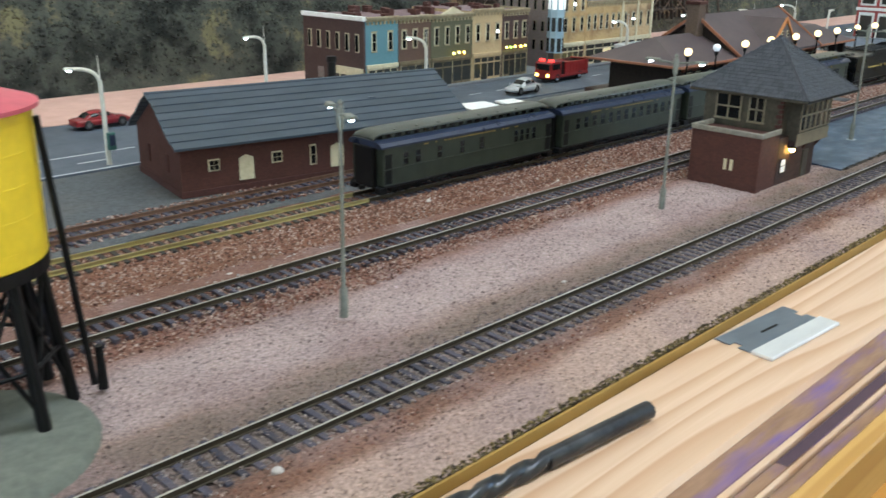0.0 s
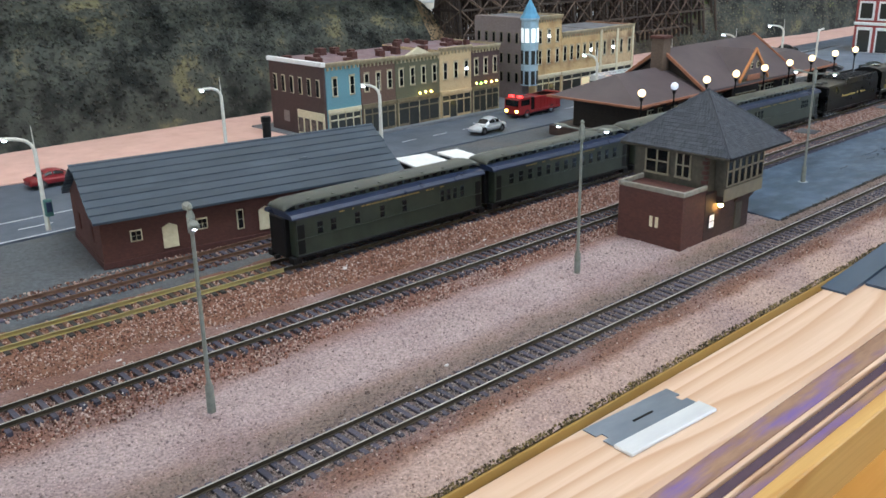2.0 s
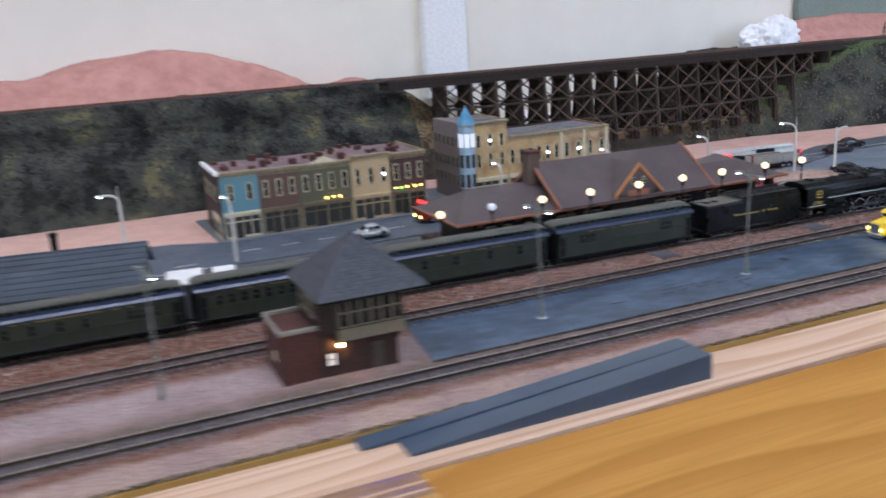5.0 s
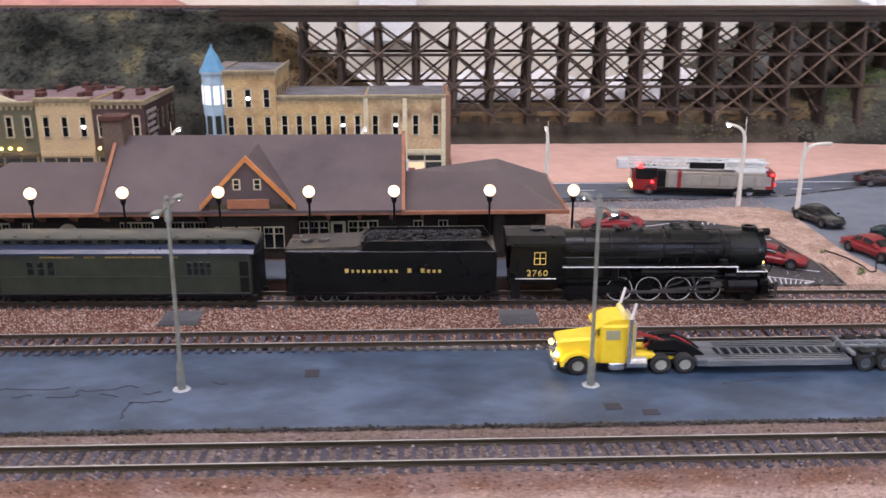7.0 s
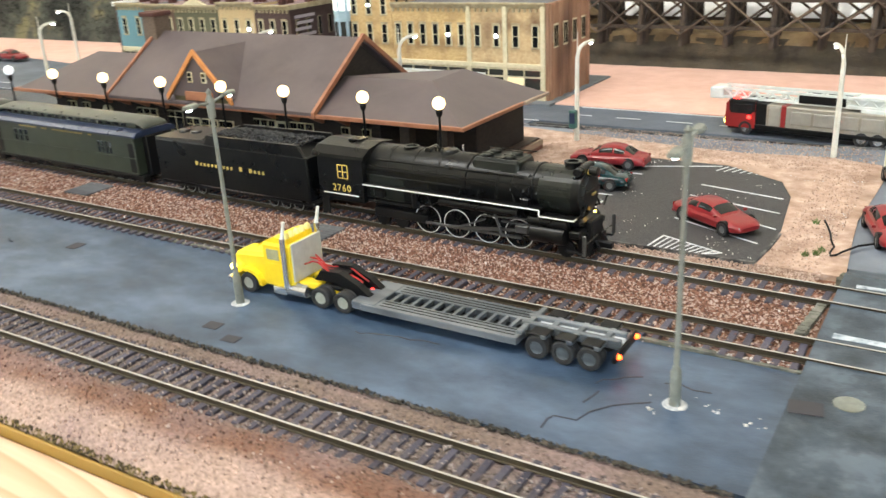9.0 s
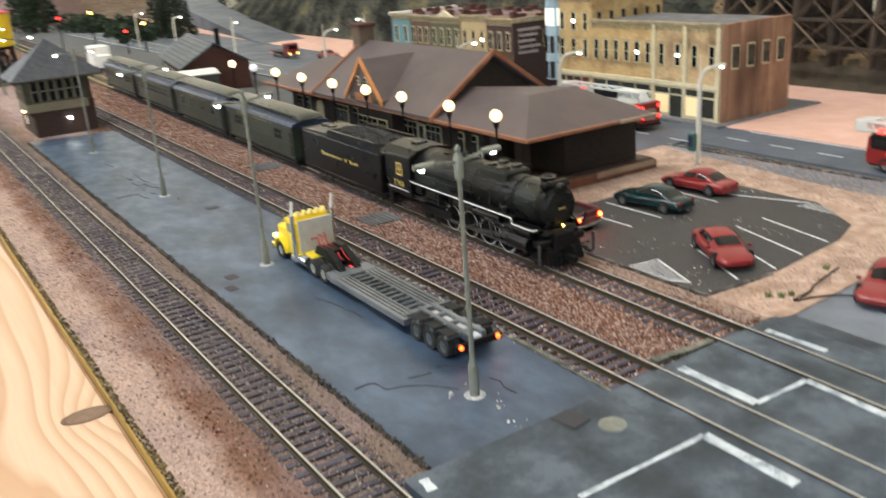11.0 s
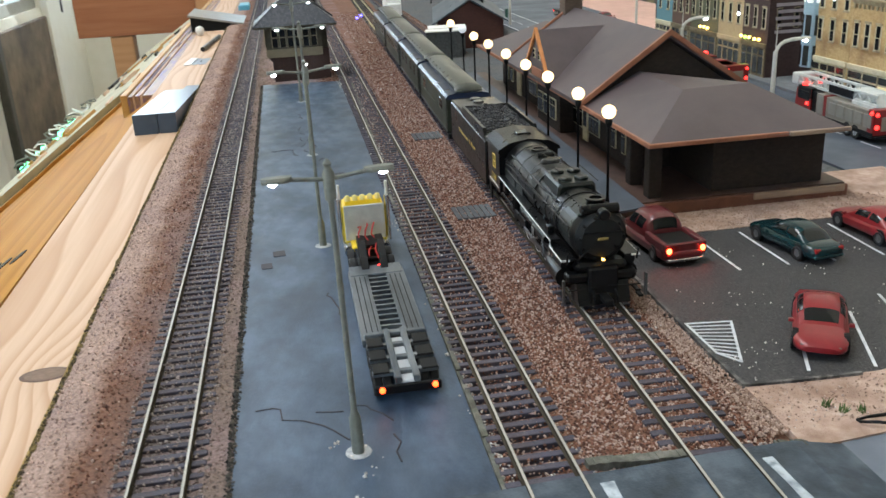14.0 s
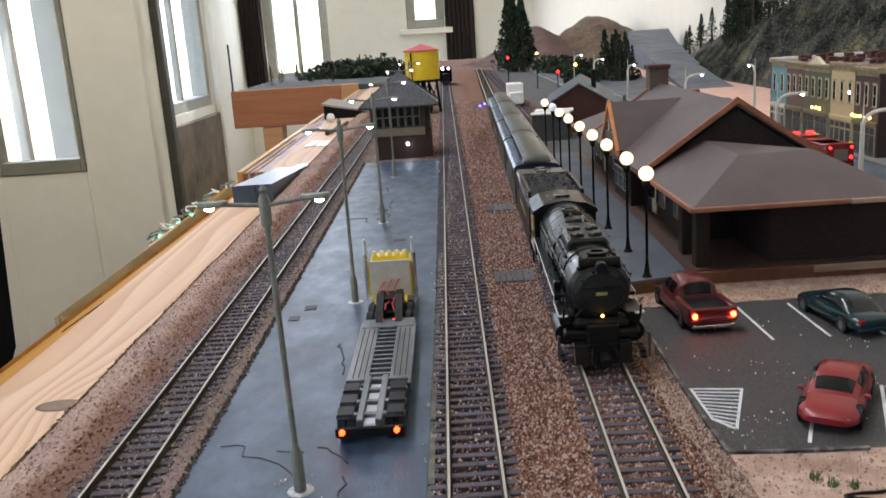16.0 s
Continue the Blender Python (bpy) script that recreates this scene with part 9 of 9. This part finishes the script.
def shrub(x, y, z, r, seed):
    q = random.Random(seed)
    bm = B()
    for k in range(110):
        a, u, w = q.uniform(0, 6.283), q.uniform(0.15, 1) ** 0.6, q.random()
        c = Vector((r * u * math.cos(a) * math.sqrt(1 - w * w), r * u * math.sin(a) * math.sqrt(1 - w * w), r * 0.9 * u * w))
        s = r * q.uniform(0.12, 0.24)
        v = [bm.verts.new(c + Vector((q.uniform(-s, s), q.uniform(-s, s), q.uniform(-s, s)))) for _ in range(4)]
        for f in ((0, 1, 2), (0, 2, 3), (0, 3, 1), (1, 2, 3)):
            bm.faces.new([v[j] for j in f])
    o = part("shrub", bm, M_FIR)
    o.matrix_basis = pose(x * MM, y * MM, z * MM)
    return tagged(o, "dark green clump foliage shrub on the layout", "shrub", "dark shrubs")


for k in range(46):
    shrub(rng.uniform(-1780, -1420), rng.uniform(-250, -70), 1, rng.uniform(18, 42), 400 + k)
for k, (sx, sy, sz, sr) in enumerate(((480, 366, 76, 8), (490, 368, 80, 6), (520, 350, 62, 5), (566, 352, 40, 5), (548, 340, 30, 4))):
    shrub(sx, sy, sz, sr, 470 + k)
for k in range(22):
    shrub(rng.uniform(-1400, -800), rng.uniform(215, 285), -1, rng.uniform(14, 32), 500 + k)


def signal_post(x, y, h, g, label):
    e = thing("signal_post", x, y, -1, 0, label, "signal", "track signals")
    part("mast", rod(B(), (0, 0, 0), (0, 0, h + 1), 0.8, 0.6, 8), M_BLACK, e)
    hd = part("signal_head", box(B(), -1.0, 1.0, -2.2, 2.2, h - 3, h + 4, 0.4), M_BLACK, e)
    part("lens", ball(B(), (1.2, 0, h), 1.9, 2), g, hd, "glowing lens")
    return e


signal_post(-800, 153, 46, G_AMBER, "slim black signal mast with amber light")
signal_post(-800, 115, 43, G_RED, "slim black signal mast with red light")
signal_post(-700, 167, 26, G_RED, "short black signal mast with red light")
signal_post(-700, 188, 33, G_AMBER, "slim black signal mast with amber light")
for bx, by in ((-552, 66), (-575, 72)):
    tagged(part("blue_led", box(B(), bx - 3, bx + 3, by - 1.2, by + 1.2, 2, 3.4, 0.3), G_BLUE), "small glowing blue led between the rails", "light bulb", "blue leds")
tc_ = thing("tool_case", -640, -78, -5, 0, "black tool case with a sloping pale lid on the board", "tool case")
part("body", prism(B(), [(-26, 0), (26, 0), (26, 4), (-26, 15)], -40, 40, "x"), M_BLACK, tc_)
part("lid", prism(B(), [(-28, 15.2), (28, 4.2), (28, 6), (-28, 17.4)], -42, 42, "x"), M_EQUIP2, tc_, "sloping pale grey lid")
tagged(part("white_knob", lathe(B(), [(2.4, -5), (3.6, -3), (4.4, 0), (3.6, 3), (1.5, 4.2), (0.01, 4.4)], 18, at=(-560, -92, 0)), M_WHITE), "round white plastic knob lying on the board", "knob")
tagged(part("blue_block", box(B(), -815, -770, -62, -49, -5, 6, 1.2), plain("light_blue_plastic", (0.12, 0.38, 0.55), 0.4)), "light blue plastic block on the board", "block")
# white box truck near the freight yard
bt = thing("box_truck", -560, 104, 0, 0, "small white box truck standing in the yard", "truck")
part("box_body", box(B(), -20, 10, -8, 8, 4, 23, 0.4), M_WHITE, bt)
part("cab", box(B(), 10, 19, -7, 7, 3, 15, 0.8), M_WHITE, bt)
for s in (-1, 1):
    for wx in (-14, 14):
        tyre(bt, *TRUCKWHEEL, wx, s * 6.4, 3.0, s)
# dark diesel at the far end of the middle track
dl = thing("diesel_locomotive", -1020, 33, 2.5, 0, "dark diesel locomotive with two lit headlamps", "locomotive")
part("body", box(B(), -60, 34, -8.5, 8.5, 4, 22, 0.8), M_BLACK, dl)
part("cab", box(B(), 20, 34, -9.4, 9.4, 4, 26, 0.8), M_BLACK, dl)
part("nose", box(B(), 34, 44, -5.5, 5.5, 4, 17, 1.0), M_BLACK, dl)
for s in (-1, 1):
    part("headlamp", ball(B(), (34.3, 4.4 * s, 23.6), 1.7, 2), G_COOL, dl, "lit headlamp")
truck_bogie(dl, -42, n=3, gap=6.5)
truck_bogie(dl, 16, n=3, gap=6.5)

# ---------------------------------------------------------------- tracks and loose ballast
track(-1450, 900, -36.4, 0, 0.9, M_RAIL, M_TIE, -560, 330, "front track with weathered nickel rails and dark ties")
track(-1450, 900, 32, 0, 2.4, M_RAIL, M_TIE, -560, 330, "middle track with weathered nickel rails and dark ties")
track(-1450, -381, far_y(-1450), rot_track(), 3.3, M_BRASS, M_TIEBLACK, -640, -381, "rear track with brass rails and black ties")
track(-381, 900, far_y(-381), rot_track(), 3.3, M_RAIL, M_TIE, -100, 330, "rear track with weathered nickel rails and dark ties")
track(-1450, -300, 116, -0.35, 1.6, M_RUST, M_TIE, -640, -300, "rusty siding in front of the freight house")
OFFROAD = lambda x, y: not ((x > 250 and y > -30) or (-190 < x < 250 and -24 < y < 29))  # noqa: E731
grains("pink_grit", 46000, -640, 262, lambda x: (edge_y(x) + 0.4, 22), lambda x, y: g_front(x, y), M_GRAIN, "loose pink and tan grit grains", 0.2, 0.46, OFFROAD)
grains("red_ballast", 62000, -120, 251, lambda x: (40, far_y(x) + 15), ballast_z, M_REDGRAIN, "loose reddish brown ballast stones", 0.2, 0.44)
grains("far_red_ballast", 34000, -640, -120, lambda x: (40, far_y(x) + 15), ballast_z, M_REDGRAIN, "loose reddish brown ballast stones farther along", 0.26, 0.5)
grains("front_ballast", 14000, -640, 300, lambda x: (-45.5, -27.5), lambda x, y: -0.72, M_GREYGRAIN, "grey ballast stones round the front track", 0.25, 0.5, lambda x, y: x < 256 or y < -30)
grains("front_red_grit", 7000, -640, 400, lambda x: (-54, -24), lambda x, y: -0.25, M_REDGRAIN, "reddish grit scattered beside the front track", 0.22, 0.45, lambda x, y: (abs(y + 49.5) < 3.0 + 2.0 * noise.noise(Vector((x / 30, y / 9, 0)))) and (x < 252 or y < -32))
grains("middle_red_grit", 12000, -640, -190, lambda x: (4, 24), lambda x, y: -0.15, M_REDGRAIN, "reddish grit scattered beside the middle track", 0.22, 0.5, lambda x, y: y > 15 + 8 * noise.noise(Vector((x / 35, y / 20, 2))))
grains("middle_ballast", 26000, -640, 250, lambda x: (23, 42), lambda x, y: max(0.66 if abs(y - 32) < 8 else 0.3, ballast_z(x, y)), M_REDGRAIN, "brown ballast stones round the middle track", 0.2, 0.42, lambda x, y: y > plat_edge(x))
grains("verge_sand", 16000, 122, 246, lambda x: (74, 212), lambda x, y: 0.95, M_SANDGRAIN, "loose tan sand grains on the verge", 0.14, 0.34, lambda x, y: y < 79 or x < 142 or y > 173 or x > 231)
grains("edge_crumbs", 7000, -640, 400, lambda x: (edge_y(x) - 0.2, edge_y(x) + 1.1), lambda x, y: g_front(x, y) + 0.05, M_CRUMB := mat("olive_brown_crumbs", [(0.035, 0.026, 0.014), (0.10, 0.075, 0.03), (0.20, 0.15, 0.06)], size=1, rough=1, island=0.8), "dark crumbs along the scenery's edge", 0.22, 0.5)
grains("siding_gravel", 9000, -640, -270, lambda x: (100, 124), lambda x, y: -0.4, M_REDGRAIN, "brown stones round the siding", 0.25, 0.55)


grains("platform_crumbs", 3200, -192, 250, lambda x: (-25.2 + 0.0022 * (x + 193), -23.6 + 0.0022 * (x + 193)), lambda x, y: 0.15, M_MOSS := mat("dark_olive_moss", [(0.016, 0.015, 0.013), (0.05, 0.044, 0.036), (0.12, 0.105, 0.085)], size=8, rough=1, island=0.35), "dark cinder crumbs along the platform's edge", 0.25, 0.55)
grains("white_grit", 1500, 140, 246, lambda x: (74, 172), lambda x, y: 0.85, M_WHITEGRIT := mat("pale_grit", [(0.45, 0.42, 0.40), (0.70, 0.67, 0.64)], size=2, rough=0.9, island=0.8), "pale grit specks strewn over the parking lot", 0.12, 0.34, lambda x, y: noise.noise(Vector((x / 14, y / 10, 4))) > 0.2)
grains("pale_track_grit", 2600, -640, 250, lambda x: (22, far_y(x) + 12), lambda x, y: 0.95, M_WHITEGRIT, "pale grit specks among the red ballast", 0.2, 0.45, lambda x, y: noise.noise(Vector((x / 40, y / 4, 9))) > 0.1)

grains("lot_edge_sand", 6500, 118, 246, lambda x: (71.5, 79.2), lambda x, y: max(0.4, ballast_z(x, y)), M_SANDGRAIN, "pale sandy grit along the parking lot's kerb", 0.16, 0.4, lambda x, y: y > 73.5 + 2.4 * noise.noise(Vector((x / 16, y / 6, 3))))
grains("platform_dust", 12000, -150, 250, lambda x: (24.2, 31.5), lambda x, y: 0.62, M_WHITEGRIT, "pale dust and grit along the platform's kerb", 0.1, 0.3, lambda x, y: plat_edge(x) < y < plat_edge(x) + 1.4 + 2.0 * noise.noise(Vector((x / 12, y / 5, 6))))


M_LIP = mat("mossy_concrete_lip", [(0.05, 0.052, 0.042), (0.13, 0.13, 0.11), (0.24, 0.23, 0.20)], size=4, rough=0.9, bump=0.3, coarse=10, stain=0.5, stain_col=(0.055, 0.06, 0.025))


def kerb(pts, label):
    bm = B()
    for (xa, ya), (xb, yb) in zip(pts, pts[1:]):
        d = Vector((xb - xa, yb - ya, 0)).normalized()
        nn = Vector((-d.y, d.x, 0)) * 0.38
        prism(bm, [(xa - nn.x, ya - nn.y), (xb - nn.x, yb - nn.y), (xb + nn.x, yb + nn.y), (xa + nn.x, ya + nn.y)], -1, 1.5, "z")
    e = tagged(part("trim_kerb", bm, M_KERB), label, "kerb", kind="structure")
    return e


M_KERB = mat("worn_black_kerb", [(0.014, 0.014, 0.015), (0.035, 0.034, 0.034), (0.30, 0.28, 0.27)], size=5, rough=0.6, coarse=6, stain=0.5, stain_col=(0.40, 0.38, 0.36))
kerb([(133, 84), (140, 79.4), (212, 78.6), (229.0, 78.8), (230.2, 92), (230.6, 104)], "worn black kerb round the parking lot")
street_kerb = B()
EDGE = [(96, 206.2), (150, 208.7), (230, 212.2), (264, 217.7), (290, 227.2), (314, 236.2), (342, 242.2), (460, 246.2)]
for (xa, ya), (xb, yb) in zip(EDGE, EDGE[1:]):
    prism(street_kerb, [(xa, ya - 0.5), (xb, yb - 0.5), (xb, yb + 0.5), (xa, ya + 0.5)], -1, 1.2, "z")
tagged(part("trim_street_kerb", street_kerb, M_KERB), "thin worn black kerb along the street", "kerb", kind="structure")


for lx0, ly0, lx1, ly1 in ((248.3, 39.0, 250.1, 56.5), (251.6, 73.0, 252.4, 79.0)):
    lb = B()
    n = 14
    for k in range(n):
        u = k / n
        box(lb, lx0 + (lx1 - lx0) * u - 1.1 + random.uniform(-0.2, 0.2), lx0 + (lx1 - lx0) * u + 1.1, ly0 + (ly1 - ly0) * u, ly0 + (ly1 - ly0) * (u + 1.0 / n) + 0.05, -2, 2.3 + random.uniform(-0.25, 0.25))
    tagged(part("trim_lip", lb, M_LIP), "mossy concrete lip of the crossing deck", "kerb", kind="structure")
pk_ = B()
for k in range(48):
    x0 = -180 + 9 * k
    y0 = 30.4 - 0.0165 * (x0 + 180) if x0 < 60 else 24.9 - 0.0085 * (x0 - 60)
    box(pk_, x0, x0 + 9.05, y0 - 0.2, y0 + 0.9 + random.uniform(-0.15, 0.15), -2, 0.9 + random.uniform(-0.2, 0.25))
tagged(part("trim_platform_kerb", pk_, M_LIP), "rough concrete kerb between asphalt strip and track", "kerb", kind="structure")
grains("glue_crumbs", 75, 226, 250, lambda x: (-6, 6), lambda x, y: 0.45, M_WHITEGRIT, "white glue crumbs round the lamp's foot", 0.15, 0.5, lambda x, y: noise.noise(Vector((x / 5, y / 4, 7))) > 0.05)


def clumps(name, count, region, hf, material, label, lo, hi, seed):
    r = np.random.default_rng(seed)
    base = np.array([(1, 0, 0), (-1, 0, 0), (0, 1, 0), (0, -1, 0), (0, 0, 1), (0, 0, -1)], float)
    tri = np.array([(0, 2, 4), (2, 1, 4), (1, 3, 4), (3, 0, 4), (2, 0, 5), (1, 2, 5), (3, 1, 5), (0, 3, 5)])
    vs, fs = [], []
    x0, x1, y0, y1 = region
    for i in range(count):
        x, y = r.uniform(x0, x1), r.uniform(y0, y1)
        z = hf(x, y)
        if z < 3:
            continue
        s = r.uniform(lo, hi)
        pts = base * r.uniform(0.5, 1.2, (6, 1)) * s
        vs.append(pts @ np.array(Euler(r.uniform(0, 6.28, 3)).to_matrix()).T + np.array((x, y, z)))
        fs.append(tri + 6 * (len(vs) - 1))
    me = bpy.data.meshes.new(name)
    me.from_pydata((np.concatenate(vs) * MM).tolist(), [], np.concatenate(fs).tolist())
    me.materials.append(material)
    return tagged(new(name, me), label, "turf", kind="stuff")


clumps("hill_turf", 26000, (-1000, 20, 372, 420), hill_h, M_TURF, "coarse dark turf on the hillside", 0.5, 1.9, 3)
clumps("hill_turf_east", 30000, (250, 1000, 334, 420), hill_h, M_TURFEAST, "coarse grey-green turf on the hillside", 0.5, 1.8, 4)
def grass_h(x, y):
    z = hill_h(x, y)
    return z if z > east_crest(x) - 5 + 5 * noise.noise(Vector((x / 20, y / 9, 1))) and z > 24 else 0


clumps("hill_grass", 15000, (340, 560, 350, 410), grass_h, M_GRASS, "green flock grass on the hilltop", 0.5, 1.4, 5)
clumps("hilltop_grass", 12000, (560, 980, 350, 434), lambda x, y: hill_h(x, y) if hill_h(x, y) > 80 + 5 * noise.noise(Vector((x / 20, y / 9, 1))) else 0, M_GRASS, "green flock grass on the hilltop", 0.5, 1.4, 6)


def office_chair(x, y, rz):
    e = thing("office_chair", x, y, -900, rz, "black padded office chair standing beside the layout", "chair")
    part("seat", box(B(), -230, 230, -220, 220, 440, 510, 28), M_BLACK, e, smooth=True)
    part("backrest", prism(B(), [(-190, 560), (-215, 620), (-225, 800), (-190, 890), (-120, 925), (120, 925), (190, 890), (225, 800), (215, 620), (190, 560)], -250, -205, "y"), M_BLACK, e)
    part("back_bar", rod(B(), (0, -228, 470), (0, -230, 640), 22, seg=12), M_DARKSTEEL, e)
    part("post", rod(B(), (0, 0, 90), (0, 0, 440), 26, seg=14), M_DARKSTEEL, e)
    for k in range(5):
        a = 2 * math.pi * k / 5
        leg = part("leg", rod(B(), (0, 0, 92), (270 * math.cos(a), 270 * math.sin(a), 70), 20, 13, 8), M_DARKSTEEL, e)
        part("caster", ball(B(), (270 * math.cos(a), 270 * math.sin(a), 28), 28, 2), M_BLACK, leg)
    return e


office_chair(-420, -640, -62)


def loose_stone(x, y, z, r, seed):
    bm = ball(B(), (0, 0, 0), r, 2, (1.2, 0.9, 0.7))
    for v in bm.verts:
        v.co *= 1 + 0.3 * noise.noise(v.co / (r * 0.8) + Vector((seed, 0, 0)))
    o = part("stone", bm, M_WHITEGRIT)
    o.matrix_basis = pose(x * MM, y * MM, z * MM)
    return tagged(o, "small pale loose stone lying on the ballast", "stone", "loose stones")


for k, (x, y, r) in enumerate(((-503, -47.5, 1.1), (-455, 47, 0.9), (-362, 60, 0.8), (-330, 44, 0.7), (-388, -24, 0.6), (-300, 48, 0.7))):
    loose_stone(x, y, (g_front(x, y) if y < 20 else ballast_z(x, y)) + r * 0.3, r, k)
